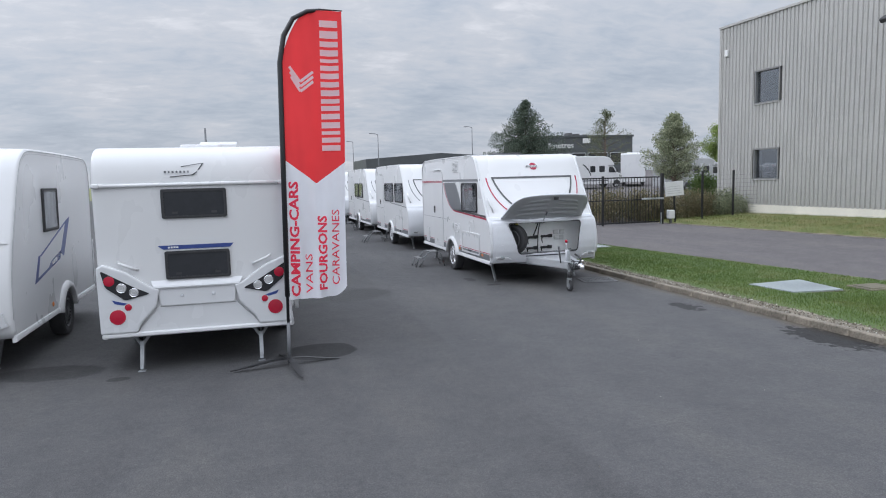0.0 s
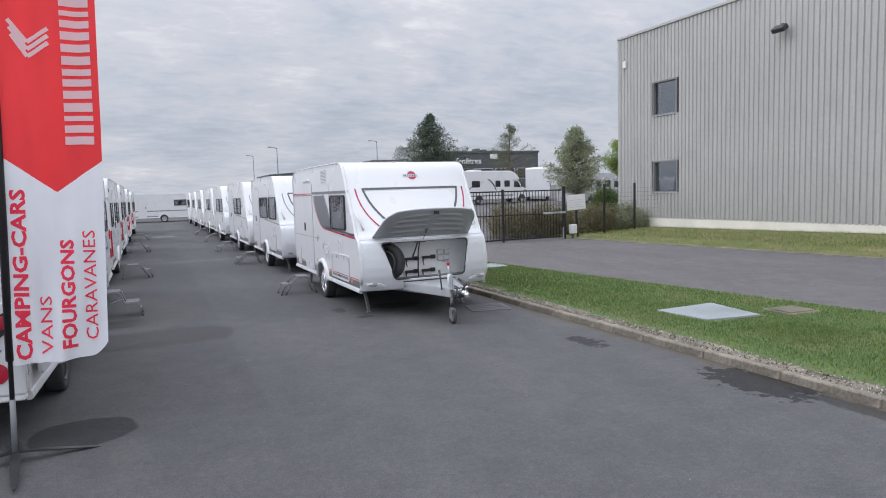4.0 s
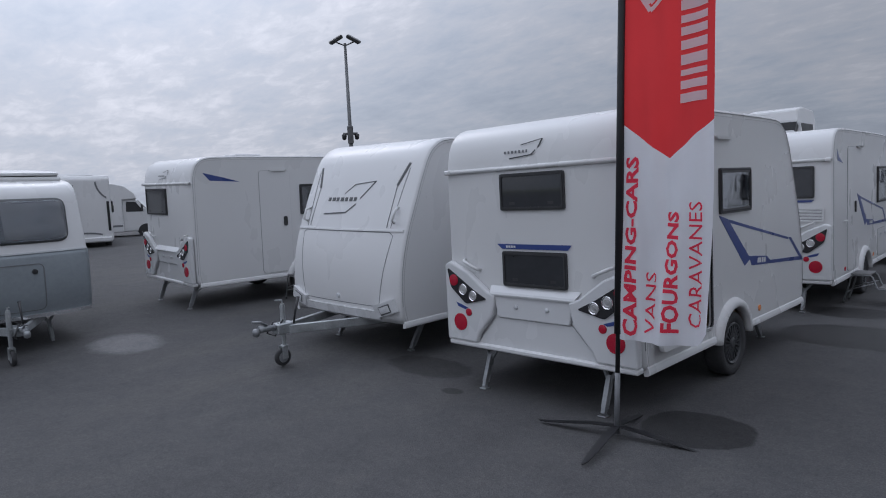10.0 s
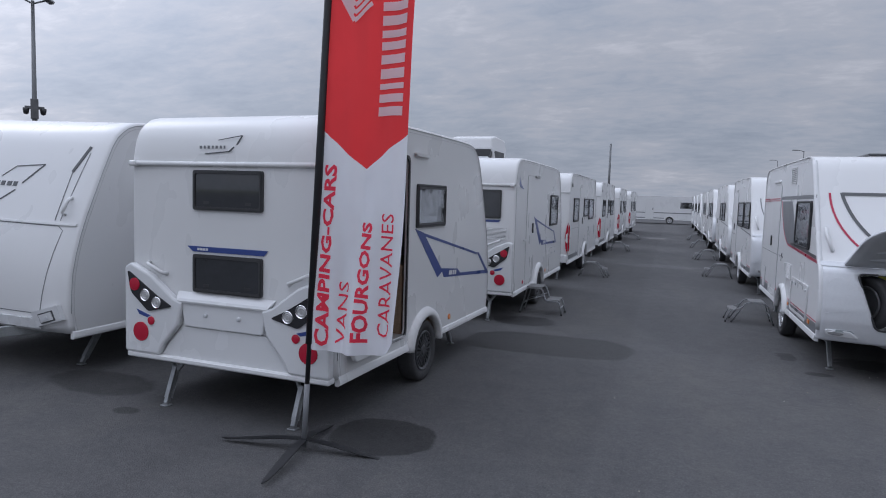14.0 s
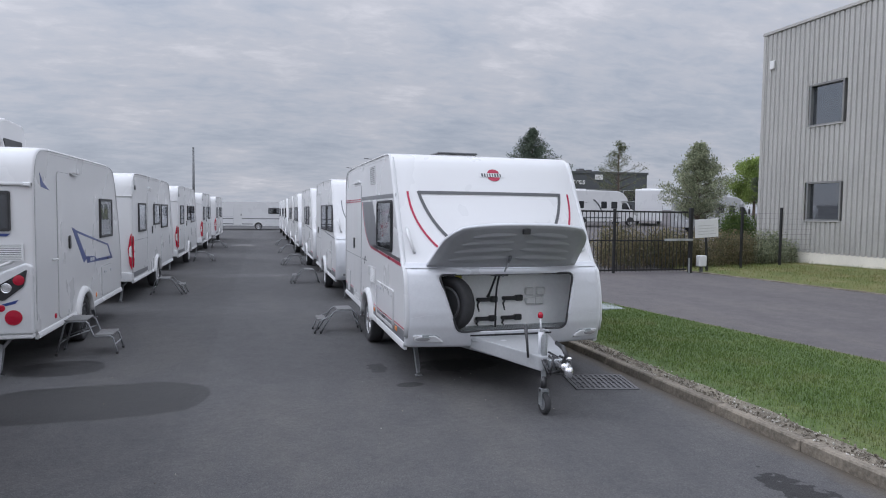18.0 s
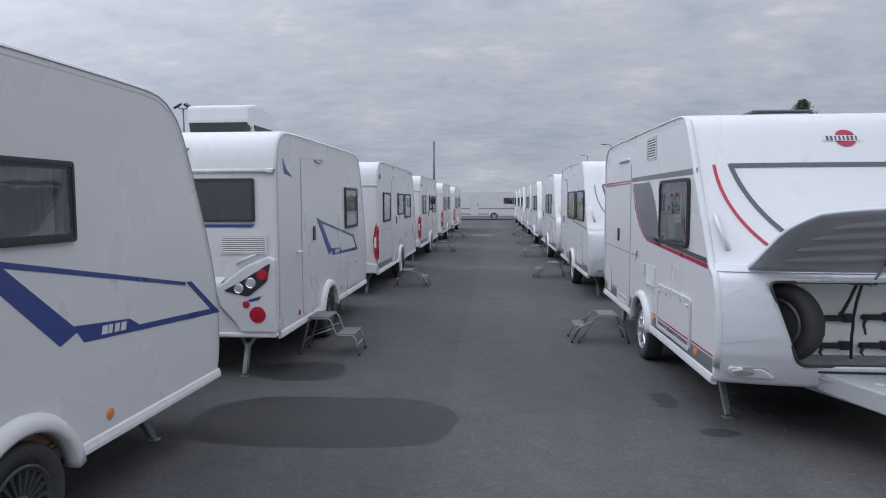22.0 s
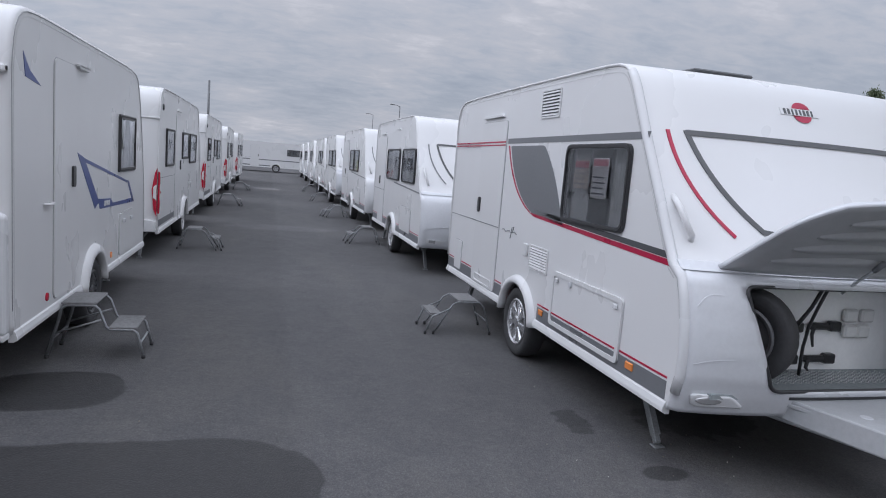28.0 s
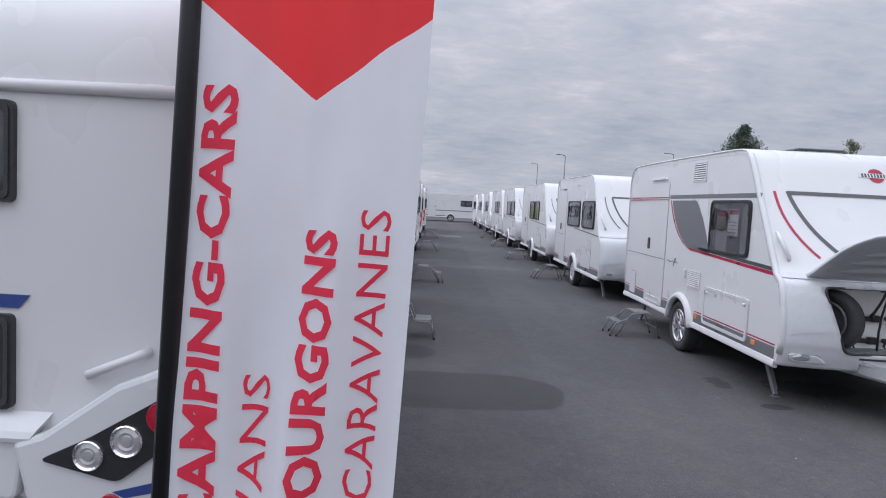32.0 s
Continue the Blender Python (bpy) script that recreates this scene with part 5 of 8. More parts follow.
def turf(name, greens, dry):
    T = material(name)
    at = T.n("TexCoord").outputs["Object"]
    a = T.n("TexNoise", Vector=at, Scale=1.2, Detail=6.0, Roughness=0.65)
    b = T.n("TexNoise", Vector=at, Scale=26.0, Detail=4.0)
    isl = T.n("NewGeometry").outputs["Random Per Island"]
    col = T.ramp(a.outputs[0], [(0.3, greens[0]), (0.5, greens[1]), (0.7, dry)]).outputs[0]
    col = T.mix(0.7, col, T.ramp(b.outputs[0], [(0.3, (0.5,) * 3), (0.7, (1.3,) * 3)]).outputs[0], "MULTIPLY")
    col = T.mix(0.6, col, T.ramp(isl, [(0, (0.78, 0.82, 0.7)), (0.6, (1.08, 1.08, 1.0)), (1, (1.35, 1.25, 0.95))]).outputs[0], "MULTIPLY")
    finish(T, T.n("BsdfPrincipled", Base_Color=col, Roughness=0.75))
    return MATS[name]


GRASS = turf("grass", ((0.058, 0.1, 0.022), (0.08, 0.125, 0.028)), (0.118, 0.14, 0.045))
BLADE = turf("grass_blades", ((0.085, 0.14, 0.03), (0.114, 0.172, 0.04)), (0.165, 0.185, 0.065))
DRYGRASS = turf("dry_grass", ((0.11, 0.145, 0.035), (0.15, 0.165, 0.05)), (0.24, 0.2, 0.1))


def sheet(name, rows, mat, label="", kind="structure", thick=0.0, category=""):
    """A sheet from rows of points, each row from one edge to the other."""
    bm = bmesh.new()
    grid = [[bm.verts.new(p) for p in row] for row in rows]
    for A, B in zip(grid, grid[1:]):
        for i in range(len(A) - 1):
            bm.faces.new((A[i], A[i + 1], B[i + 1], B[i]))
    bmesh.ops.recalc_face_normals(bm, faces=bm.faces)
    if bm.faces and sum(f.normal.z for f in bm.faces) < 0:
        bmesh.ops.reverse_faces(bm, faces=bm.faces)
    ob = part(name, bm, mat)
    return tagged(ob, label, category, "", kind)


def near_edge(y):
    return 7.42 - 0.133 * (y + 2.27)


def far_edge(y):
    return 14.53 - 0.13 * y if y < 11.1 else 13.09


def kerb_x(y):
    """The lot's kerb runs straight along the lane."""
    return 4.1


def rise(y):
    """The grass climbs along the hall towards its far end."""
    return 0.0147 * max(0.0, min(18.0, 12.9 - y))


def back(y):
    """The lot rises a little more behind the first parked caravans."""
    return max(0.0, min(1.0, (y + 7.0) / 2.5))


# one sheet to the horizon, lot and fields
YS = [-30, -20, -14, -10, -7, -5.75, -4.5, -1, 2, 5, 8, 11.1]
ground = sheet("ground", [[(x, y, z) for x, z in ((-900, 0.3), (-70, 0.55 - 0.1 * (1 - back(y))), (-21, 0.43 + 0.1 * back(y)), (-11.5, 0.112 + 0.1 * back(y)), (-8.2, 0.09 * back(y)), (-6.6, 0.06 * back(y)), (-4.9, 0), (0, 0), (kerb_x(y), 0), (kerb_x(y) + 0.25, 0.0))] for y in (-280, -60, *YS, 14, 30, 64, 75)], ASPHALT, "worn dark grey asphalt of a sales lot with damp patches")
fields = sheet("ground_far", [[(x, y, -0.3 if abs(x) < 300 and abs(y) < 300 else 0.4) for x in (-2500, -290, 0, 290, 2500)] for y in (-2500, -290, 0, 290, 2500)], DRYGRASS, "flat green fields beyond the lot")
strip = sheet("grass_verge", [[(kerb_x(y) + 0.15 + (near_edge(y) - 0.12 - kerb_x(y) - 0.15) * k / 6, y, 0.115 + 0.02 * k / 6 + 0.02 * math.sin(k * 1.1)) for k in range(7)] for y in YS], GRASS, "mown green grass strip between lot and access road")
road = sheet("road", [[(near_edge(y) - 0.02 + (far_edge(y) + 0.04 - near_edge(y)) * k / 4, y, 0.112 - 0.05 * k / 4) for k in range(5)] for y in YS], ROADTAR, "grey asphalt access road")
sheet("grass_bank", [[(far_edge(y) + 0.1 + (17.9 - far_edge(y)) * k / 5, y, 0.09 + (0.16 + rise(y)) * k / 5 + 0.015 * math.sin(k * 2)) for k in range(6)] for y in YS + [12.9]], DRYGRASS, "dry patchy grass along the hall")
yard = sheet("yard", [[(x, y, 0.05 + 0.0265 * (y - 10.9)) for x in (4.6, 8, 12, 20, 60, 90)] for y in (10.9, 20, 40, 60, 120)], ROADTAR, "grey asphalt yard behind the gate")
sheet("grass_verge", [[(kerb_x(0) + 0.15 + k * 1.0, y, 0.13 + 0.02 * k) for k in range(4)] for y in (8, 30, 60)], GRASS, "grass strip behind the row of caravans")


def blades(name, count, spread, tall, mat, label, seed):
    """Single blades as narrow bent triangles, joined."""
    rng = random.Random(seed)
    V, F = [], []
    for _ in range(count):
        x, y, z = spread(rng)
        h = tall * rng.uniform(0.5, 1.3)
        t = rng.uniform(0, math.tau)
        wdt = rng.uniform(0.003, 0.006)
        dx, dy = math.cos(t), math.sin(t)
        lean = rng.uniform(0.1, 0.6) * h
        i = len(V)
        V += [(x - dy * wdt, y + dx * wdt, z - 0.01), (x + dy * wdt, y - dx * wdt, z - 0.01), (x + dx * lean, y + dy * lean, z + h)]
        F.append((i, i + 1, i + 2))
    me = bpy.data.meshes.new(name)
    me.from_pydata(V, [], F)
    me.materials.append(mat)
    return tagged(new(name, me), label, "grass", "", "stuff")


def on_strip(rng):
    y = -12.5 + 22.0 * rng.random() ** 1.15
    k = rng.random()
    k = 0.01 + 0.98 * k
    if k < 0.1 and rng.random() > k * 8:
        k = 0.1 + 0.88 * rng.random()
    x0, x1 = kerb_x(y) + 0.15, near_edge(y) - 0.12
    xx = x0 + (x1 - x0) * k
    if (-4.12 < y < -3.04 and 5.18 < xx < 6.3) or (-4.25 < y < -3.8 and 6.6 < xx < 7.1):
        y -= 1.5
    kk = k * 6
    return x0 + (x1 - x0) * k, y, 0.115 + 0.02 * k + 0.02 * math.sin(kk * 1.1) + 0.002


def on_bank(rng):
    y = -6 + 18.5 * rng.random()
    k = rng.random()
    return far_edge(y) + 0.1 + (17.85 - far_edge(y)) * k, y, 0.09 + (0.16 + rise(y)) * k


blades("grass", 180000, on_strip, 0.03, BLADE, "short mown green grass on the verge", 3)
blades("grass", 30000, on_bank, 0.07, DRYGRASS, "dry short grass beside the hall", 4)

# stones and litter along the kerb
rng = random.Random(8)
OLDSTONE = simple("mossy_concrete", (0.15, 0.135, 0.095), 0.9, grain=0.3, scale=9, bump=0.4, bump_scale=40)
T_ = material("gravel")
finish(T_, T_.n("BsdfPrincipled", Base_Color=T_.ramp(T_.n("NewGeometry").outputs["Random Per Island"], [(0.0, (0.09, 0.075, 0.055)), (0.6, (0.24, 0.21, 0.17)), (0.85, (0.36, 0.335, 0.29)), (1.0, (0.6, 0.58, 0.53))]).outputs[0], Roughness=0.9))
GRAVEL = MATS["gravel"]
bm = bmesh.new()
for _ in range(2400):
    y = rng.uniform(-9, 2.5)
    x = kerb_x(y) + 0.08 + abs(rng.gauss(0, 0.06))
    s = rng.uniform(0.004, 0.012)
    m = Matrix.Translation((x, y, 0.1 + 0.6 * min(0.05, x - kerb_x(y) - 0.1) + 0.08 * min(0.15, x - kerb_x(y) - 0.1) + 0.006 * rng.random())) @ Euler((rng.random() * 6, rng.random() * 6, 0)).to_matrix().to_4x4() @ Matrix.Diagonal((s, s * rng.uniform(0.5, 1), s * 0.6, 1))
    bmesh.ops.create_icosphere(bm, subdivisions=1, radius=1.0, matrix=m) if _ < 250 else add_box(bm, -0.8, 0.8, -0.8, 0.8, -0.8, 0.8, 0.0, m)
tagged(part("gravel", bm, GRAVEL), "pale gravel and dirt scattered along the kerb", "gravel", "", "stuff")
bm = bmesh.new()
for k in range(110):
    x, y = (rng.uniform(-2.3, 4.0), rng.uniform(-9, 12)) if k % 2 else (rng.gauss(1.6, 0.5), rng.gauss(-0.4, 0.8))
    s = rng.uniform(0.002, 0.006)
    m = Matrix.Translation((x, y, s * 0.4)) @ Euler((rng.random() * 6, rng.random() * 6, 0)).to_matrix().to_4x4() @ Matrix.Diagonal((s, s * rng.uniform(0.5, 1), s * 0.6, 1))
    add_box(bm, -0.8, 0.8, -0.8, 0.8, -0.8, 0.8, 0.0, m)
tagged(part("grit", bm, GRAVEL), "loose grit and small stones on the asphalt", "grit", "", "stuff")

KERBSTONE = simple("weathered_kerb", (0.225, 0.195, 0.155), 0.92, grain=0.34, scale=5, bump=0.7, bump_scale=30, vary=0.14)
SOIL = simple("stony_soil", (0.21, 0.185, 0.145), 0.95, grain=0.3, scale=16, bump=0.8, bump_scale=70)
sheet("soil_edge", [[(kerb_x(y) + 0.1, y, 0.086), (kerb_x(y) + 0.13, y, 0.112), (kerb_x(y) + 0.17, y, 0.124), (kerb_x(y) + 0.2 + 0.04 * math.sin(y * 2.3) + 0.025 * math.sin(y * 7.1), y, 0.132), (kerb_x(y) + 0.29, y, 0.1)] for y in [-10 + 0.1 * k for k in range(150)]], SOIL, "bare stony soil behind the kerb")
kerb = thing("kerb", "weathered concrete kerb stones stained brown", "kerb", "", "structure")
far_kerb = thing("kerb", "low pale concrete edging along the hall's grass", "kerb", "", "structure")
near_kerb = thing("kerb", "flush concrete edging of the access road", "kerb", "", "structure")

# ---- the corrugated hall ----
HX, HY = 17.92, 13.06
WINGREY = simple("window_grey", (0.22, 0.22, 0.215), 0.45, 0.2, grain=0.06)
CLAD = simple("grey_cladding", (0.425, 0.415, 0.392), 0.5, 0.2, grain=0.05, scale=1.5)
hall = thing("hall", "grey corrugated metal hall with a pale concrete plinth", "building", "", "structure")
box("plinth", HX - 0.03, HX + 0.35, -40, HY - 0.05, -0.2, 0.665, PLINTH, hall, label="pale concrete plinth")
WINS = [(9.56, 10.85, 1.755, 2.995), (9.6, 10.88, 4.93, 6.26)]
ROOF = 8.52


def clad_sheet(y0, y1, spans):
    """One cladding sheet with trapezoid ribs, in the height spans given."""
    bm = bmesh.new()
    n = max(1, round((y1 - y0) / 0.2))
    q = (y1 - y0) / n
    pts = []
    for k in range(n):
        a = y0 + k * q
        pts += [(a, 0.0), (a + q * 0.16, 0.0), (a + q * 0.28, -0.04), (a + q * 0.52, -0.04), (a + q * 0.55, -0.034), (a + q * 0.6, -0.034), (a + q * 0.63, -0.04), (a + q * 0.88, -0.04)]
    pts.append((y1, 0.0))
    for z0, z1 in spans:
        A = [bm.verts.new((HX + d, y, z0)) for y, d in pts]
        B = [bm.verts.new((HX + d, y, z1)) for y, d in pts]
        for i in range(len(pts) - 1):
            bm.faces.new((A[i + 1], A[i], B[i], B[i + 1]))
    return bm


full = clad_sheet(0, 1.2, [(0.64, ROOF)])
tmpl = part("cladding_sheet", full, CLAD, hall)
tmpl.matrix_basis = pose(0, 8.7 - 1.2, 0)
for k in range(2, 42):
    o = bpy.data.objects.new("cladding_sheet", tmpl.data)
    scene.collection.objects.link(o)
    o.parent = hall
    o.matrix_basis = pose(0, 8.7 - 1.2 * k, 0)
# sheets round the windows
part("cladding_sheet", clad_sheet(8.7, 9.46, [(0.64, ROOF)]), CLAD, hall)
part("cladding_sheet", clad_sheet(9.46, 11.0, [(0.64, 1.735), (3.015, 4.91), (6.28, ROOF)]), CLAD, hall)
part("cladding_sheet", clad_sheet(11.0, 13.08, [(0.64, ROOF)]), CLAD, hall)
box("wall_core", HX + 0.16, HX + 0.3, -40, 9.5, 0.3, ROOF - 0.02, PLINTH, hall)
box("wall_core", HX + 0.16, HX + 0.3, 10.95, HY - 0.02, 0.3, ROOF - 0.02, PLINTH, hall)
for z0, z1 in ((0.3, 1.75), (3.0, 4.93), (6.26, ROOF - 0.02)):
    box("wall_core", HX + 0.161, HX + 0.301, 9.5, 10.95, z0, z1, PLINTH, hall)
box("corner_trim", HX - 0.06, HX + 0.1, HY - 0.08, HY + 0.04, 0.3, ROOF + 0.02, CLAD, hall)
box("parapet_cap", HX - 0.09, HX + 0.28, -40, HY + 0.06, ROOF - 0.06, ROOF + 0.05, CLAD, hall, 0.01)
box("gable_wall", HX + 0.1, 46, HY - 0.15, HY, -0.1, ROOF, CLAD, hall)
box("back_wall", 45.8, 46, -40, HY - 0.15, 0.3, ROOF, CLAD, hall)
box("end_wall", HX + 0.3, 45.8, -40, -39.8, 0.3, ROOF, CLAD, hall)
box("roof", HX + 0.3, 46, -40, HY, ROOF - 0.12, ROOF - 0.02, FARDARK, hall)
box("inner_wall", HX + 1.8, HX + 1.9, 8.3, 12.4, 0.3, ROOF - 0.2, GREYFILM, hall)
for i, (y0, y1, z0, z1) in enumerate(WINS):
    w_ = plate("window", rect(y0 - 0.04, y1 + 0.04, z0 - 0.04, z1 + 0.04), "X", HX - 0.045, 0.16, WINGREY, hall, holes=[rect(y0 + 0.02, y1 - 0.02, z0 + 0.02, z1 - 0.02)])
    g = plate("pane", rect(y0 + 0.02, y1 - 0.02, z0 + 0.02, z1 - 0.02), "X", HX + 0.08, 0.012, PANE, w_)
    g.visible_shadow = False
    box("sill", HX - 0.075, HX + 0.06, y0 - 0.06, y1 + 0.06, z0 - 0.06, z0 - 0.035, CLAD, w_, 0.004)
box("siren_box", HX - 0.13, HX - 0.045, 12.5, 12.71, 7.18, 7.48, SIGNWHITE, None, 0.02)
tagged(bpy.data.objects["siren_box"], "small white alarm box high on the hall wall", "alarm box")

flood = thing("floodlight", "black wall floodlight on a short bracket", "floodlight")
box("bracket", -0.22, 0.0, -0.04, 0.04, -0.03, 0.03, STEEL, flood, 0.004)
box("housing", -0.5, -0.2, -0.23, 0.23, -0.07, 0.1, BLACK, flood, 0.03, m=pose(0, 0, 0.02, 0, -32, 0))
box("lens", -0.44, -0.22, -0.19, 0.19, -0.082, -0.07, WHITELENS, flood, 0.004, m=pose(0, 0, 0.02, 0, -32, 0))
place(flood, HX - 0.04, 4.71, 7.16)
cctv = thing("security_camera", "white dome security camera with conduit on the hall wall", "security camera")
box("base", -0.08, -0.02, -0.05, 0.05, -0.04, 0.08, SIGNWHITE, cctv, 0.015)
tube("body", [(-0.07, 0, 0.03), (-0.15, 0.03, 0.02), (-0.2, 0.05, 0.0)], [0.045, 0.055, 0.04], SIGNWHITE, cctv, 12)
box("junction_box", -0.06, -0.02, -0.04, 0.04, -0.62, -0.52, SIGNWHITE, cctv, 0.01)
tube("conduit", [(-0.03, -0.03, -0.03), (-0.03, -0.09, -0.08), (-0.03, -0.09, -0.98)], 0.008, SIGNWHITE, cctv, 6)
place(cctv, HX - 0.04, -0.1, 4.59)
lampbox = thing("wall_lamp", "small black wall lamp with a cable", "lamp")
box("housing", -0.16, -0.02, -0.11, 0.11, -0.09, 0.09, BLACK, lampbox, 0.02)
tube("cable", [(-0.04, -0.15, -0.1), (-0.04, -0.4, -0.08), (-0.04, -0.52, -0.11), (-0.04, -0.6, -0.12)], 0.012, STEEL, lampbox, 6)
place(lampbox, HX - 0.04, 0.21, 3.53)

# ---- gate, fence, utilities ----
GY, GX0, GX1 = 10.3, 8.65, 12.88
gate = thing("metal_gate", "black steel bar gate, closed, across the access road", "gate")
gz = 0.05
for x in (GX0, 10.23):
    box("post", x - 0.04, x + 0.04, GY - 0.04, GY + 0.04, gz, gz + 1.98, FENCE, gate, 0.008)
for z in (0.12, 1.9):
    box("rail", GX0, GX1 - 0.1, GY - 0.022, GY + 0.022, gz + z - 0.025, gz + z + 0.025, FENCE, gate)
box("middle_rail", GX0, GX1 - 0.1, GY - 0.02, GY + 0.02, gz + 1.0, gz + 1.04, FENCE, gate)
box("lock_rail", 11.95, GX1 + 0.09, GY - 0.06, GY - 0.03, gz + 1.01, gz + 1.08, GALV, gate, 0.005)
bm = bmesh.new()
add_box(bm, -0.009, 0.009, -0.009, 0.009, gz + 0.06, gz + 1.9)
bmesh.ops.recalc_face_normals(bm, faces=bm.faces)
bar0 = part("bar", bm, FENCE, gate)
bar0.location = (GX0 + 0.11, GY, 0)
for k in range(1, 31):
    o = bpy.data.objects.new("bar", bar0.data)
    scene.collection.objects.link(o)
    o.parent = gate
    o.location = (GX0 + 0.11 + k * 0.131, GY, 0)
gp = thing("gate_post", "broad black gate post with a steel catch", "post")
box("post", -0.055, 0.055, -0.055, 0.055, -0.02, 2.06, FENCE, gp, 0.01)
box("catch", -0.085, -0.055, -0.09, -0.03, 0.02, 0.5, GALV, gp, 0.005)
place(gp, GX1 + 0.03, GY, 0.03)
sign = thing("sign", "pale grey sign board with faded unreadable lines beside the gate", "sign")
box("board", -0.43, 0.43, -0.02, 0.0, 0.0, 0.58, SIGNWHITE, sign, 0.005)
for k in range(4):
    box("text_line", -0.33, 0.33 - 0.08 * (k % 2), -0.022, -0.02, 0.1 + 0.09 * k, 0.112 + 0.09 * k, CURTAIN, sign)
box("sign_post", -0.03, 0.03, 0.0, 0.05, -1.2, 0.6, FENCE, sign)
sign.matrix_basis = pose(13.52, GY + 0.03, 1.17, 0, -3.5, 0)
meter = thing("utility_box", "small white utility box on a stub post", "utility box")
box("cabinet", -0.13, 0.13, -0.07, 0.07, 0.12, 0.42, SIGNWHITE, meter, 0.02)
box("stub", -0.03, 0.03, -0.03, 0.03, -0.05, 0.12, STEEL, meter)
meter.matrix_basis = pose(13.22, GY - 0.15, 0.13) @ Matrix.Scale(1.15, 4)
fence_ = thing("fence", "black wire mesh fence between the gate and the hall", "fence")
for x in (15.1, 16.65):
    box("post", x - 0.035, x + 0.035, GY + 0.3, GY + 0.37, 0.0, 2.15, FENCE, fence_, 0.005)
for k in range(38):
    z = 0.4 + k * 0.043
    if k % 4 == 0:
        tube("wire", [(GX1 + 0.2, GY + 0.32, z), (17.95, GY + 0.32, z)], 0.0025, FENCE, fence_, 4, smooth=False)

hatchplate = thing("cover_plate", "square galvanised cover plate set in the grass", "manhole cover", "", "")
plate("lid", [(5.18, -3.08), (5.26, -3.97), (6.13, -4.1), (6.3, -3.06)], "Z", 0.125, 0.03, PLATE, hatchplate, bev=0.006)
plate("frame", [(5.15, -3.05), (5.23, -4.0), (6.15, -4.13), (6.33, -3.03)], "Z", 0.08, 0.052, OLDSTONE, hatchplate)
place(hatchplate, 0.0, 0.0, 0.0)
chamber = thing("inspection_chamber", "small weathered concrete chamber cover in the grass", "manhole cover")
box("frame", -0.3, 0.3, -0.26, 0.26, 0.0, 0.14, OLDSTONE, chamber, 0.015)
box("lid", -0.24, 0.24, -0.2, 0.2, 0.136, 0.155, OLDSTONE, chamber, 0.01)
place(chamber, 6.86, -4.03, -0.005, -6)
slab = thing("cover_plate", "pale grey cover plate in the grass by the road", "manhole cover")
box("lid", -0.4, 0.4, -0.35, 0.35, 0.1, 0.2, PLATE, slab, 0.01)
place(slab, 6.05, 3.75, -0.055, -8)

drain = thing("drain_grate", "dark iron drain grate set in the asphalt", "drain grate")
plate("frame", rect(-0.34, 0.34, -0.3, 0.3), "Z", 0.002, 0.012, STEEL, drain, holes=[rect(-0.31, 0.31, -0.27, 0.27)])
plate("pit", rect(-0.31, 0.31, -0.27, 0.27), "Z", -0.02, 0.024, BLACK, drain)
for k in range(11):
    box("bar", -0.3 + k * 0.057, -0.272 + k * 0.057, -0.27, 0.27, 0.004, 0.013, STEEL, drain)
for k in range(3):
    box("cross_bar", -0.31, 0.31, -0.16 + k * 0.16 - 0.012, -0.16 + k * 0.16 + 0.012, 0.004, 0.014, STEEL, drain)
place(drain, 3.58, -0.76, 0.0, -12)

# ---- near caravans ----
# white caravan with open entrance door, rear to the camera
A, profA, LA = blue_line("small white caravan with blue line emblem and its entrance door open", open_door=True, right=[(1.475, 2.235, 1.595, 2.025)], left=[(1.4, 2.2, 1.5, 2.05)], frame_pts=[(1.47, 1.585), (3.4, 1.225), (3.93, 0.915), (2.09, 1.045)])
drawbar(A, LA, LA + 1.1, 0.44)
# entrance: frame, folded-back leaf, threshold and what shows inside
x = 1.038
plate("door_frame", rect(0.785, 1.315, 0.545, 2.285, 0.08), "X", x - 0.006, 0.013, BLACK, A, holes=[rect(0.812, 1.288, 0.572, 2.258, 0.07)])
leaf = plate("entrance_door", rect(0.16, 0.76, 0.56, 2.27, 0.07), "X", x + 0.045, 0.04, WHITE, A, "white entrance door folded back flat against the wall", bev=0.008)
plate("liner", rect(0.21, 0.71, 0.64, 2.2, 0.06), "X", x + 0.085, 0.008, NOSE, leaf, bev=0.003)
plate("handle", rect(0.24, 0.31, 1.2, 1.42, 0.025), "X", x + 0.092, 0.02, BLACK, leaf)
for z in (0.8, 1.4, 2.0):
    tube("hinge", [(x + 0.03, 0.775, z - 0.05), (x + 0.03, 0.775, z + 0.05)], 0.014, SILVER, leaf)
box("threshold", x - 0.12, x + 0.01, 0.82, 1.28, 0.545, 0.575, ALU, A, 0.005)
box("interior_floor", -0.98, 0.98, 0.08, 3.6, 0.5, 0.52, WOOD, A)
box("kitchen_unit", -0.3, 0.97, 1.33, 2.25, 0.52, 1.24, WOOD, A, 0.01, "brown wood-grain kitchen unit seen through the door")
box("kitchen_unit", -0.95, 0.25, 0.3, 0.95, 0.52, 1.4, WOOD, A, 0.01)
box("wardrobe", -1.0, -0.1, 0.9, 1.9, 0.53, 2.35, WOOD, A, 0.01)
box("tall_cabinet", 0.1, 0.95, 1.335, 1.365, 1.245, 2.0, GREYFILM, A, 0.006, "dark tall cabinet front")
box("top_locker", 0.1, 0.95, 1.335, 1.37, 2.01, 2.4, CURTAIN, A, 0.006)
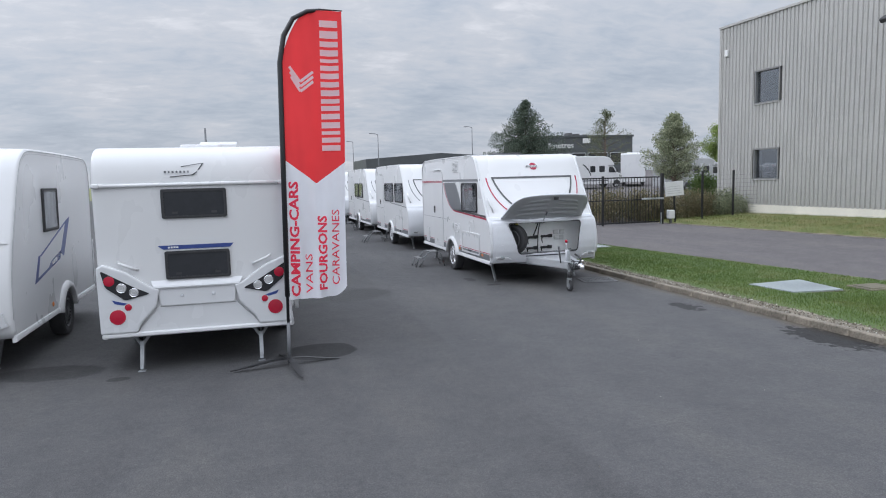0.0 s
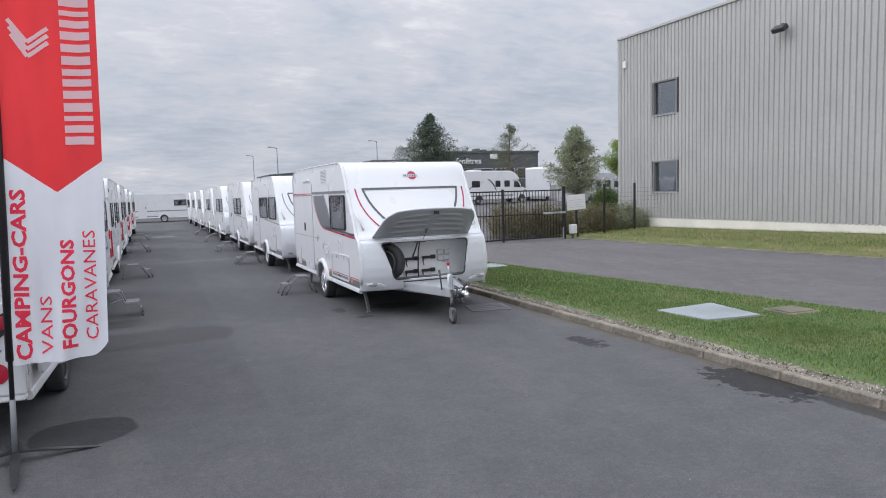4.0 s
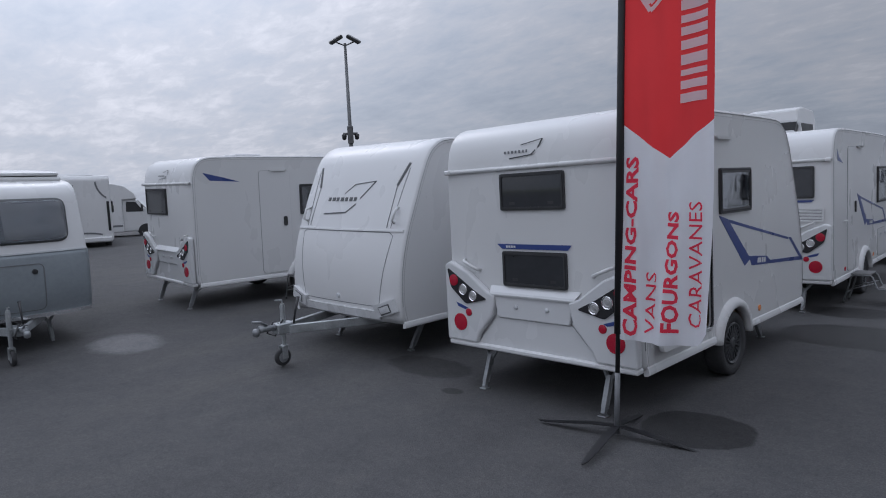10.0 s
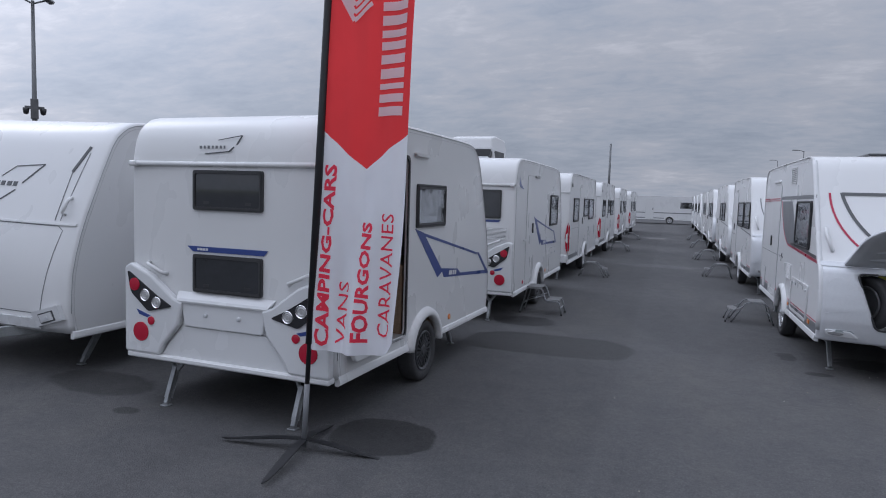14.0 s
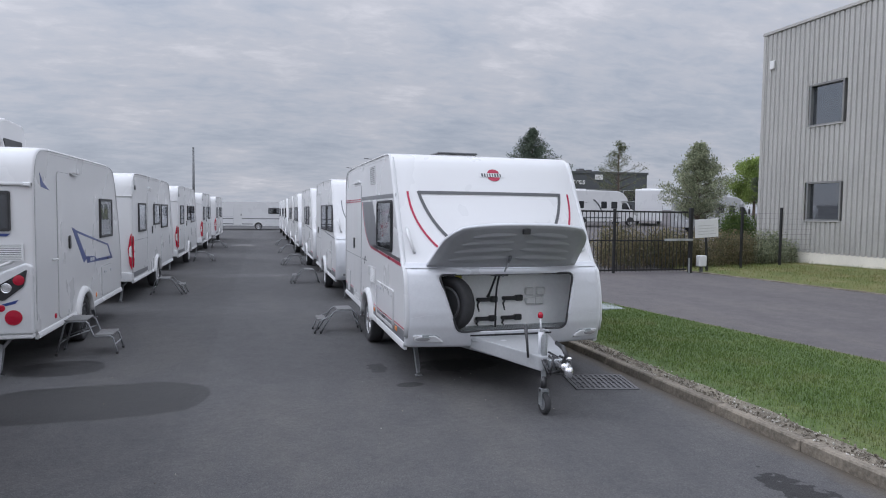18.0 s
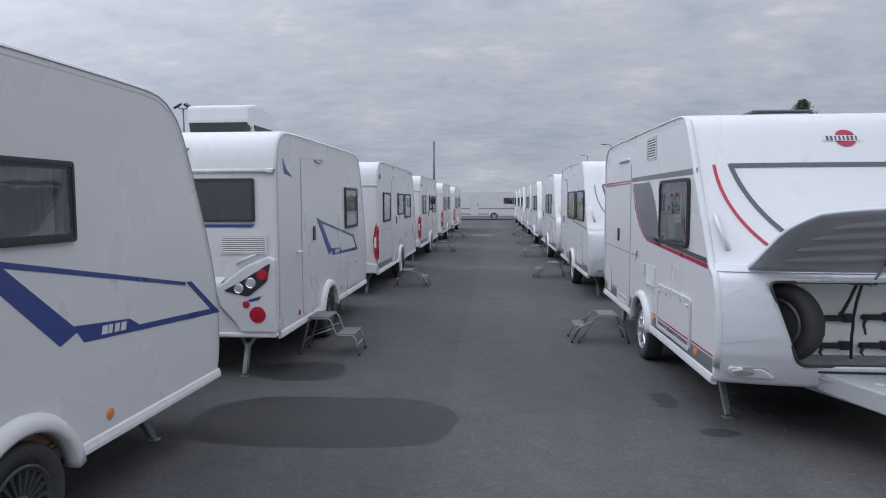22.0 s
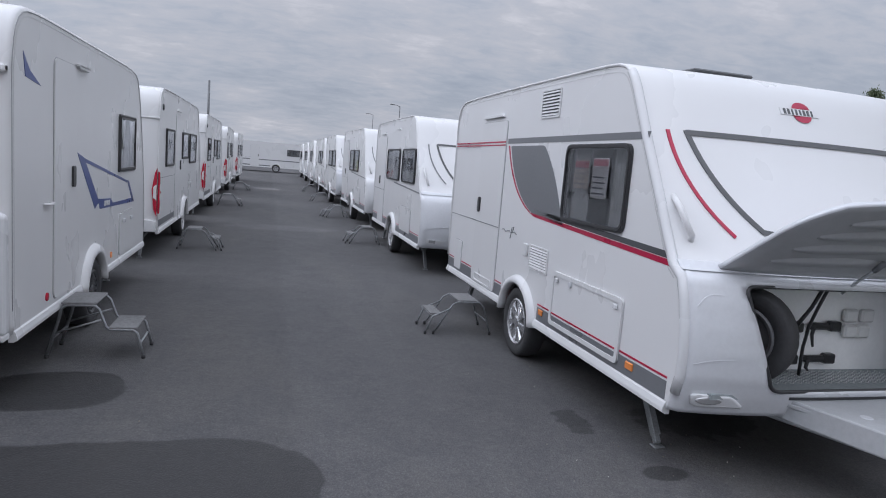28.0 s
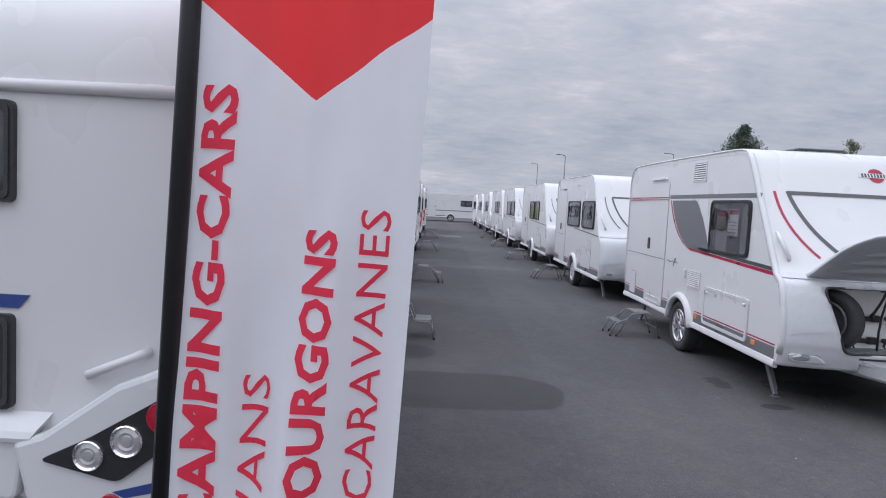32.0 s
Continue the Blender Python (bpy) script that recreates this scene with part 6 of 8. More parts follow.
box("mat", 0.2, 0.92, 0.5, 1.3, 0.521, 0.535, CUSHION, A, 0.004)
box("lever_handle", 0.66, 0.8, 1.315, 1.333, 1.13, 1.2, BLACK, A, 0.005)
box("service_flap", x, x + 0.012, 0.36, 0.74, 0.55, 0.9, WHITE, A, 0.004)
place(A, -3.63, -4.28, 0, -2.0)

# its neighbour further along the row, with a roof cooler
Dv, profD, LD = blue_line("white caravan with blue corner flash and a roof air conditioner", extra=0.70, steep=True, wheel_y=2.02, big_window=True, right=[(2.98, 3.80, 1.4, 2.01)], left=[(1.4, 2.2, 1.5, 2.05)], frame_pts=[(1.46, 1.61), (3.46, 1.295), (3.86, 1.03), (2.05, 1.09)])
film(Dv, "X", 1.038, 1, [(0.22, 2.255), (0.26, 2.10), (0.56, 2.065), (0.34, 2.15)], BLUE)
dd = outline(Dv, "X", 1.038, 1, 0.84, 1.4, 0.5, 2.3, 0.07)
door_handle(dd, 1.038, 1, 1.3, 1.42)
tube("door_stay", [(1.04, 0.62, 1.24), (1.07, 0.64, 1.24), (1.07, 0.74, 1.24), (1.04, 0.76, 1.24)], 0.012, WHITE, Dv)
hh = outline(Dv, "X", 1.038, 1, 3.08, 3.78, 0.5, 0.95, 0.03, name="hatch")
for y in (3.2, 3.6):
    box("latch", 1.05, 1.065, y, y + 0.1, 0.84, 0.88, SILVER, hh, 0.004)
lamp_round(Dv, "X", 1.038, 1, 0.7, 0.55, 0.03, RED, "side_reflector")
ac = plate("air_conditioner", [(1.4, 2.56), (2.2, 2.56), (2.25, 2.8), (2.12, 2.98), (1.5, 3.0), (1.22, 2.95), (1.22, 2.76), (1.4, 2.7)], "X", -0.46, 0.76, WHITE, Dv, "white roof air conditioner with dark grille", bev=0.03)
plate("grille", [(-0.43, 2.57), (0.24, 2.57), (0.28, 2.79), (-0.45, 2.79)], "Y", 1.24, 0.14, BLACK, ac)
plate("side_grille", [(1.45, 2.62), (2.05, 2.62), (2.05, 2.74), (1.4, 2.74)], "X", 0.295, 0.012, BLACK, ac)
drawbar(Dv, LD, LD + 1.1, 0.44)
place(Dv, -3.475, 0.985)
S1 = two_step("grey steel two-step stool on the asphalt by a caravan")
place(S1, -2.31, 2.13)

# the caravan with the sloping front beside the first one
Cv, profC, LC = blue_line("white caravan with sloping front and line emblem, hitch forward", wheel_y=1.7, right=[(1.39, 2.17, 1.5, 2.04)], left=[(1.98, 2.63, 1.52, 2.08)], left_pts=[(1.35, 1.66), (2.8, 1.25), (3.08, 0.92), (1.75, 1.13)])
blue_nose(Cv, profC, LC)
drawbar(Cv, LC, LC + 1.27, 0.45, jw=0.02)
Cv.matrix_basis = pose(-6.62, -0.2, 0.058, 0, -1.4, 180)

# further left, rear to the camera
Iv, profI, LI = blue_line("white caravan with blue corner flash on its plain side", extra=0.6, steep=True, wheel_y=2.1, big_window="left", right=[(2.0, 2.65, 1.5, 2.05)], left=[(1.4, 2.2, 1.5, 2.05)])
film(Iv, "X", 1.038, 1, [(0.2, 2.28), (0.32, 2.15), (0.85, 2.12), (0.55, 2.2)], BLUE)
di = outline(Iv, "X", 1.038, 1, 1.2, 1.8, 0.5, 2.3, 0.07)
door_handle(di, 1.038, 1, 1.68, 1.4)
drawbar(Iv, LI, LI + 1.1, 0.44)
Iv.matrix_basis = pose(-11.53, -4.05, 0.21, 0, 1.9, -3)  # the lot rises gently to this side
copy_thing(S1, pose(-10.15, -2.35, 0.165, 0, 1.9, -3))

# ---- caravan with the open front locker ----
B, profB, NB, LB = red_line("white caravan with red and grey stripes, front locker open", windows=[(3.31, 4.30, 1.385, 2.0)], open_locker=True, left=[(2.6, 3.5, 1.4, 2.0)])
HOLE = rounded([(-0.765, 1.205), (-0.63, 0.605), (0.615, 0.6), (0.8, 1.2)], 0.07, 5)
NB.panel("locker_surround", -1.142, 1.142, 0.43, 1.285, SILVER, 0.03, 60, 34, hole=HOLE)
NB.stroke([(-1.13, 1.29), (-0.6, 1.29), (0, 1.29), (0.6, 1.29), (1.13, 1.29)], 0.05, SILVER, 0.045, "locker_ledge")
tube("locker_seal", [NB.at(a, b, 0.032) for a, b in HOLE], 0.012, BLACK, B, 6, True)
# locker: a lined box behind the opening
yb = LB - 0.37
box("locker_back", -0.98, 0.98, yb - 0.02, yb, 0.52, 1.27, LOCKER, B)
box("locker_floor", -0.98, 0.98, yb, LB + 0.08, 0.54, 0.57, PLATE, B, label="chequer plate locker floor")
box("locker_roof", -0.98, 0.98, yb, LB - 0.15, 1.26, 1.28, LOCKER, B)
for s in (-1, 1):
    box("locker_side", s * 0.98 - 0.01, s * 0.98 + 0.01, yb, LB - 0.1, 0.52, 1.27, LOCKER, B)
bm = bmesh.new()
for i in range(46):
    for k in range(8):
        m = Matrix.Translation((-0.68 + i * 0.03, yb + 0.05 + k * 0.03 + 0.015 * (i % 2), 0.571)) @ Matrix.Rotation(radians(45 if (i + k) % 2 else -45), 4, "Z")
        add_box(bm, -0.011, 0.011, -0.003, 0.003, -0.001, 0.003, 0, m)
part("tread_pattern", bm, ALU, B)
# lid: hinged along its top, raised
def lid_half(s):
    return 0.875 - 0.115 * s


bm = bmesh.new()
PIV = Vector((0, LB - 0.13, 1.30))
n = 18
grid = []
for k in range(11):
    s = k / 10
    row = []
    for i in range(n + 1):
        u = -1 + 2 * i / n
        half = lid_half(s) - (0.11 * max(0, (s - 0.6) / 0.4) ** 2)
        reach = 0.75 * s
        bowy = 0.13 * (1 - abs(u) ** 2.6)
        ang = radians(28 + 8 * s)
        row.append(bm.verts.new((0.035 + u * half, PIV.y + bowy * (1 - 0.3 * s) + reach * math.cos(ang) + 0.03, PIV.z + reach * math.sin(ang) + 0.05 * math.sin(s * 2.6) - 0.04 * s * abs(u) ** 3)))
    grid.append(row)
for P, Q in zip(grid, grid[1:]):
    for i in range(n):
        bm.faces.new((P[i], P[i + 1], Q[i + 1], Q[i])).smooth = True
ext = bmesh.ops.extrude_face_region(bm, geom=list(bm.faces))
bmesh.ops.translate(bm, vec=(0, 0.012, -0.026), verts=[g for g in ext["geom"] if isinstance(g, bmesh.types.BMVert)])
bmesh.ops.recalc_face_normals(bm, faces=bm.faces)
for f in bm.faces:
    f.material_index = 1 if f.normal.z < -0.2 else 0
lid = part("locker_lid", bm, [SILVER, LIDGREY], B, "raised locker lid with ribbed grey inside")


def under_lid(u, s, drop=0.035):
    half = lid_half(s)
    ang = radians(28 + 8 * s)
    return Vector((0.035 + u * half, PIV.y + 0.13 * (1 - abs(u) ** 2.6) * (1 - 0.3 * s) + 0.75 * s * math.cos(ang) + 0.04, PIV.z + 0.75 * s * math.sin(ang) + 0.05 * math.sin(s * 2.6) - drop - 0.04 * s * abs(u) ** 3))


def lid_rib(pts, wide):
    """A stamped rib: a low trapezoid that follows the inside of the lid."""
    bm = bmesh.new()
    rows = []
    for k, (u, s) in enumerate(pts):
        f = math.sin(math.pi * min(1, max(0, (k + 0.15) / (len(pts) - 0.7)))) ** 0.4
        rows.append([bm.verts.new(under_lid(u, s + d * wide * f, 0.028 + e * f)) for d, e in ((-1, 0), (-0.55, 0.02), (0.55, 0.02), (1, 0))])
    for P, Q in zip(rows, rows[1:]):
        for i in range(3):
            bm.faces.new((P[i], Q[i], Q[i + 1], P[i + 1])).smooth = i == 1
    bmesh.ops.recalc_face_normals(bm, faces=bm.faces)
    part("rib", bm, LIDGREY, lid)


for s, a, b in ((0.24, 0.8, 0.02), (0.42, 0.78, 0.05), (0.6, 0.74, 0.08), (0.78, 0.66, 0.1)):
    for sg in (-1, 1):
        lid_rib([(sg * (b + (a - b) * k / 10), s - 0.05 * (k / 10) ** 2) for k in range(11)], 0.06)
box("latch", -0.04, 0.04, -0.02, 0.02, -0.05, 0.0, BLACK, lid, 0.006, m=Matrix.Translation(under_lid(0, 0.93)))
tube("gas_strut", [(0.055, LB - 0.02, 1.17), (0.064, LB + 0.09, 1.27), (0.072, LB + 0.2, 1.355)], [0.009, 0.01, 0.01], GALV, B)
tube("strut_socket", [(0.07, LB + 0.185, 1.345), (0.075, LB + 0.245, 1.4)], [0.017, 0.02], GREYFILM, B)
box("hinge_bracket", -0.04, 0.16, LB - 0.14, LB - 0.09, 1.165, 1.19, STEEL, B, 0.006)
tube("hose", [(0.1, LB - 0.12, 1.17), (0.13, LB - 0.15, 1.05), (0.15, LB - 0.2, 0.95), (0.155, LB - 0.22, 0.92)], [0.012, 0.012, 0.014, 0.02], BLACK, B, 6)
# locker contents that are fixed to it: spare wheel, cable, straps, tray
spare = wheel(B, 0, 0, 1, 0.30, "steel", 0.16, "spare_wheel")
spare.matrix_basis = pose(0.685, yb + 0.27, 0.57, 0, 0, 33)
tube("support_rod", [(0.05, yb + 0.12, 0.57), (0.05, yb + 0.12, 0.76), (0.05, yb + 0.13, 0.82), (0.06, yb + 0.15, 0.9), (0.07, yb + 0.2, 1.02), (0.065, LB - 0.11, 1.18)], 0.011, BLACK, B, 6)
for a, z in ((0.25, 0.85), (-0.06, 0.86), (0.26, 0.63), (-0.05, 0.635)):
    box("strap", a - 0.25, a, yb + 0.01, yb + 0.055, z, z + 0.045, BLACK, B, 0.012)
    box("strap_buckle", a - 0.25, a - 0.16, yb + 0.008, yb + 0.065, z - 0.008, z + 0.06, BLACK, B, 0.01)
    tube("strap_tail", [(a - 0.03, yb + 0.05, z + 0.02), (a + 0.0, yb + 0.07, z - 0.03), (a - 0.02, yb + 0.07, z - (0.11 if z > 0.7 else 0.05))], [0.014, 0.012, 0.008], RUBBER, B, 5)
for a, z in ((-0.4, 0.96), (-0.54, 0.96), (-0.41, 0.85), (-0.52, 0.85)):
    box("regulator", a - 0.055, a + 0.055, yb + 0.005, yb + 0.05, z - 0.045, z + 0.045, SIGNWHITE, B, 0.012)
film(B, "Y", yb, 1, rect(0.42, 0.5, 1.06, 1.19), simple("yellow_label", (0.55, 0.5, 0.05), 0.5), "label")
# lower front: sill, marker lights
NB.stroke([(-0.47, 0.556), (0, 0.556), (0.47, 0.556)], 0.018, BLACK, 0.034, "cover_joint")
for s in (-1, 1):
    ring = rounded([(s * 0.74, 0.485), (s * 1.06, 0.485), (s * 1.08, 0.565), (s * 0.84, 0.56)], 0.03, 5)
    NB.panel("marker_surround", min(s * 0.72, s * 1.1), max(s * 0.72, s * 1.1), 0.47, 0.58, NOSE, 0.048, 26, 10, keep=ring)
    oval = [(s * 0.975 + 0.075 * math.cos(t), 0.527 + 0.024 * math.sin(t)) for t in [k * math.tau / 20 for k in range(20)]]
    NB.panel("marker_light", s * 0.975 - 0.09, s * 0.975 + 0.09, 0.495, 0.56, WHITELENS, 0.056, 16, 8, keep=oval)
    NB.stroke(arc((s * 0.86, 0.78), (s * 1.1, 0.74), 0.01, 6), 0.006, SILVER, 0.033, "crease")
    NB.stroke(arc((s * 0.93, 1.14), (s * 1.08, 1.07), 0.03, 6), 0.006, SILVER, 0.033, "crease")
drawbar(B, LB + 0.15, LB + 1.55, 0.48, cover=COVERGREY, jw=0.075, lever=0.2)
lathe("breakaway_knob", [(0, -0.03), (0.022, -0.02), (0.026, 0.01), (0.016, 0.03), (0, 0.032)], (0.07, LB + 1.02, 0.9), RED, B, "Z", 12, smooth=True)
tube("knob_stem", [(0.075, LB + 1.05, 0.45), (0.075, LB + 1.05, 0.75)], 0.028, SILVER, B)
tube("knob_spindle", [(0.075, LB + 1.05, 0.75), (0.07, LB + 1.02, 0.89)], 0.01, SILVER, B)
# loose leads and plug wound round the coupling
for k, (dx, rr) in enumerate(((0.06, 0.012), (-0.05, 0.010), (0.02, 0.014))):
    tube("lead", [(dx, LB + 1.15, 0.5), (dx + 0.07, LB + 1.22, 0.52 - 0.03 * k), (dx + 0.05, LB + 1.29, 0.42), (dx - 0.07, LB + 1.31, 0.41 + 0.02 * k), (dx - 0.09, LB + 1.25, 0.5), (dx, LB + 1.19, 0.55)], rr, BLACK, B, 6)
tube("coupling_handle", [(0.0, LB + 1.37, 0.52), (0.0, LB + 1.45, 0.6), (0.0, LB + 1.37, 0.66), (0.0, LB + 1.23, 0.68)], [0.02, 0.024, 0.022, 0.018], BLACK, B, 8)
tube("plug", [(0.1, LB + 1.21, 0.36), (0.11, LB + 1.21, 0.26)], [0.026, 0.03], BLACK, B, 10)
# notices behind the side window
wx = 1.118
for y0, y1, z0, z1 in ((3.42, 3.66, 1.66, 1.88), (3.72, 3.96, 1.6, 1.9)):
    pn = plate("notice", rect(y0, y1, z0, z1), "X", wx, 0.002, PHOTO if y0 < 3.6 else PAPER, B, "printed notice behind the window")
    film(pn, "X", wx + 0.002, 1, rect(y0 + 0.01, y1 - 0.01, z1 - 0.06, z1 - 0.01), REDFILM)
    for k in range(4):
        film(pn, "X", wx + 0.002, 1, rect(y0 + 0.02, y1 - 0.04 - 0.02 * (k % 2), z0 + 0.03 + k * 0.04, z0 + 0.042 + k * 0.04), GREYFILM)
place(B, 2.585, 4.6, 0, 180)
hatch_ = thing("roof_hatch", "dark tilted roof hatch on the caravan", "roof hatch")
box("frame", -0.24, 0.24, -0.28, 0.28, -0.01, 0.034, WHITE, hatch_, 0.008)
box("dome", -0.26, 0.26, -0.3, 0.3, 0.035, 0.06, DARKFILM, hatch_, 0.01)
place(hatch_, 2.33, 0.95, 2.548)
S2 = arch_step("light aluminium folding step on the asphalt by a caravan")
place(S2, 1.2, 2.98)

# ---- right-hand row beyond it ----
B2, p2, N2, L2 = red_line("white caravan with two side windows and silver nose", 4.9, 2.4, windows=[(1.6, 2.9, 1.4, 2.0), (3.15, 4.25, 1.4, 2.0)], near=False, door=(0.7, 1.35), left=[(2.6, 3.5, 1.4, 2.0)])
N2.panel("locker_lid", -1.142, 1.142, 0.43, 1.29, SILVER, 0.035, 30, 14)
N2.stroke([(-1.13, 1.295), (0, 1.295), (1.13, 1.295)], 0.04, SILVER, 0.05, "locker_ledge")
for s in (-1, 1):
    N2.stroke([(s * 0.8, 0.53), (s * 1.04, 0.55)], 0.07, NOSE, 0.05, "marker_surround")
    N2.stroke([(s * 0.9, 0.54), (s * 1.0, 0.545)], 0.045, WHITELENS, 0.056, "marker_light")
    N2.stroke(arc((s * 0.5, 0.78), (s * 1.1, 0.72), 0.03, 8), 0.012, SILVER, 0.042, "crease")
drawbar(B2, L2, L2 + 1.1, 0.45, cover=NOSE)
place(B2, 2.6, 11.25, 0, 180)
B3, p3, N3, L3 = red_line("white caravan with paired windows, door hatch and slim stripes", 5.6, 2.7, windows=[(2.0, 2.9, 1.4, 2.0), (3.05, 3.95, 1.4, 2.0)], near=False, door=(0.9, 1.55), left=[(2.6, 3.5, 1.4, 2.0)])
N3.panel("locker_lid", -1.142, 1.142, 0.43, 1.29, NOSE, 0.035, 30, 14)
drawbar(B3, L3, L3 + 1.1, 0.45, cover=NOSE)
place(B3, 2.6, 18.1, 0, 180)
for y, rz in ((24.6, 180), (31.1, 180.5), (37.6, 179.6), (44.2, 180.3), (50.5, 180)):
    copy_thing(B3 if int(y) % 2 else B2, pose(2.6 + 0.05 * math.sin(y), y, 0, 0, 0, rz))
for x, y, rz in ((1.15, 9.95, 0), (1.1, 15.6, 8), (1.15, 22.0, -5), (1.15, 28.4, 0)):
    copy_thing(S2, pose(x, y, 0, 0, 0, rz))

# ---- left-hand row beyond: upright caravans with tall red corner lamps ----
def upright(label, L=6.0, wheel_y=3.1, windows=(), door=(1.75, 2.4), group="caravans"):
    root = thing("caravan", label, "caravan", group)
    p = [(0.05, 0.42), (0.0, 0.6), (0.0, 1.2), (0.0, 1.8), (0.0, 2.15), (0.05, 2.4), (0.22, 2.54), (0.6, 2.575), (2.0, 2.585), (L - 1.3, 2.58), (L - 0.9, 2.56), (L - 0.7, 2.44), (L - 0.5, 2.1), (L - 0.2, 1.55), (L - 0.03, 1.1), (L, 0.7), (L - 0.06, 0.43)]
    prof = smooth_path(p, 2)
    h = 1.15
    x = h - 0.012
    shell(root, prof, 2.28, 0.1)
    for s, wins in ((1, windows), (-1, [(1.0, 1.9, 1.4, 2.0), (3.6, 4.6, 1.4, 2.0)])):
        side_wall(root, prof, s * x, s, [wheel_y], [rect(q[0] + 0.015, q[1] - 0.015, q[2] + 0.015, q[3] - 0.015, 0.04) for q in wins], arch=0.39)
        edge_rail(root, prof, s * (h - 0.012), WHITE, 0.01)
        skirt(root, 0.05, L - 0.1, s * x, s, [wheel_y], 0.42)
        wheel_arch(root, wheel_y, s * x, s, 0.36, 0.44)
        wheel(root, s * (h - 0.005), wheel_y, s, 0.33, "white")
        for q in wins:
            pane_window(root, "X", s * x, s, rect(*q), frame=0.045)
        steady(root, s * 0.87, 0.5, -0.3)
        steady(root, s * 0.87, L - 0.8, 0.3)
        film(root, "X", s * x, s, [(0.08, 0.50), (wheel_y - 0.5, 0.50), (wheel_y - 0.5, 0.58), (0.08, 0.6)], GREYFILM)
        # tall lamp that wraps the rear corner
        sh = [(0.0, 0.70), (0.02, 0.73), (0.05, 0.84), (0.06, 1.04), (0.045, 1.2), (0.02, 1.3), (0.0, 1.33)]
        lamp = plate("tail_lamp", [(a - 0.02, z) for a, z in sh], "X", s * (x + 0.001), 0.03 * s, RED, root, bev=0.008)
        plate("tail_lamp_rear", [(s * (h - 0.02), 0.66), (s * (h - 0.02), 1.38), (s * (h - 0.05), 1.3), (s * (h - 0.09), 1.05), (s * (h - 0.06), 0.76)], "Y", -0.012, -0.03, RED, root)
        plate("indicator", rounded([(-0.015, 0.9), (0.03, 0.9), (0.036, 1.02), (0.028, 1.14), (-0.015, 1.14)], 0.01), "X", s * (x + 0.03), 0.006 * s, SIGNWHITE, lamp)
        lamp_round(lamp, "X", s * (x + 0.034), s, 0.012, 1.02, 0.016, RED, "reflector")
        plate("rear_indicator", [(s * (h - 0.022), 0.9), (s * (h - 0.022), 1.14), (s * (h - 0.065), 1.1), (s * (h - 0.07), 0.94)], "Y", -0.043, -0.006, SIGNWHITE, lamp)
        lamp_round(root, "Y", -0.03, -1, s * 0.95, 0.52, 0.05, RED)
    box("floor_pan", -h + 0.06, h - 0.06, 0.06, L - 0.12, 0.43, 0.50, STEEL, root)
    tube("ridge", [(-h + 0.01, -0.012, 2.1), (h - 0.01, -0.012, 2.1)], 0.018, WHITE, root, 6)
    plate("bumper", rounded([(-h + 0.02, 0.43), (h - 0.02, 0.43), (h - 0.02, 0.6), (0.5, 0.66), (-0.5, 0.66), (-h + 0.02, 0.6)], 0.02), "Y", 0.0, -0.07, NOSE, root, bev=0.015)
    pane_window(root, "Y", -0.018, -1, rect(-0.72, 0.72, 1.35, 2.0), mat=DARKTINT)
    d = outline(root, "X", x, 1, door[0], door[1], 0.47, 2.26, 0.05)
    door_handle(d, x, 1, door[1] - 0.08, 1.38)
    plate("door_hood", rounded([(door[0] + 0.1, 2.31), (door[1] - 0.1, 2.31), (door[1] - 0.14, 2.345), (door[0] + 0.14, 2.345)], 0.01), "X", x, 0.03, WHITE, root)
    film(root, "X", x, 1, [(0.1, 1.22), (door[0] - 0.02, 1.22), (door[0] - 0.02, 1.227), (0.1, 1.227)], GREYFILM)
    outline(root, "X", x, 1, wheel_y + 0.7, wheel_y + 1.5, 0.5, 1.0, 0.03, name="hatch")
    lathe("side_vent", [(0.05, 0), (0.05, 0.012), (0.03, 0.02), (0, 0.02)], (x, 0.32, 2.28), DARKFILM, root, "X", 14)
    drawbar(root, L, L + 1.0, 0.45)
    return root


Ev = upright("white caravan with tall red corner lamps and three side windows", windows=[(0.65, 1.5, 1.38, 1.98), (2.6, 3.5, 1.48, 1.98), (3.75, 4.85, 1.38, 1.98)])
place(Ev, -3.6, 6.75)
copy_thing(S2, pose(-2.07, 8.2, 0, 0, 0, 180))
for y, rz in ((13.9, 0), (22.3, 0.5), (30.8, -0.4)):
    copy_thing(Ev, pose(-3.6, y, 0, 0, 0, rz))
for y in (17.6, 26.2):
    copy_thing(S2, pose(-2.1, y, 0, 0, 0, 180))

# caravan parked across the end of the lane
Fv = upright("white caravan with a dark lower stripe parked across the lane's end", 6.8, 3.6, [(4.5, 5.6, 1.5, 2.05)], (1.4, 2.15))
film(Fv, "X", 1.138, 1, [(0.2, 1.0), (6.3, 1.0), (6.3, 1.08), (0.2, 1.08)], GREYFILM)
place(Fv, -3.9, 56.7, 0.0, -90)

# ---- feather flag ----
def cloth_material(name, color):
    """Thin knitted polyester that lets daylight through."""
    T = material(name)
    at = T.n("TexCoord").outputs["Object"]
    n1 = T.n("TexNoise", Vector=at, Scale=3.0, Detail=3.0)
    weave = T.n("TexNoise", Vector=at, Scale=420.0, Detail=1.0)
    col = T.ramp(n1.outputs[0], [(0.3, tuple(c * 0.94 for c in color)), (0.7, color)]).outputs[0]
    b = T.n("Bump", Strength=0.1, Distance=0.002, Height=weave.outputs[0])
    p = T.n("BsdfPrincipled", Base_Color=col, Roughness=0.75, Normal=b)
    finish(T, T.n("MixShader", i0=0.45, i1=p, i2=T.n("BsdfTranslucent", Color=col, Normal=b)))
    return MATS[name]


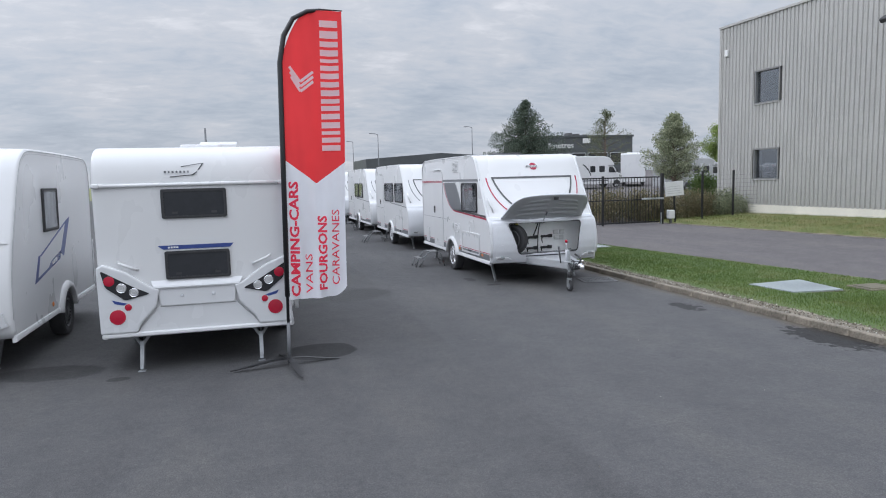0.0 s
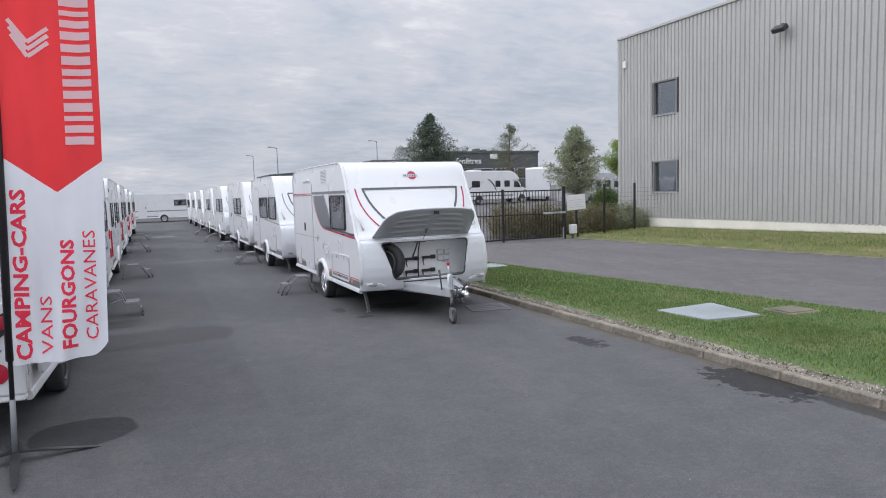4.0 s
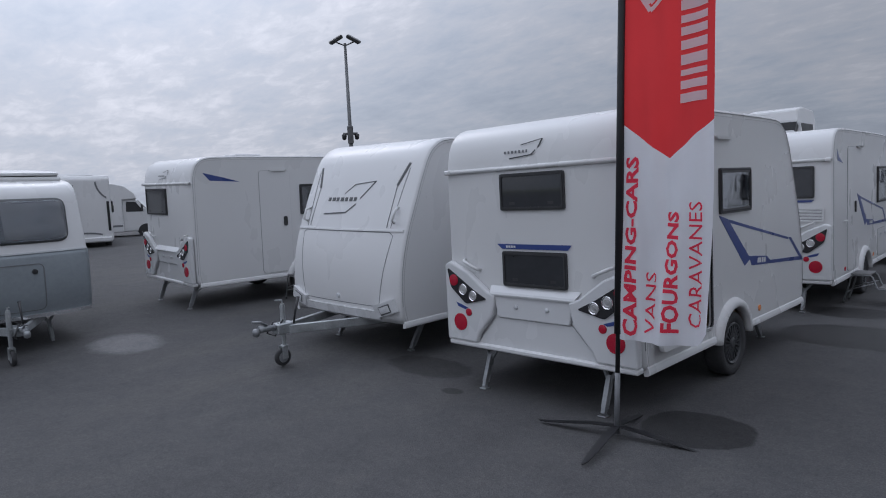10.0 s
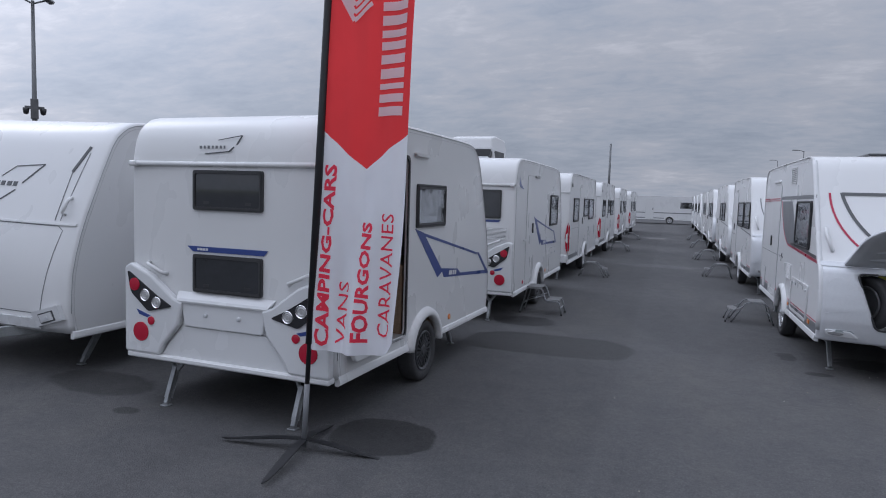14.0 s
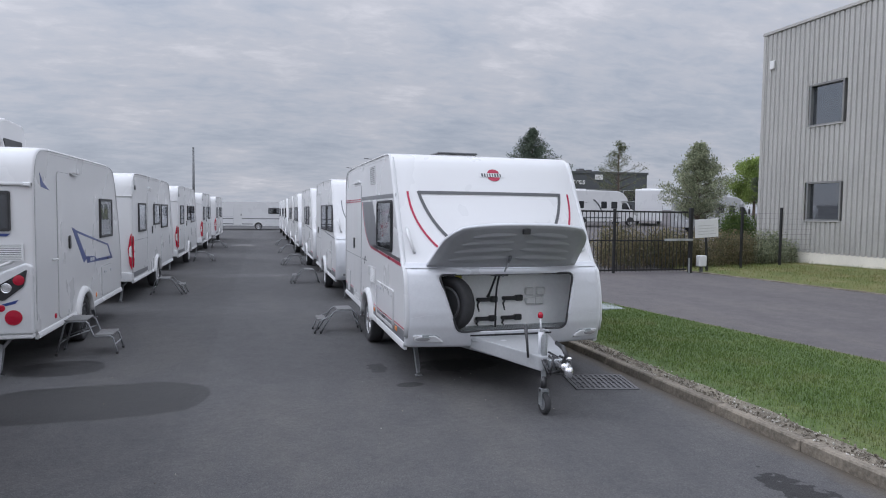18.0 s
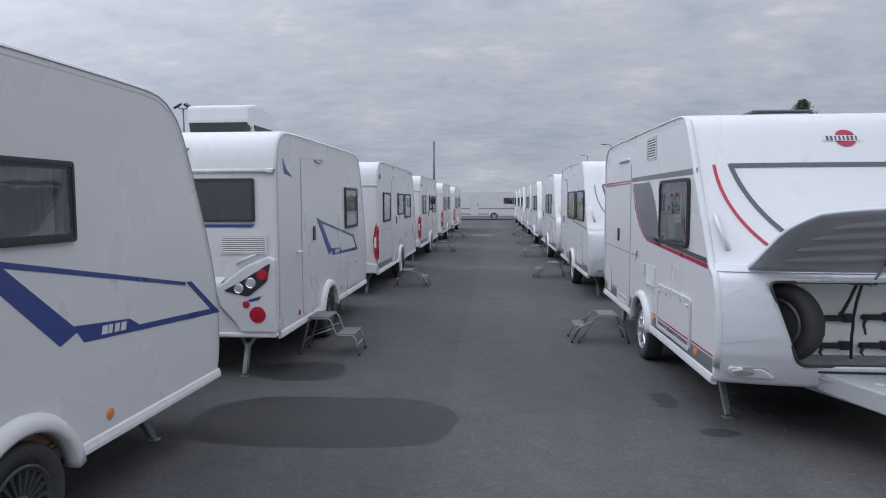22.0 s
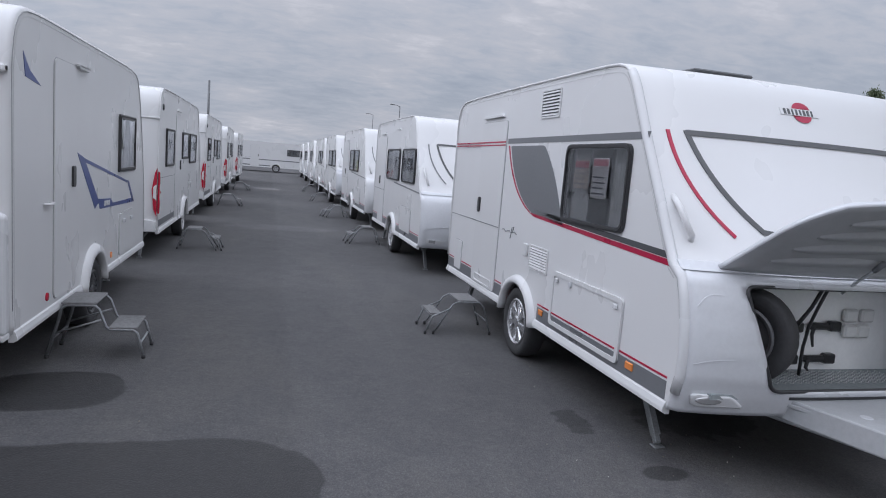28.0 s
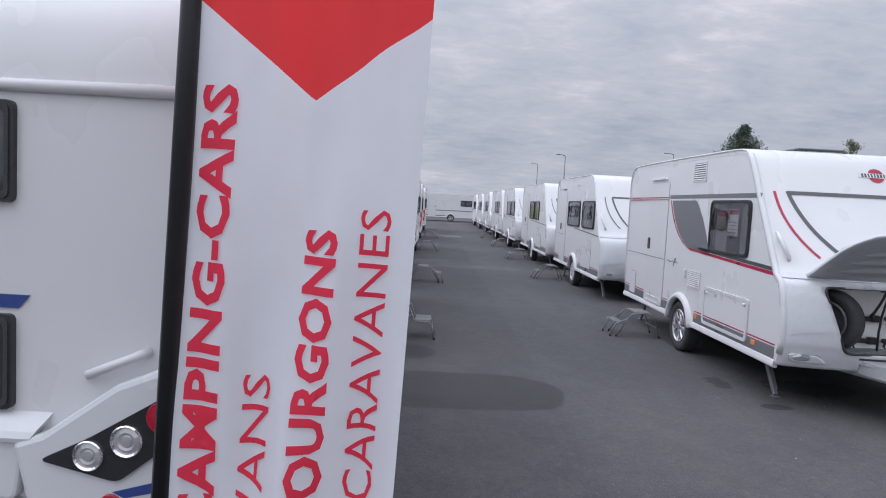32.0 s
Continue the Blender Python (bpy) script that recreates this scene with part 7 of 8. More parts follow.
CLOTH_RED = cloth_material("red_flag_cloth", (0.90, 0.055, 0.06))
CLOTH_WHITE = cloth_material("white_flag_cloth", (0.86, 0.86, 0.9))
flag = thing("feather_flag", "red and white feather flag on a black pole with cross feet", "flag")
TOP, LOW, REACH = 4.05, 0.74, 0.77


def cloth(a, z, lift=0.0):
    """A place on the cloth: a across from the pole, z up; soft vertical folds that grow away from the pole."""
    s = a / REACH
    low = max(0.0, min(1.0, (2.6 - z) / 1.9))
    fold = 0.05 * s * math.sin(2.2 + 5.5 * s + 0.9 * z) * (0.35 + 0.65 * low) + (0.014 + 0.03 * low) * min(1, 2 * s) * math.sin(13 * s - 2.6 * z) + (0.004 + 0.011 * low) * math.sin(27 * s + 3.4 * z)
    return Vector((a * (0.91 - 0.03 * low), fold + lift - 0.04 * s * s, z - 0.03 * s * low))


def cloth_strip(name, low, high, mat, rows=60):
    """Cloth between two edges given as functions of the reach."""
    bm = bmesh.new()
    nx = 44
    cols = []
    for i in range(nx + 1):
        a = 0.02 + (REACH - 0.02) * i / nx
        z0, z1 = low(a), high(a)
        cols.append([bm.verts.new(cloth(a, z0 + (z1 - z0) * k / rows)) for k in range(rows + 1)])
    for P, Q in zip(cols, cols[1:]):
        for k in range(rows):
            bm.faces.new((P[k], Q[k], Q[k + 1], P[k + 1])).smooth = True
    return part(name, bm, mat, flag)


def crown(a):
    """Upper edge of the feather: steep near the pole, then flat."""
    return TOP - 0.62 * max(0.0, 1 - a / 0.42) ** 2.2


def vee(a):
    return 2.35 - 0.25 * (1 - abs(a - 0.41) / 0.37)


def hem(a):
    return LOW + 0.10 * max(0, (a - 0.62) / 0.14) ** 2 + 0.02 + 0.06 * a


red_cloth = cloth_strip("red_cloth", vee, crown, CLOTH_RED)
white_cloth = cloth_strip("white_cloth", hem, vee, CLOTH_WHITE)
tube("pole", [(0, 0, 0.08), (0, 0, 2.6), (0.0, 0, 3.45), (0.05, 0, 3.75), (0.16, 0, 3.96), (0.32, 0, 4.05), (0.45, 0, 4.07), (REACH * 0.93, 0, 4.07)], [0.018, 0.017, 0.016, 0.015, 0.014, 0.012, 0.01, 0.006], POLEBLACK, flag, 10)
tube("sleeve", [(0.0, 0, 0.8), (0.0, 0, 2.6), (0.0, 0, 3.45), (0.05, 0, 3.75), (0.16, 0, 3.95), (0.32, 0, 4.04), (0.46, 0, 4.06)], [0.03, 0.03, 0.03, 0.03, 0.027, 0.024, 0.02], POLEBLACK, flag, 10)
tube("spindle", [(0, 0, 0.03), (0, 0, 0.5)], 0.021, GREYFILM, flag, 10)
for ang in (8, 98, 188, 278):
    m = pose(0, 0, 0, 0, 0, ang)
    # flat sprung steel blades, broad at the hub and pointed at the tip
    bm = bmesh.new()
    rows = []
    for a, hw_, zz in ((0.0, 0.028, 0.085), (0.2, 0.036, 0.07), (0.42, 0.03, 0.035), (0.6, 0.018, 0.008), (0.66, 0.006, 0.006)):
        rows.append([bm.verts.new(m @ Vector((a, e, zz + f))) for e, f in ((-hw_, 0), (hw_, 0), (hw_, 0.007), (-hw_, 0.007))])
    for P, Q in zip(rows, rows[1:]):
        for k in range(4):
            bm.faces.new((P[k], P[(k + 1) % 4], Q[(k + 1) % 4], Q[k]))
    bm.faces.new(rows[0]), bm.faces.new(rows[-1][::-1])
    bmesh.ops.recalc_face_normals(bm, faces=bm.faces)
    part("foot", bm, POLEBLACK, flag)


def flag_text(text, a0, a1, z0, z1, mat, bold=0.0):
    """Lettering that runs up the cloth from z0 to z1, its tops at a0 and feet at a1, and follows the folds."""
    cu = bpy.data.curves.new("lettering", "FONT")
    cu.body, cu.size, cu.offset, cu.resolution_u = text, 0.15, bold, 2
    ob = bpy.data.objects.new("lettering", cu)
    me = bpy.data.meshes.new_from_object(ob)
    bpy.data.objects.remove(ob)
    bm = bmesh.new()
    bm.from_mesh(me)
    for _ in range(2):
        long = [e for e in bm.edges if e.calc_length() > 0.04]
        if long:
            bmesh.ops.subdivide_edges(bm, edges=long, cuts=1)
    bmesh.ops.triangulate(bm, faces=bm.faces)
    x0, x1 = min(v.co.x for v in bm.verts), max(v.co.x for v in bm.verts)
    y0, y1 = min(v.co.y for v in bm.verts), max(v.co.y for v in bm.verts)
    for v in bm.verts:
        v.co = cloth(a1 + (a0 - a1) * (v.co.y - y0) / (y1 - y0), z0 + (z1 - z0) * (v.co.x - x0) / (x1 - x0), -0.006)
    return part("lettering", bm, mat, flag)


def flag_bar(a0, a1, z0, z1, mat):
    bm = bmesh.new()
    rows = [[bm.verts.new(cloth(a0 + (a1 - a0) * i / 6, z, -0.006)) for i in range(7)] for z in (z0, (z0 + z1) / 2, z1)]
    for P, Q in zip(rows, rows[1:]):
        for i in range(6):
            bm.faces.new((P[i], P[i + 1], Q[i + 1], Q[i])).smooth = True
    return part("mark", bm, mat, flag)


REDINK = cloth_material("red_print", (0.88, 0.05, 0.10))
flag_text("CAMPING-CARS", 0.055, 0.175, 0.80, 2.12, REDINK, 0.005)
flag_text("VANS", 0.245, 0.335, 0.84, 1.29, REDINK)
flag_text("FOURGONS", 0.412, 0.527, 0.88, 1.73, REDINK, 0.005)
flag_text("CARAVANES", 0.592, 0.69, 0.93, 1.80, REDINK)
# trade name on the red field: plain upright blocks, and a nested chevron
z = 2.47
for tall in (0.15, 0.04, 0.165, 0.135, 0.16, 0.15, 0.04, 0.165, 0.2):
    for q in ((z, z + tall),) if tall < 0.05 else ((z, z + 0.42 * tall), (z + 0.62 * tall, z + tall)):
        flag_bar(0.49, 0.715, *q, CLOTH_WHITE)
    z += tall + 0.033
for k in range(3):
    bm = bmesh.new()
    o = 0.055 * k
    for (a0, z0), (a1, z1) in ((((0.24), 3.14 + o), (0.13 - 0.01 * k, 3.3 + o)), ((0.24, 3.14 + o), (0.40, 3.25 + o))):
        d = Vector((a1 - a0, z1 - z0)).normalized()
        q = Vector((-d.y, d.x)) * 0.016
        rows = []
        for j in range(6):
            s = j / 5
            pa, pz = a0 + (a1 - a0) * s, z0 + (z1 - z0) * s
            rows.append([bm.verts.new(cloth(pa + q.x, pz + q.y, -0.006)), bm.verts.new(cloth(pa - q.x, pz - q.y, -0.006))])
        for P, Q in zip(rows, rows[1:]):
            bm.faces.new((P[0], P[1], Q[1], Q[0]))
    part("mark", bm, CLOTH_WHITE, flag)
flag.matrix_basis = pose(-2.668, -4.64, 0, -2.4, 1.2, 0)  # leans a little towards the caravan

# ---- retro caravan, grey below, hitch towards the lane ----
Jv = thing("caravan", "retro caravan, white above and grey below, with pop-top roof", "caravan", "caravans")
pj = smooth_path([(0.25, 0.42), (0.05, 0.7), (0.0, 1.2), (0.12, 1.8), (0.35, 2.15), (0.75, 2.3), (1.8, 2.34), (4.2, 2.34), (5.1, 2.3), (5.45, 2.18), (5.6, 1.85), (5.78, 1.3), (5.8, 0.8), (5.74, 0.5)], 3)
shell(Jv, pj, 2.1, 0.12, mat=WHITE)
for s in (-1, 1):
    side_wall(Jv, pj, s * 1.048, s, [2.6], [rect(3.6, 4.5, 1.4, 1.9, 0.08), rect(0.9, 1.8, 1.4, 1.9, 0.08)])
    wheel(Jv, s * 1.04, 2.6, s, 0.32, "white")
    wheel_arch(Jv, 2.6, s * 1.048, s)
    for q in ((3.58, 4.52, 1.38, 1.92), (0.88, 1.82, 1.38, 1.92)):
        pane_window(Jv, "X", s * 1.048, s, rect(*q))
    steady(Jv, s * 0.62, 5.2, 0.2)
    steady(Jv, s * 0.7, 0.6, -0.2)
    film(Jv, "X", s * 1.049, s, [(0.1, 0.46), (5.72, 0.5), (5.74, 1.34), (0.05, 1.34)], RETROGREY, "grey_flank")
NJ = Nose(pj, Jv, 0.12, 1.06)
NJ.panel("grey_front", -1.05, 1.05, 0.5, 1.34, RETROGREY, 0.012, 30, 14)
WJ = rounded([(-0.82, 1.47), (0.82, 1.47), (0.86, 2.06), (-0.86, 2.06)], 0.14, 5)
NJ.panel("front_window", -0.88, 0.88, 1.44, 2.08, DARKFILM, 0.012, 44, 20, keep=WJ)
NJ.panel("pane", -0.88, 0.88, 1.44, 2.08, TINT, 0.046, 44, 20, keep=rounded([(-0.79, 1.50), (0.79, 1.50), (0.83, 2.03), (-0.83, 2.03)], 0.12, 5))
for s in (-1, 1):
    NJ.panel("curtain", min(s * 0.06, s * 0.8), max(s * 0.06, s * 0.8), 1.53, 2.0, CURTAIN, 0.016, 20, 4)
NJ.stroke([(-1.04, 0.5), (-0.5, 0.5), (0.5, 0.5), (1.04, 0.5)], 0.05, CHROME, 0.03, "bumper_trim")
NJ.stroke([(-1.04, 1.35), (-0.5, 1.35), (0.5, 1.35), (1.04, 1.35)], 0.02, ALU, 0.02, "belt_trim")
NJ.stroke(rounded([(-0.45, 0.58), (0.45, 0.58), (0.45, 1.2), (-0.45, 1.2)], 0.08), 0.012, GREYFILM, 0.018, "locker_seam", True)
for s in (-1, 1):
    lathe("locker_lock", [(0.035, 0), (0.03, 0.02), (0, 0.024)], NJ.at(s * 0.34, 1.1, 0.012), BLACK, Jv, "Y", 12)
box("roof_base", -0.99, 0.95, 0.75, 5.12, 2.29, 2.36, WHITE, Jv, 0.03, seg=3)
box("pop_top_seal", -0.96, 0.9, 0.83, 5.06, 2.352, 2.38, BLACK, Jv, 0.01)
lid_ = [(0.8, 2.372), (5.1, 2.372), (5.12, 2.4)] + [(5.08 - 4.24 * k / 12, 2.425 + 0.075 * math.sin(math.pi * k / 12)) for k in range(13)] + [(0.78, 2.4)]
plate("pop_top", lid_, "X", -0.97, 1.88, WHITE, Jv, bev=0.03)
for s in (1,):
    tube("awning_rail", [(s * 1.08, 5.2, 0.5), (s * 1.1, 5.25, 1.2), (s * 1.08, 5.3, 2.2)], 0.017, DARKFILM, Jv)
    tube("support_tube", [(s * 1.1, 5.05, 0.62), (s * 1.12, 5.08, 1.55)], 0.04, ALU, Jv)
    box("outrigger_step", 1.08, 1.34, 4.7, 5.1, 0.3, 0.33, ALU, Jv, 0.01)
    tube("step_arm", [(1.2, 4.9, 0.31), (1.02, 4.85, 0.46)], 0.015, ALU, Jv)
box("floor_pan", -0.98, 0.98, 0.3, 5.5, 0.42, 0.5, STEEL, Jv)
drawbar(Jv, 5.8, 6.75, 0.44, jw=0.1)
Jv.matrix_basis = pose(-16.02, -6.85, 0.263, -1.92, 0, -90)

# ---- motor homes and vans ----


def motorhome(label, L=7.0, alcove=False, grey=False, h=2.75, z0=0.35):
    root = thing("motorhome", label, "motorhome", "parked motorhomes")
    skin_ = GREYVAN if grey else WHITE
    n0 = L - 1.75
    body = [(0.0, z0), (0.0, h - 0.15), (0.12, h), (n0 - 0.4, h), (n0 + 0.15, h - 0.15), (n0 + 0.6, h - 0.55), (n0 + 0.7, 2.02), (n0 + 0.0, 2.0), (n0, z0)]
    if alcove:
        body = [(0.0, z0), (0.0, h - 0.1), (0.1, h), (n0 + 0.6, h), (n0 + 0.9, h - 0.3), (n0 + 0.85, 2.02), (n0, 2.0), (n0, z0)]
    plate("body", body, "X", -1.13, 2.26, skin_, root, bev=0.05)
    cab = [(n0 - 0.02, z0), (n0 - 0.02, 2.06), (n0 + 0.55, 2.05), (n0 + 0.72, 1.95), (n0 + 1.18, 1.38), (n0 + 1.62, 1.2), (n0 + 1.74, 0.95), (n0 + 1.76, z0 + 0.05)]
    cb = plate("cab", cab, "X", -1.0, 2.0, skin_, root, bev=0.05)
    # windscreen on the slope and side glass
    bm = bmesh.new()
    q = [(-0.82, n0 + 0.74, 1.94), (0.82, n0 + 0.74, 1.94), (0.92, n0 + 1.17, 1.41), (-0.92, n0 + 1.17, 1.41)]
    f = bm.faces.new([bm.verts.new((a, b + 0.02, c + 0.025)) for a, b, c in q])
    bmesh.ops.solidify(bm, geom=[f], thickness=0.02)
    bmesh.ops.recalc_face_normals(bm, faces=bm.faces)
    part("windscreen", bm, DARKLAMP, cb)
    for s in (-1, 1):
        plate("cab_window", rounded([(n0 + 0.15, 1.38), (n0 + 0.98, 1.36), (n0 + 0.62, 1.88), (n0 + 0.18, 1.9)], 0.05), "X", s * 1.001, 0.006 * s, DARKLAMP, cb)
        plate("headlamp", rounded([(n0 + 1.3, 0.98), (n0 + 1.66, 0.88), (n0 + 1.62, 1.12), (n0 + 1.36, 1.18)], 0.03), "X", s * 1.001, 0.01 * s, WHITELENS, cb)
        box("mirror", s * 1.22 - 0.08, s * 1.22 + 0.08, n0 + 0.85, n0 + 0.95, 1.4, 1.75, BLACK, cb, 0.03)
        wheel(root, s * 1.0, n0 + 1.05, s, 0.33, "white", 0.2)
        wheel(root, s * 1.05, 1.6, s, 0.33, "white", 0.2)
        plate("wheel_well", [(n0 + 1.05 + 0.4 * math.cos(t), 0.33 + 0.4 * math.sin(t)) for t in [math.pi * k / 10 for k in range(11)]], "X", s * 1.003, 0.004 * s, BLACK, cb)
        plate("wheel_well", [(1.6 + 0.4 * math.cos(t), 0.33 + 0.4 * math.sin(t)) for t in [math.pi * k / 10 for k in range(11)]], "X", s * 1.131, 0.004 * s, BLACK, root)
        for y0, y1 in ((0.9, 1.7), (n0 - 1.0, n0 - 0.45), (n0 - 2.0, n0 - 1.5)):
            wn = plate("window", rect(y0, y1, 1.45, 1.95, 0.06), "X", s * 1.131, 0.02 * s, DARKLAMP, root)
            plate("window_frame", rect(y0 - 0.03, y1 + 0.03, 1.42, 1.98, 0.07), "X", s * 1.131, 0.008 * s, BLACK, wn)
        film(root, "X", s * 1.131, s, arc((0.3, 1.1), (2.2, 1.9), 0.18, 8) + arc((2.35, 1.9), (0.42, 1.05), -0.2, 8), GREYFILM)
        film(root, "X", s * 1.131, s, arc((n0 - 2.9, 2.1), (n0 - 2.0, 1.1), 0.12, 8) + arc((n0 - 1.9, 1.1), (n0 - 2.75, 2.15), -0.14, 8), DARKFILM)
        film(root, "X", s * 1.131, s, [(0.05, 0.62), (n0 - 0.05, 0.62), (n0 - 0.05, 0.72), (0.05, 0.72)], GREYFILM)
    plate("grille", rounded([(-0.6, 0.55), (0.6, 0.55), (0.7, 0.95), (-0.7, 0.95)], 0.05), "Y", n0 + 1.74, 0.03, BLACK, cb)
    box("bumper", -0.98, 0.98, n0 + 1.6, n0 + 1.84, z0 - 0.02, z0 + 0.25, DARKFILM, cb, 0.05)
    box("roof_rack", -0.6, 0.6, 1.5, 2.3, h, h + 0.12, WHITE, root, 0.03)
    return root


M1 = motorhome("white low-profile motorhome with grey swooshes", 7.2, h=2.85)
place(M1, 22.9, 40.6, 0.9, -82)
MW = motorhome("white low motorhome with grey side swooshes on the lot", 7.2, h=2.5)
place(MW, -24.65, -2.43, 0.42, 196)
M2 = motorhome("white overcab motorhome with a high rear wall", 6.6, True, h=3.1)
place(M2, 32.15, 42.0, 0.95, -33)
copy_thing(M1, pose(-37.8, -0.8, 0.43, 0, 0, -19))
MR = motorhome("white motorhome with a small dark emblem on its rear", 6.6, h=2.85)
film(MR, "Y", -0.004, -1, arc((0.62, 2.58), (0.98, 1.95), -0.08, 8) + arc((1.0, 2.02), (0.68, 2.62), 0.08, 8), GREYFILM)
film(MR, "Y", -0.004, -1, arc((-0.2, 0.6), (0.75, 0.56), 0.05, 8) + arc((0.75, 0.62), (-0.2, 0.67), -0.05, 8), GREYFILM)
for a in (-0.52, -0.36, -0.2):
    film(MR, "Y", -0.004, -1, [(a, 2.36), (a + 0.09, 2.36), (a + 0.12, 2.5), (a + 0.03, 2.5)], DARKFILM, "mark")
for s in (-1, 1):
    box("tail_lamp", s * 1.02 - 0.045, s * 1.02 + 0.045, -0.03, 0.01, 0.72, 1.86, DARKLAMP, MR, 0.015)
box("rear_bumper", -1.08, 1.08, -0.09, 0.03, 0.3, 0.5, WHITE, MR, 0.04)
place(MR, -27.1, -0.57, 0.43, 71)
M3 = motorhome("pale grey camper van parked beyond the bushes", 6.0, False, True, 2.6)
place(M3, 28.9, 32.8, 0.61, -82)
copy_thing(M3, pose(-42.5, -11.0, 0.43, 0, 0, -100))
W2 = upright("white caravan standing behind the gate", 5.0, 2.5, [(1.0, 1.9, 1.4, 2.0)], (3.4, 4.0))
place(W2, 20.3, 40.0, 0.9, 8)

# ---- lamp posts ----
def twin_lamp(label):
    root = thing("street_lamp", label, "street lamp", "lamp posts")
    tube("pole", [(0, 0, 0), (0, 0, 4), (0, 0, 8.3)], [0.1, 0.085, 0.055], LAMPGREY, root, 12)
    tube("cross_arm", [(-0.36, 0, 8.35), (0, 0, 8.2), (0.36, 0, 8.35)], 0.03, LAMPGREY, root)
    for s in (-1, 1):
        box("lamp_head", -0.3, 0.3, -0.2, 0.2, -0.06, 0.08, BLACK, root, 0.03, m=pose(s * 0.36, 0, 8.45, 18, s * 30, 0))
        box("lens", -0.25, 0.25, -0.16, 0.16, -0.08, -0.06, WHITELENS, root, m=pose(s * 0.36, 0, 8.45, 18, s * 30, 0))
    box("camera_bracket", -0.3, 0.3, -0.05, 0.05, 4.55, 4.65, STEEL, root, 0.01)
    for s in (-1, 1):
        lathe("camera_dome", [(0, -0.16), (0.08, -0.12), (0.1, 0), (0.1, 0.08), (0, 0.1)], (s * 0.26, 0, 4.5), BLACK, root, "Z", 12, smooth=True)
    box("junction_box", -0.12, 0.12, -0.14, 0.0, 4.2, 4.9, STEEL, root, 0.01)
    return root


T1 = twin_lamp("dark grey twin-head flood lamp post with cameras")
place(T1, -21.7, 8.4, 0, 50)
copy_thing(T1, pose(-21.9, 38.7, 0, 0, 0, 10))


def arm_lamp(label, h=8.0):
    root = thing("street_lamp", label, "street lamp", "lamp posts")
    tube("pole", [(0, 0, 0), (0, 0, h * 0.5), (0, 0, h)], [0.08, 0.06, 0.04], LAMPGREY, root, 10)
    tube("arm", [(0, 0, h - 0.05), (-0.3, 0, h + 0.06), (-0.6, 0, h + 0.09)], 0.03, LAMPGREY, root)
    box("lamp_head", -1.0, -0.55, -0.1, 0.1, h + 0.04, h + 0.12, LAMPGREY, root, 0.02)
    return root


T2 = arm_lamp("slim grey street lamp with a single arm", 8.0)
place(T2, 13.1, 90, 0.2, 0)
copy_thing(T2, pose(11.2, 60, -0.8, 0, 0, 10))
copy_thing(T2, pose(23.4, 63, 0.2, 0, 0, -10))
T3 = thing("pole", "plain tall pale pole beyond the lane", "pole")
tube("mast", [(0, 0, 0), (0, 0, 9.15)], [0.16, 0.12], LAMPGREY, T3, 10)
place(T3, -7.75, 75, 0)

# ---- far buildings ----
shop = thing("building", "long dark flat-roofed showroom with a white sign", "building")
box("wall", 0, 21.5, 0, 20, 0, 9.4, FARDARK, shop)
box("parapet", -0.2, 21.7, -0.2, 20.2, 9.4, 9.8, FARDARK, shop)
for k in range(4):
    wn = box("window", 2 + k * 4.9, 6.2 + k * 4.9, -0.06, 0.02, 4.2, 6.2, DARKLAMP, shop)
    box("window_frame", 1.9 + k * 4.9, 6.3 + k * 4.9, -0.03, 0.01, 4.1, 6.3, ALU, wn)
write("sign_lettering", "fenêtres", 1.65, pose(3.2, -0.12, 7.3, 90, 0, 0), SIGNWHITE, shop, "white sign lettering", 0.02, 0.05)
box("sign_block", 10.6, 12.2, -0.2, -0.08, 8.2, 9.2, SIGNWHITE, shop)
for k in range(3):
    box("roof_unit", 9 + k * 1.6, 10 + k * 1.6, 4, 6, 9.4, 10.6 - 0.2 * k, STEEL, shop)
place(shop, 52, 108, 0.3, -6)
shed = thing("building", "long low grey shed on the horizon", "building")
box("wall", 0, 30, 0, 15, 0, 5.6, FARDARK, shed)
plate("roof", [(0, 5.6), (30, 5.6), (30, 6.0), (15, 7.0), (0, 6.0)], "Y", 0, 15, FARDARK, shed)
place(shed, 19, 112, 0.2, 0)


# ---- trees and bushes ----
def foliage(name, dark, light):
    T = material(name)
    isl = T.n("NewGeometry").outputs["Random Per Island"]
    at = T.n("TexCoord").outputs["Object"]
    nz = T.n("TexNoise", Vector=at, Scale=1.4, Detail=3.0)
    f = T.math("ADD", T.math("MULTIPLY", isl, 0.6), T.math("MULTIPLY", nz.outputs[0], 0.4))
    col = T.ramp(f, [(0.2, dark), (0.8, light)])
    p = T.n("BsdfPrincipled", Base_Color=col, Roughness=0.6)
    tr = T.n("BsdfTranslucent", Color=col)
    finish(T, T.n("MixShader", i0=0.45, i1=p, i2=tr))
    return MATS[name]


BARK = simple("bark", (0.13, 0.10, 0.075), 0.9, grain=0.25, scale=10, bump=0.5, bump_scale=25)
NEEDLE = foliage("needles", (0.045, 0.07, 0.05), (0.13, 0.16, 0.11))
LEAF = foliage("green_leaves", (0.04, 0.085, 0.018), (0.13, 0.18, 0.045))
YOUNG = foliage("yellow_green_leaves", (0.13, 0.16, 0.09), (0.44, 0.46, 0.3))
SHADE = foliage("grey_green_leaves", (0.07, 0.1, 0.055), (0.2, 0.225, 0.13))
PALE = foliage("pale_leaves", (0.09, 0.11, 0.055), (0.2, 0.215, 0.12))
BUSH = foliage("bush_leaves", (0.08, 0.095, 0.045), (0.31, 0.25, 0.14))
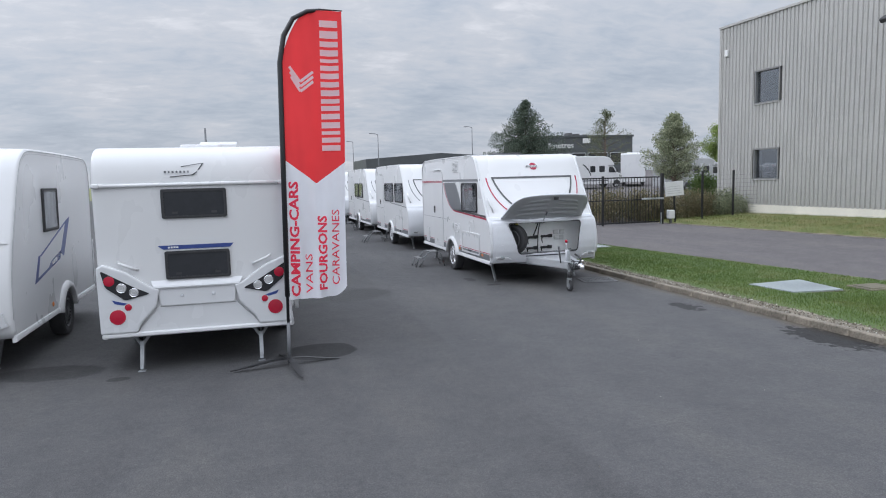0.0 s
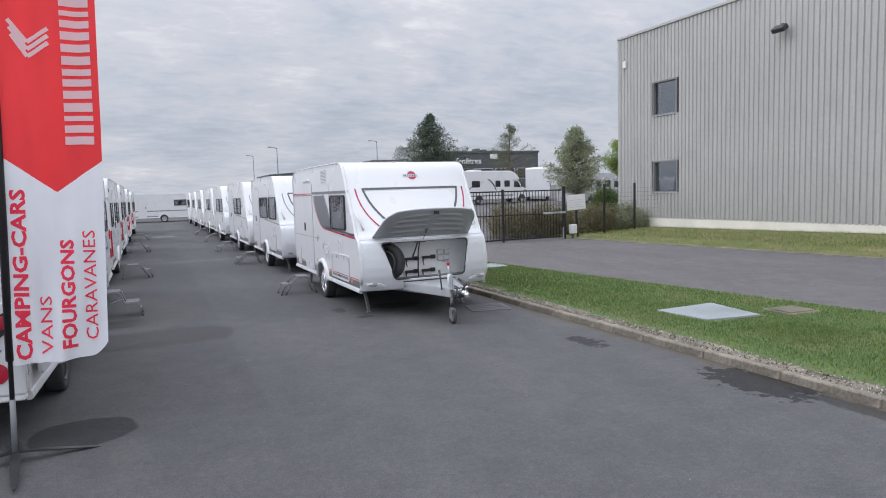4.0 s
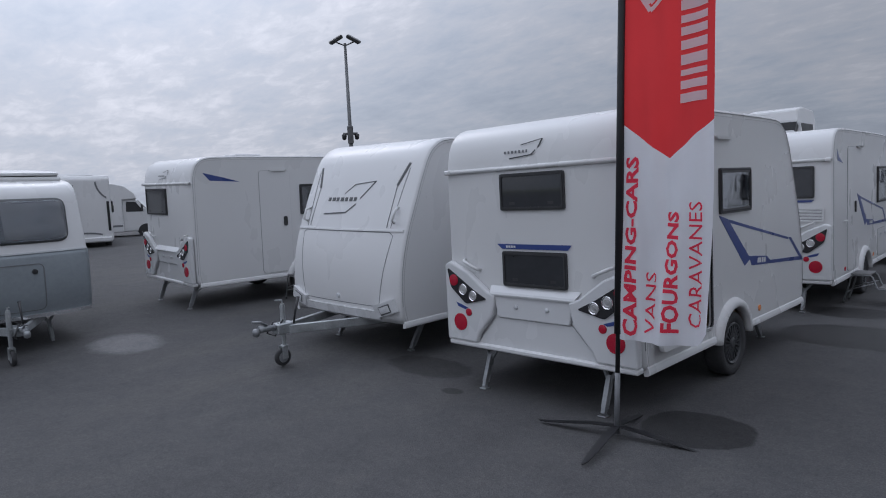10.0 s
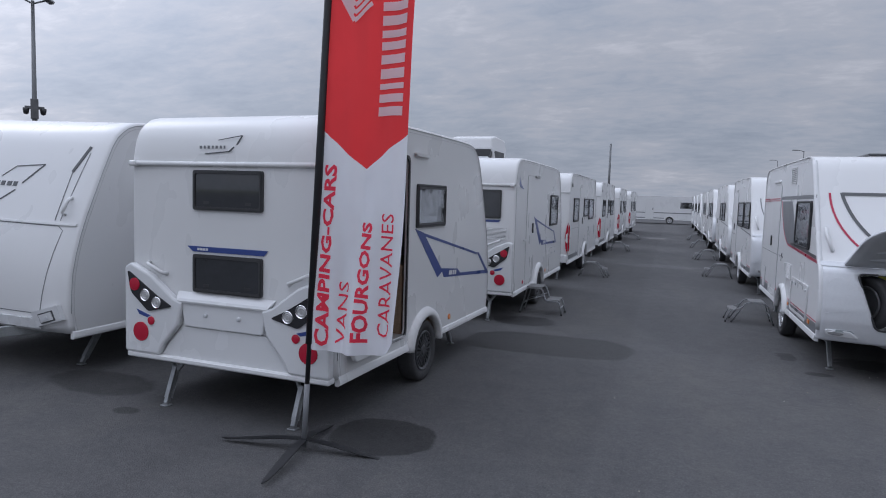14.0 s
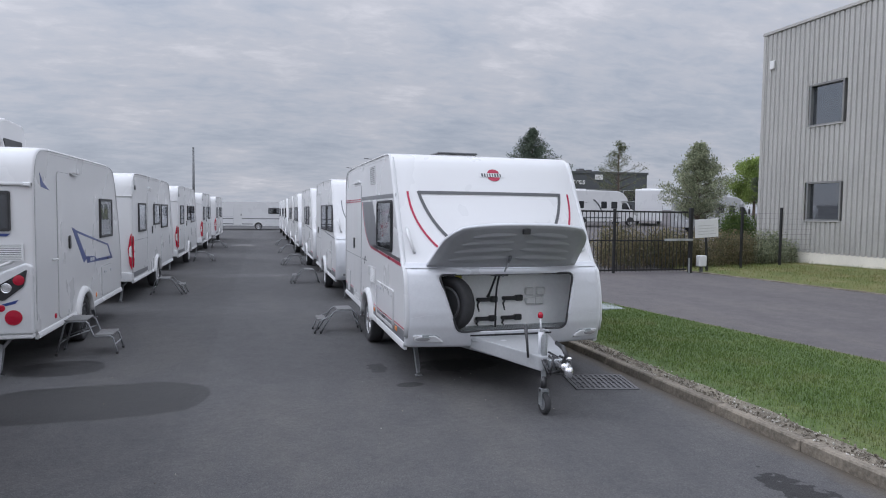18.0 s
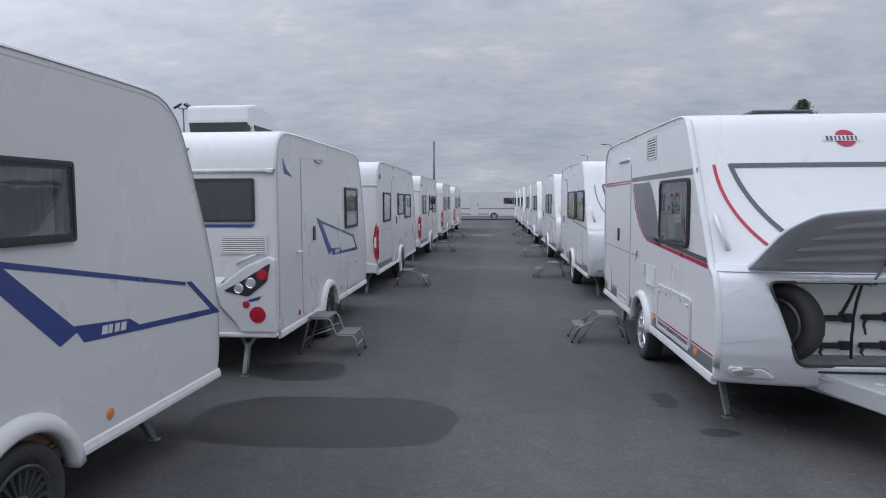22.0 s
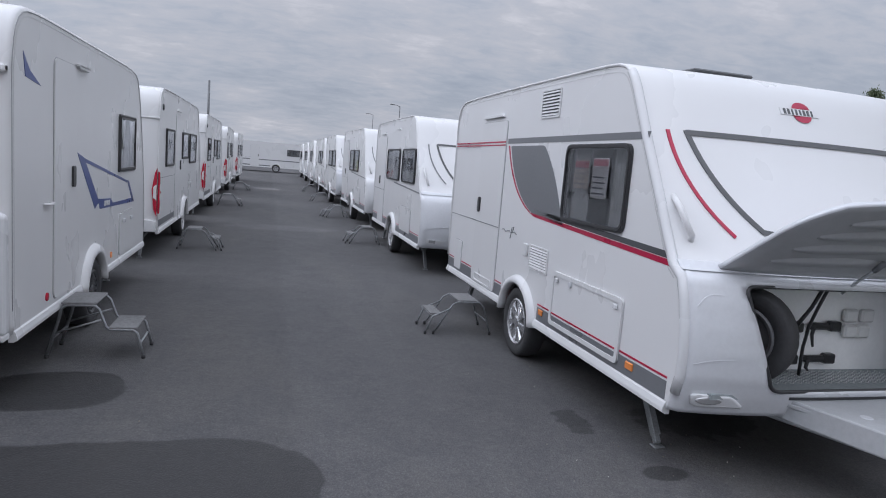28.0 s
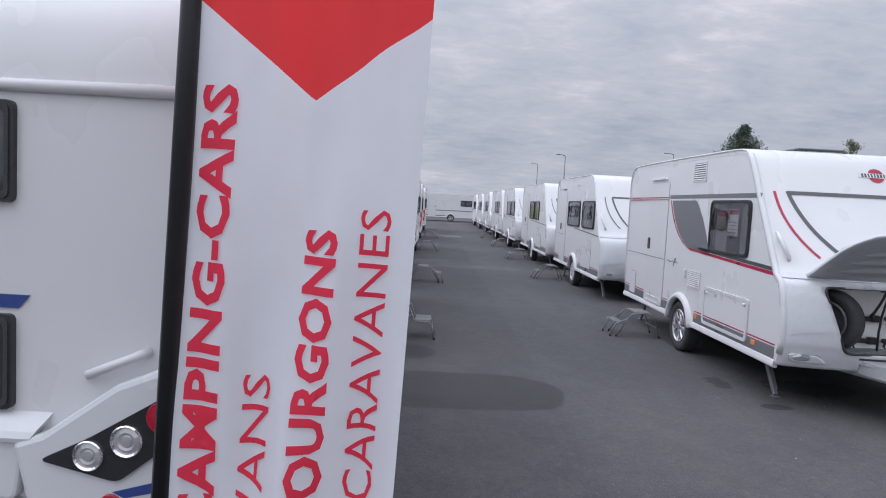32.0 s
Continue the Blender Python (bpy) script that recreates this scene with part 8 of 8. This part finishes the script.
FRESH = foliage("fresh_green_leaves", (0.14, 0.21, 0.045), (0.34, 0.42, 0.12))


def leaves(bm, rng, c, size, r):
    """One small bent leaf near c."""
    p = Vector(c) + Vector((rng.gauss(0, r), rng.gauss(0, r), rng.gauss(0, r * 0.8)))
    m = Matrix.Translation(p) @ Euler((rng.uniform(0, 6), rng.uniform(0, 6), rng.uniform(0, 6))).to_matrix().to_4x4()
    s = size * rng.uniform(0.6, 1.3)
    q = [m @ Vector(v) for v in ((-s, 0, 0), (0, -s * 0.42, s * 0.1), (s, 0, 0), (0, s * 0.42, s * 0.1))]
    return q


def leaf_mesh(name, spots, per, size, r, mat, parent, seed):
    rng = random.Random(seed)
    V, F = [], []
    for c in spots:
        for _ in range(per):
            i = len(V)
            V += leaves(None, rng, c, size, r)
            F.append((i, i + 1, i + 2, i + 3))
    me = bpy.data.meshes.new(name)
    me.from_pydata(V, [], F)
    me.materials.append(mat)
    ob = new(name, me)
    ob.parent = parent
    return ob


def broadleaf(label, height, spread, mat, seed, per=26, size=0.09, trunk=0.28, limbs=26, fuzz=0.17, round_crown=False):
    rng = random.Random(seed)
    root = thing("tree", label, "tree", "trees")
    bm = bmesh.new()
    add_tube(bm, [(0, 0, 0), (0.04, 0.02, height * 0.35), (-0.03, 0.05, height * 0.7), (0, 0, height * 0.96)], [0.16, 0.11, 0.06, 0.015], 8)
    spots = []
    for k in range(limbs):
        z = height * (trunk + (0.96 - trunk) * (k + rng.random()) / limbs)
        t = rng.uniform(0, math.tau)
        f = (z / height - trunk) / (1 - trunk)
        wide = math.sqrt(max(0.05, 1 - (2 * f - 0.8) ** 2)) if round_crown else (1.0 - f) * (0.6 + 0.55 * min(1, f * 4))
        reach = spread * wide * rng.uniform(0.7, 1.15)
        tip = Vector((math.cos(t) * reach, math.sin(t) * reach, z + reach * rng.uniform(0.25, 0.55)))
        mid = Vector((math.cos(t) * reach * 0.5, math.sin(t) * reach * 0.5, z + reach * 0.18))
        add_tube(bm, [(0, 0, z), mid, tip], [0.045 * (1 - f) + 0.012, 0.02, 0.006], 5)
        for j in range(11):
            s = 0.25 + 0.75 * j / 10
            p = Vector((0, 0, z)).lerp(mid, min(1, s * 2)) if s < 0.5 else mid.lerp(tip, s * 2 - 1)
            spots.append(p + Vector((rng.gauss(0, fuzz), rng.gauss(0, fuzz), rng.gauss(0, fuzz))))
    part("trunk", bm, BARK, root, smooth=True)
    leaf_mesh("crown", spots, per, size, 0.06 + 0.8 * fuzz, mat, root, seed + 1)
    return root


def conifer(label, height, spread, seed):
    rng = random.Random(seed)
    root = thing("tree", label, "tree", "trees")
    bm = bmesh.new()
    add_tube(bm, [(0, 0, 0), (0, 0, height * 0.5), (0, 0, height)], [0.2, 0.11, 0.012], 8)
    spots = []
    rows = 26
    for k in range(rows):
        f = (k + 0.5) / rows
        z = height * (0.1 + 0.88 * f)
        r = spread * (1 - f) ** 0.8 * rng.uniform(0.85, 1.1) + 0.08
        n = max(4, int(11 * (1 - f)) + 3)
        for j in range(n):
            t = math.tau * (j + rng.random()) / n
            rr = r * rng.uniform(0.65, 1.1)
            tip = Vector((math.cos(t) * rr, math.sin(t) * rr, z + 0.12 * rr))
            add_tube(bm, [(0, 0, z), tip * 0.5 + Vector((0, 0, z * 0.5 - 0.03)), tip], [0.02, 0.012, 0.004], 4, cap=False)
            for i in range(8):
                s = 0.2 + 0.8 * i / 7
                spots.append(Vector((0, 0, z)).lerp(tip, s) + Vector((0, 0, -0.08 * s)))
    part("trunk", bm, BARK, root, smooth=True)
    leaf_mesh("crown", spots, 22, 0.085, 0.17, NEEDLE, root, seed + 1)
    return root


place(conifer("dark green conifer behind the caravans", 8.9, 5.6, 11), 24.7, 50.1, 1.05)
place(broadleaf("thin pale tree with light leaves", 7.7, 3.3, PALE, 21, 15, 0.055, 0.2, 44, 0.1), 31.5, 45.9, 0.95)
place(broadleaf("green young tree behind the gate", 5.5, 2.3, YOUNG, 31, 30, 0.055, 0.2, 84, 0.08), 23.4, 23.9, 0.4)
place(broadleaf("round green young tree in the yard", 1.5, 0.85, LEAF, 41, 40, 0.05, 0.12, 26), 19.75, 16.4, 0.2)
place(broadleaf("tall leafy tree behind the hall's corner", 6.9, 1.75, SHADE, 51, 26, 0.07, 0.14, 46, 0.07), 27.35, 22.2, 0.35)
place(broadleaf("bright green round-crowned tree behind the hall", 5.7, 2.1, FRESH, 61, 60, 0.085, 0.4, 44, 0.2, True), 41.3, 40.0, 0.8)


def bush(label, w, d, h, seed, mat=None):
    rng = random.Random(seed)
    root = thing("bush", label, "bush", "bushes")
    bm = bmesh.new()
    spots = []
    for k in range(int(26 * w)):
        x, y = rng.uniform(-w / 2, w / 2), rng.uniform(-d / 2, d / 2)
        top = h * rng.uniform(0.6, 1.05) * (1 - 0.35 * (2 * abs(y) / d) ** 2)
        tip = Vector((x + rng.gauss(0, 0.15), y + rng.gauss(0, 0.15), top))
        add_tube(bm, [(x, y, 0), (x, y, top * 0.5), tip], [0.014, 0.01, 0.004], 4, cap=False)
        for j in range(7):
            spots.append(Vector((x, y, 0.1)).lerp(tip, 0.15 + 0.85 * j / 6))
    part("undergrowth", bm, BARK, root)
    leaf_mesh("foliage", spots, 30, 0.042, 0.13, mat or BUSH, root, seed + 1)
    return root


place(bush("brownish green hedge behind the gate", 3.4, 1.3, 1.35, 5), 12.6, 12.3, 0.06)
place(bush("brownish green hedge beside the gate post", 2.8, 1.3, 1.2, 6), 15.3, 11.9, 0.08)
place(bush("green shrub at the hall's corner", 1.2, 0.9, 1.1, 7, YOUNG), 17.1, 11.6, 0.15)

# ---- kerb stones, laid one by one ----
def stones(parent, fn, zfn, y0, y1, length, wide, tall, mat):
    bm = bmesh.new()
    add_box(bm, 0, wide, 0.002, length - 0.003, -tall, 0, 0.014)
    bmesh.ops.recalc_face_normals(bm, faces=bm.faces)
    me = None
    y = y0
    while y < y1:
        if me is None:
            o = part("kerb_stone", bm, mat, parent)
            me = o.data
        else:
            o = bpy.data.objects.new("kerb_stone", me)
            scene.collection.objects.link(o)
            o.parent = parent
        ang = math.degrees(math.atan2(fn(y + length) - fn(y), length))
        o.matrix_basis = pose(fn(y) + 0.004 * math.sin(y * 7), y, zfn(y) + 0.004 * math.sin(y * 3), 0, 0, -ang)
        y += length


stones(kerb, kerb_x, lambda y: 0.095, -22, 30, 1.0, 0.14, 0.3, KERBSTONE)
stones(far_kerb, lambda y: far_edge(y) - 0.03, lambda y: 0.095, -22, 10.2, 1.0, 0.07, 0.2, KERBSTONE)
stones(near_kerb, lambda y: near_edge(y) - 0.1, lambda y: 0.138, -22, 10.2, 1.0, 0.045, 0.2, KERBSTONE)
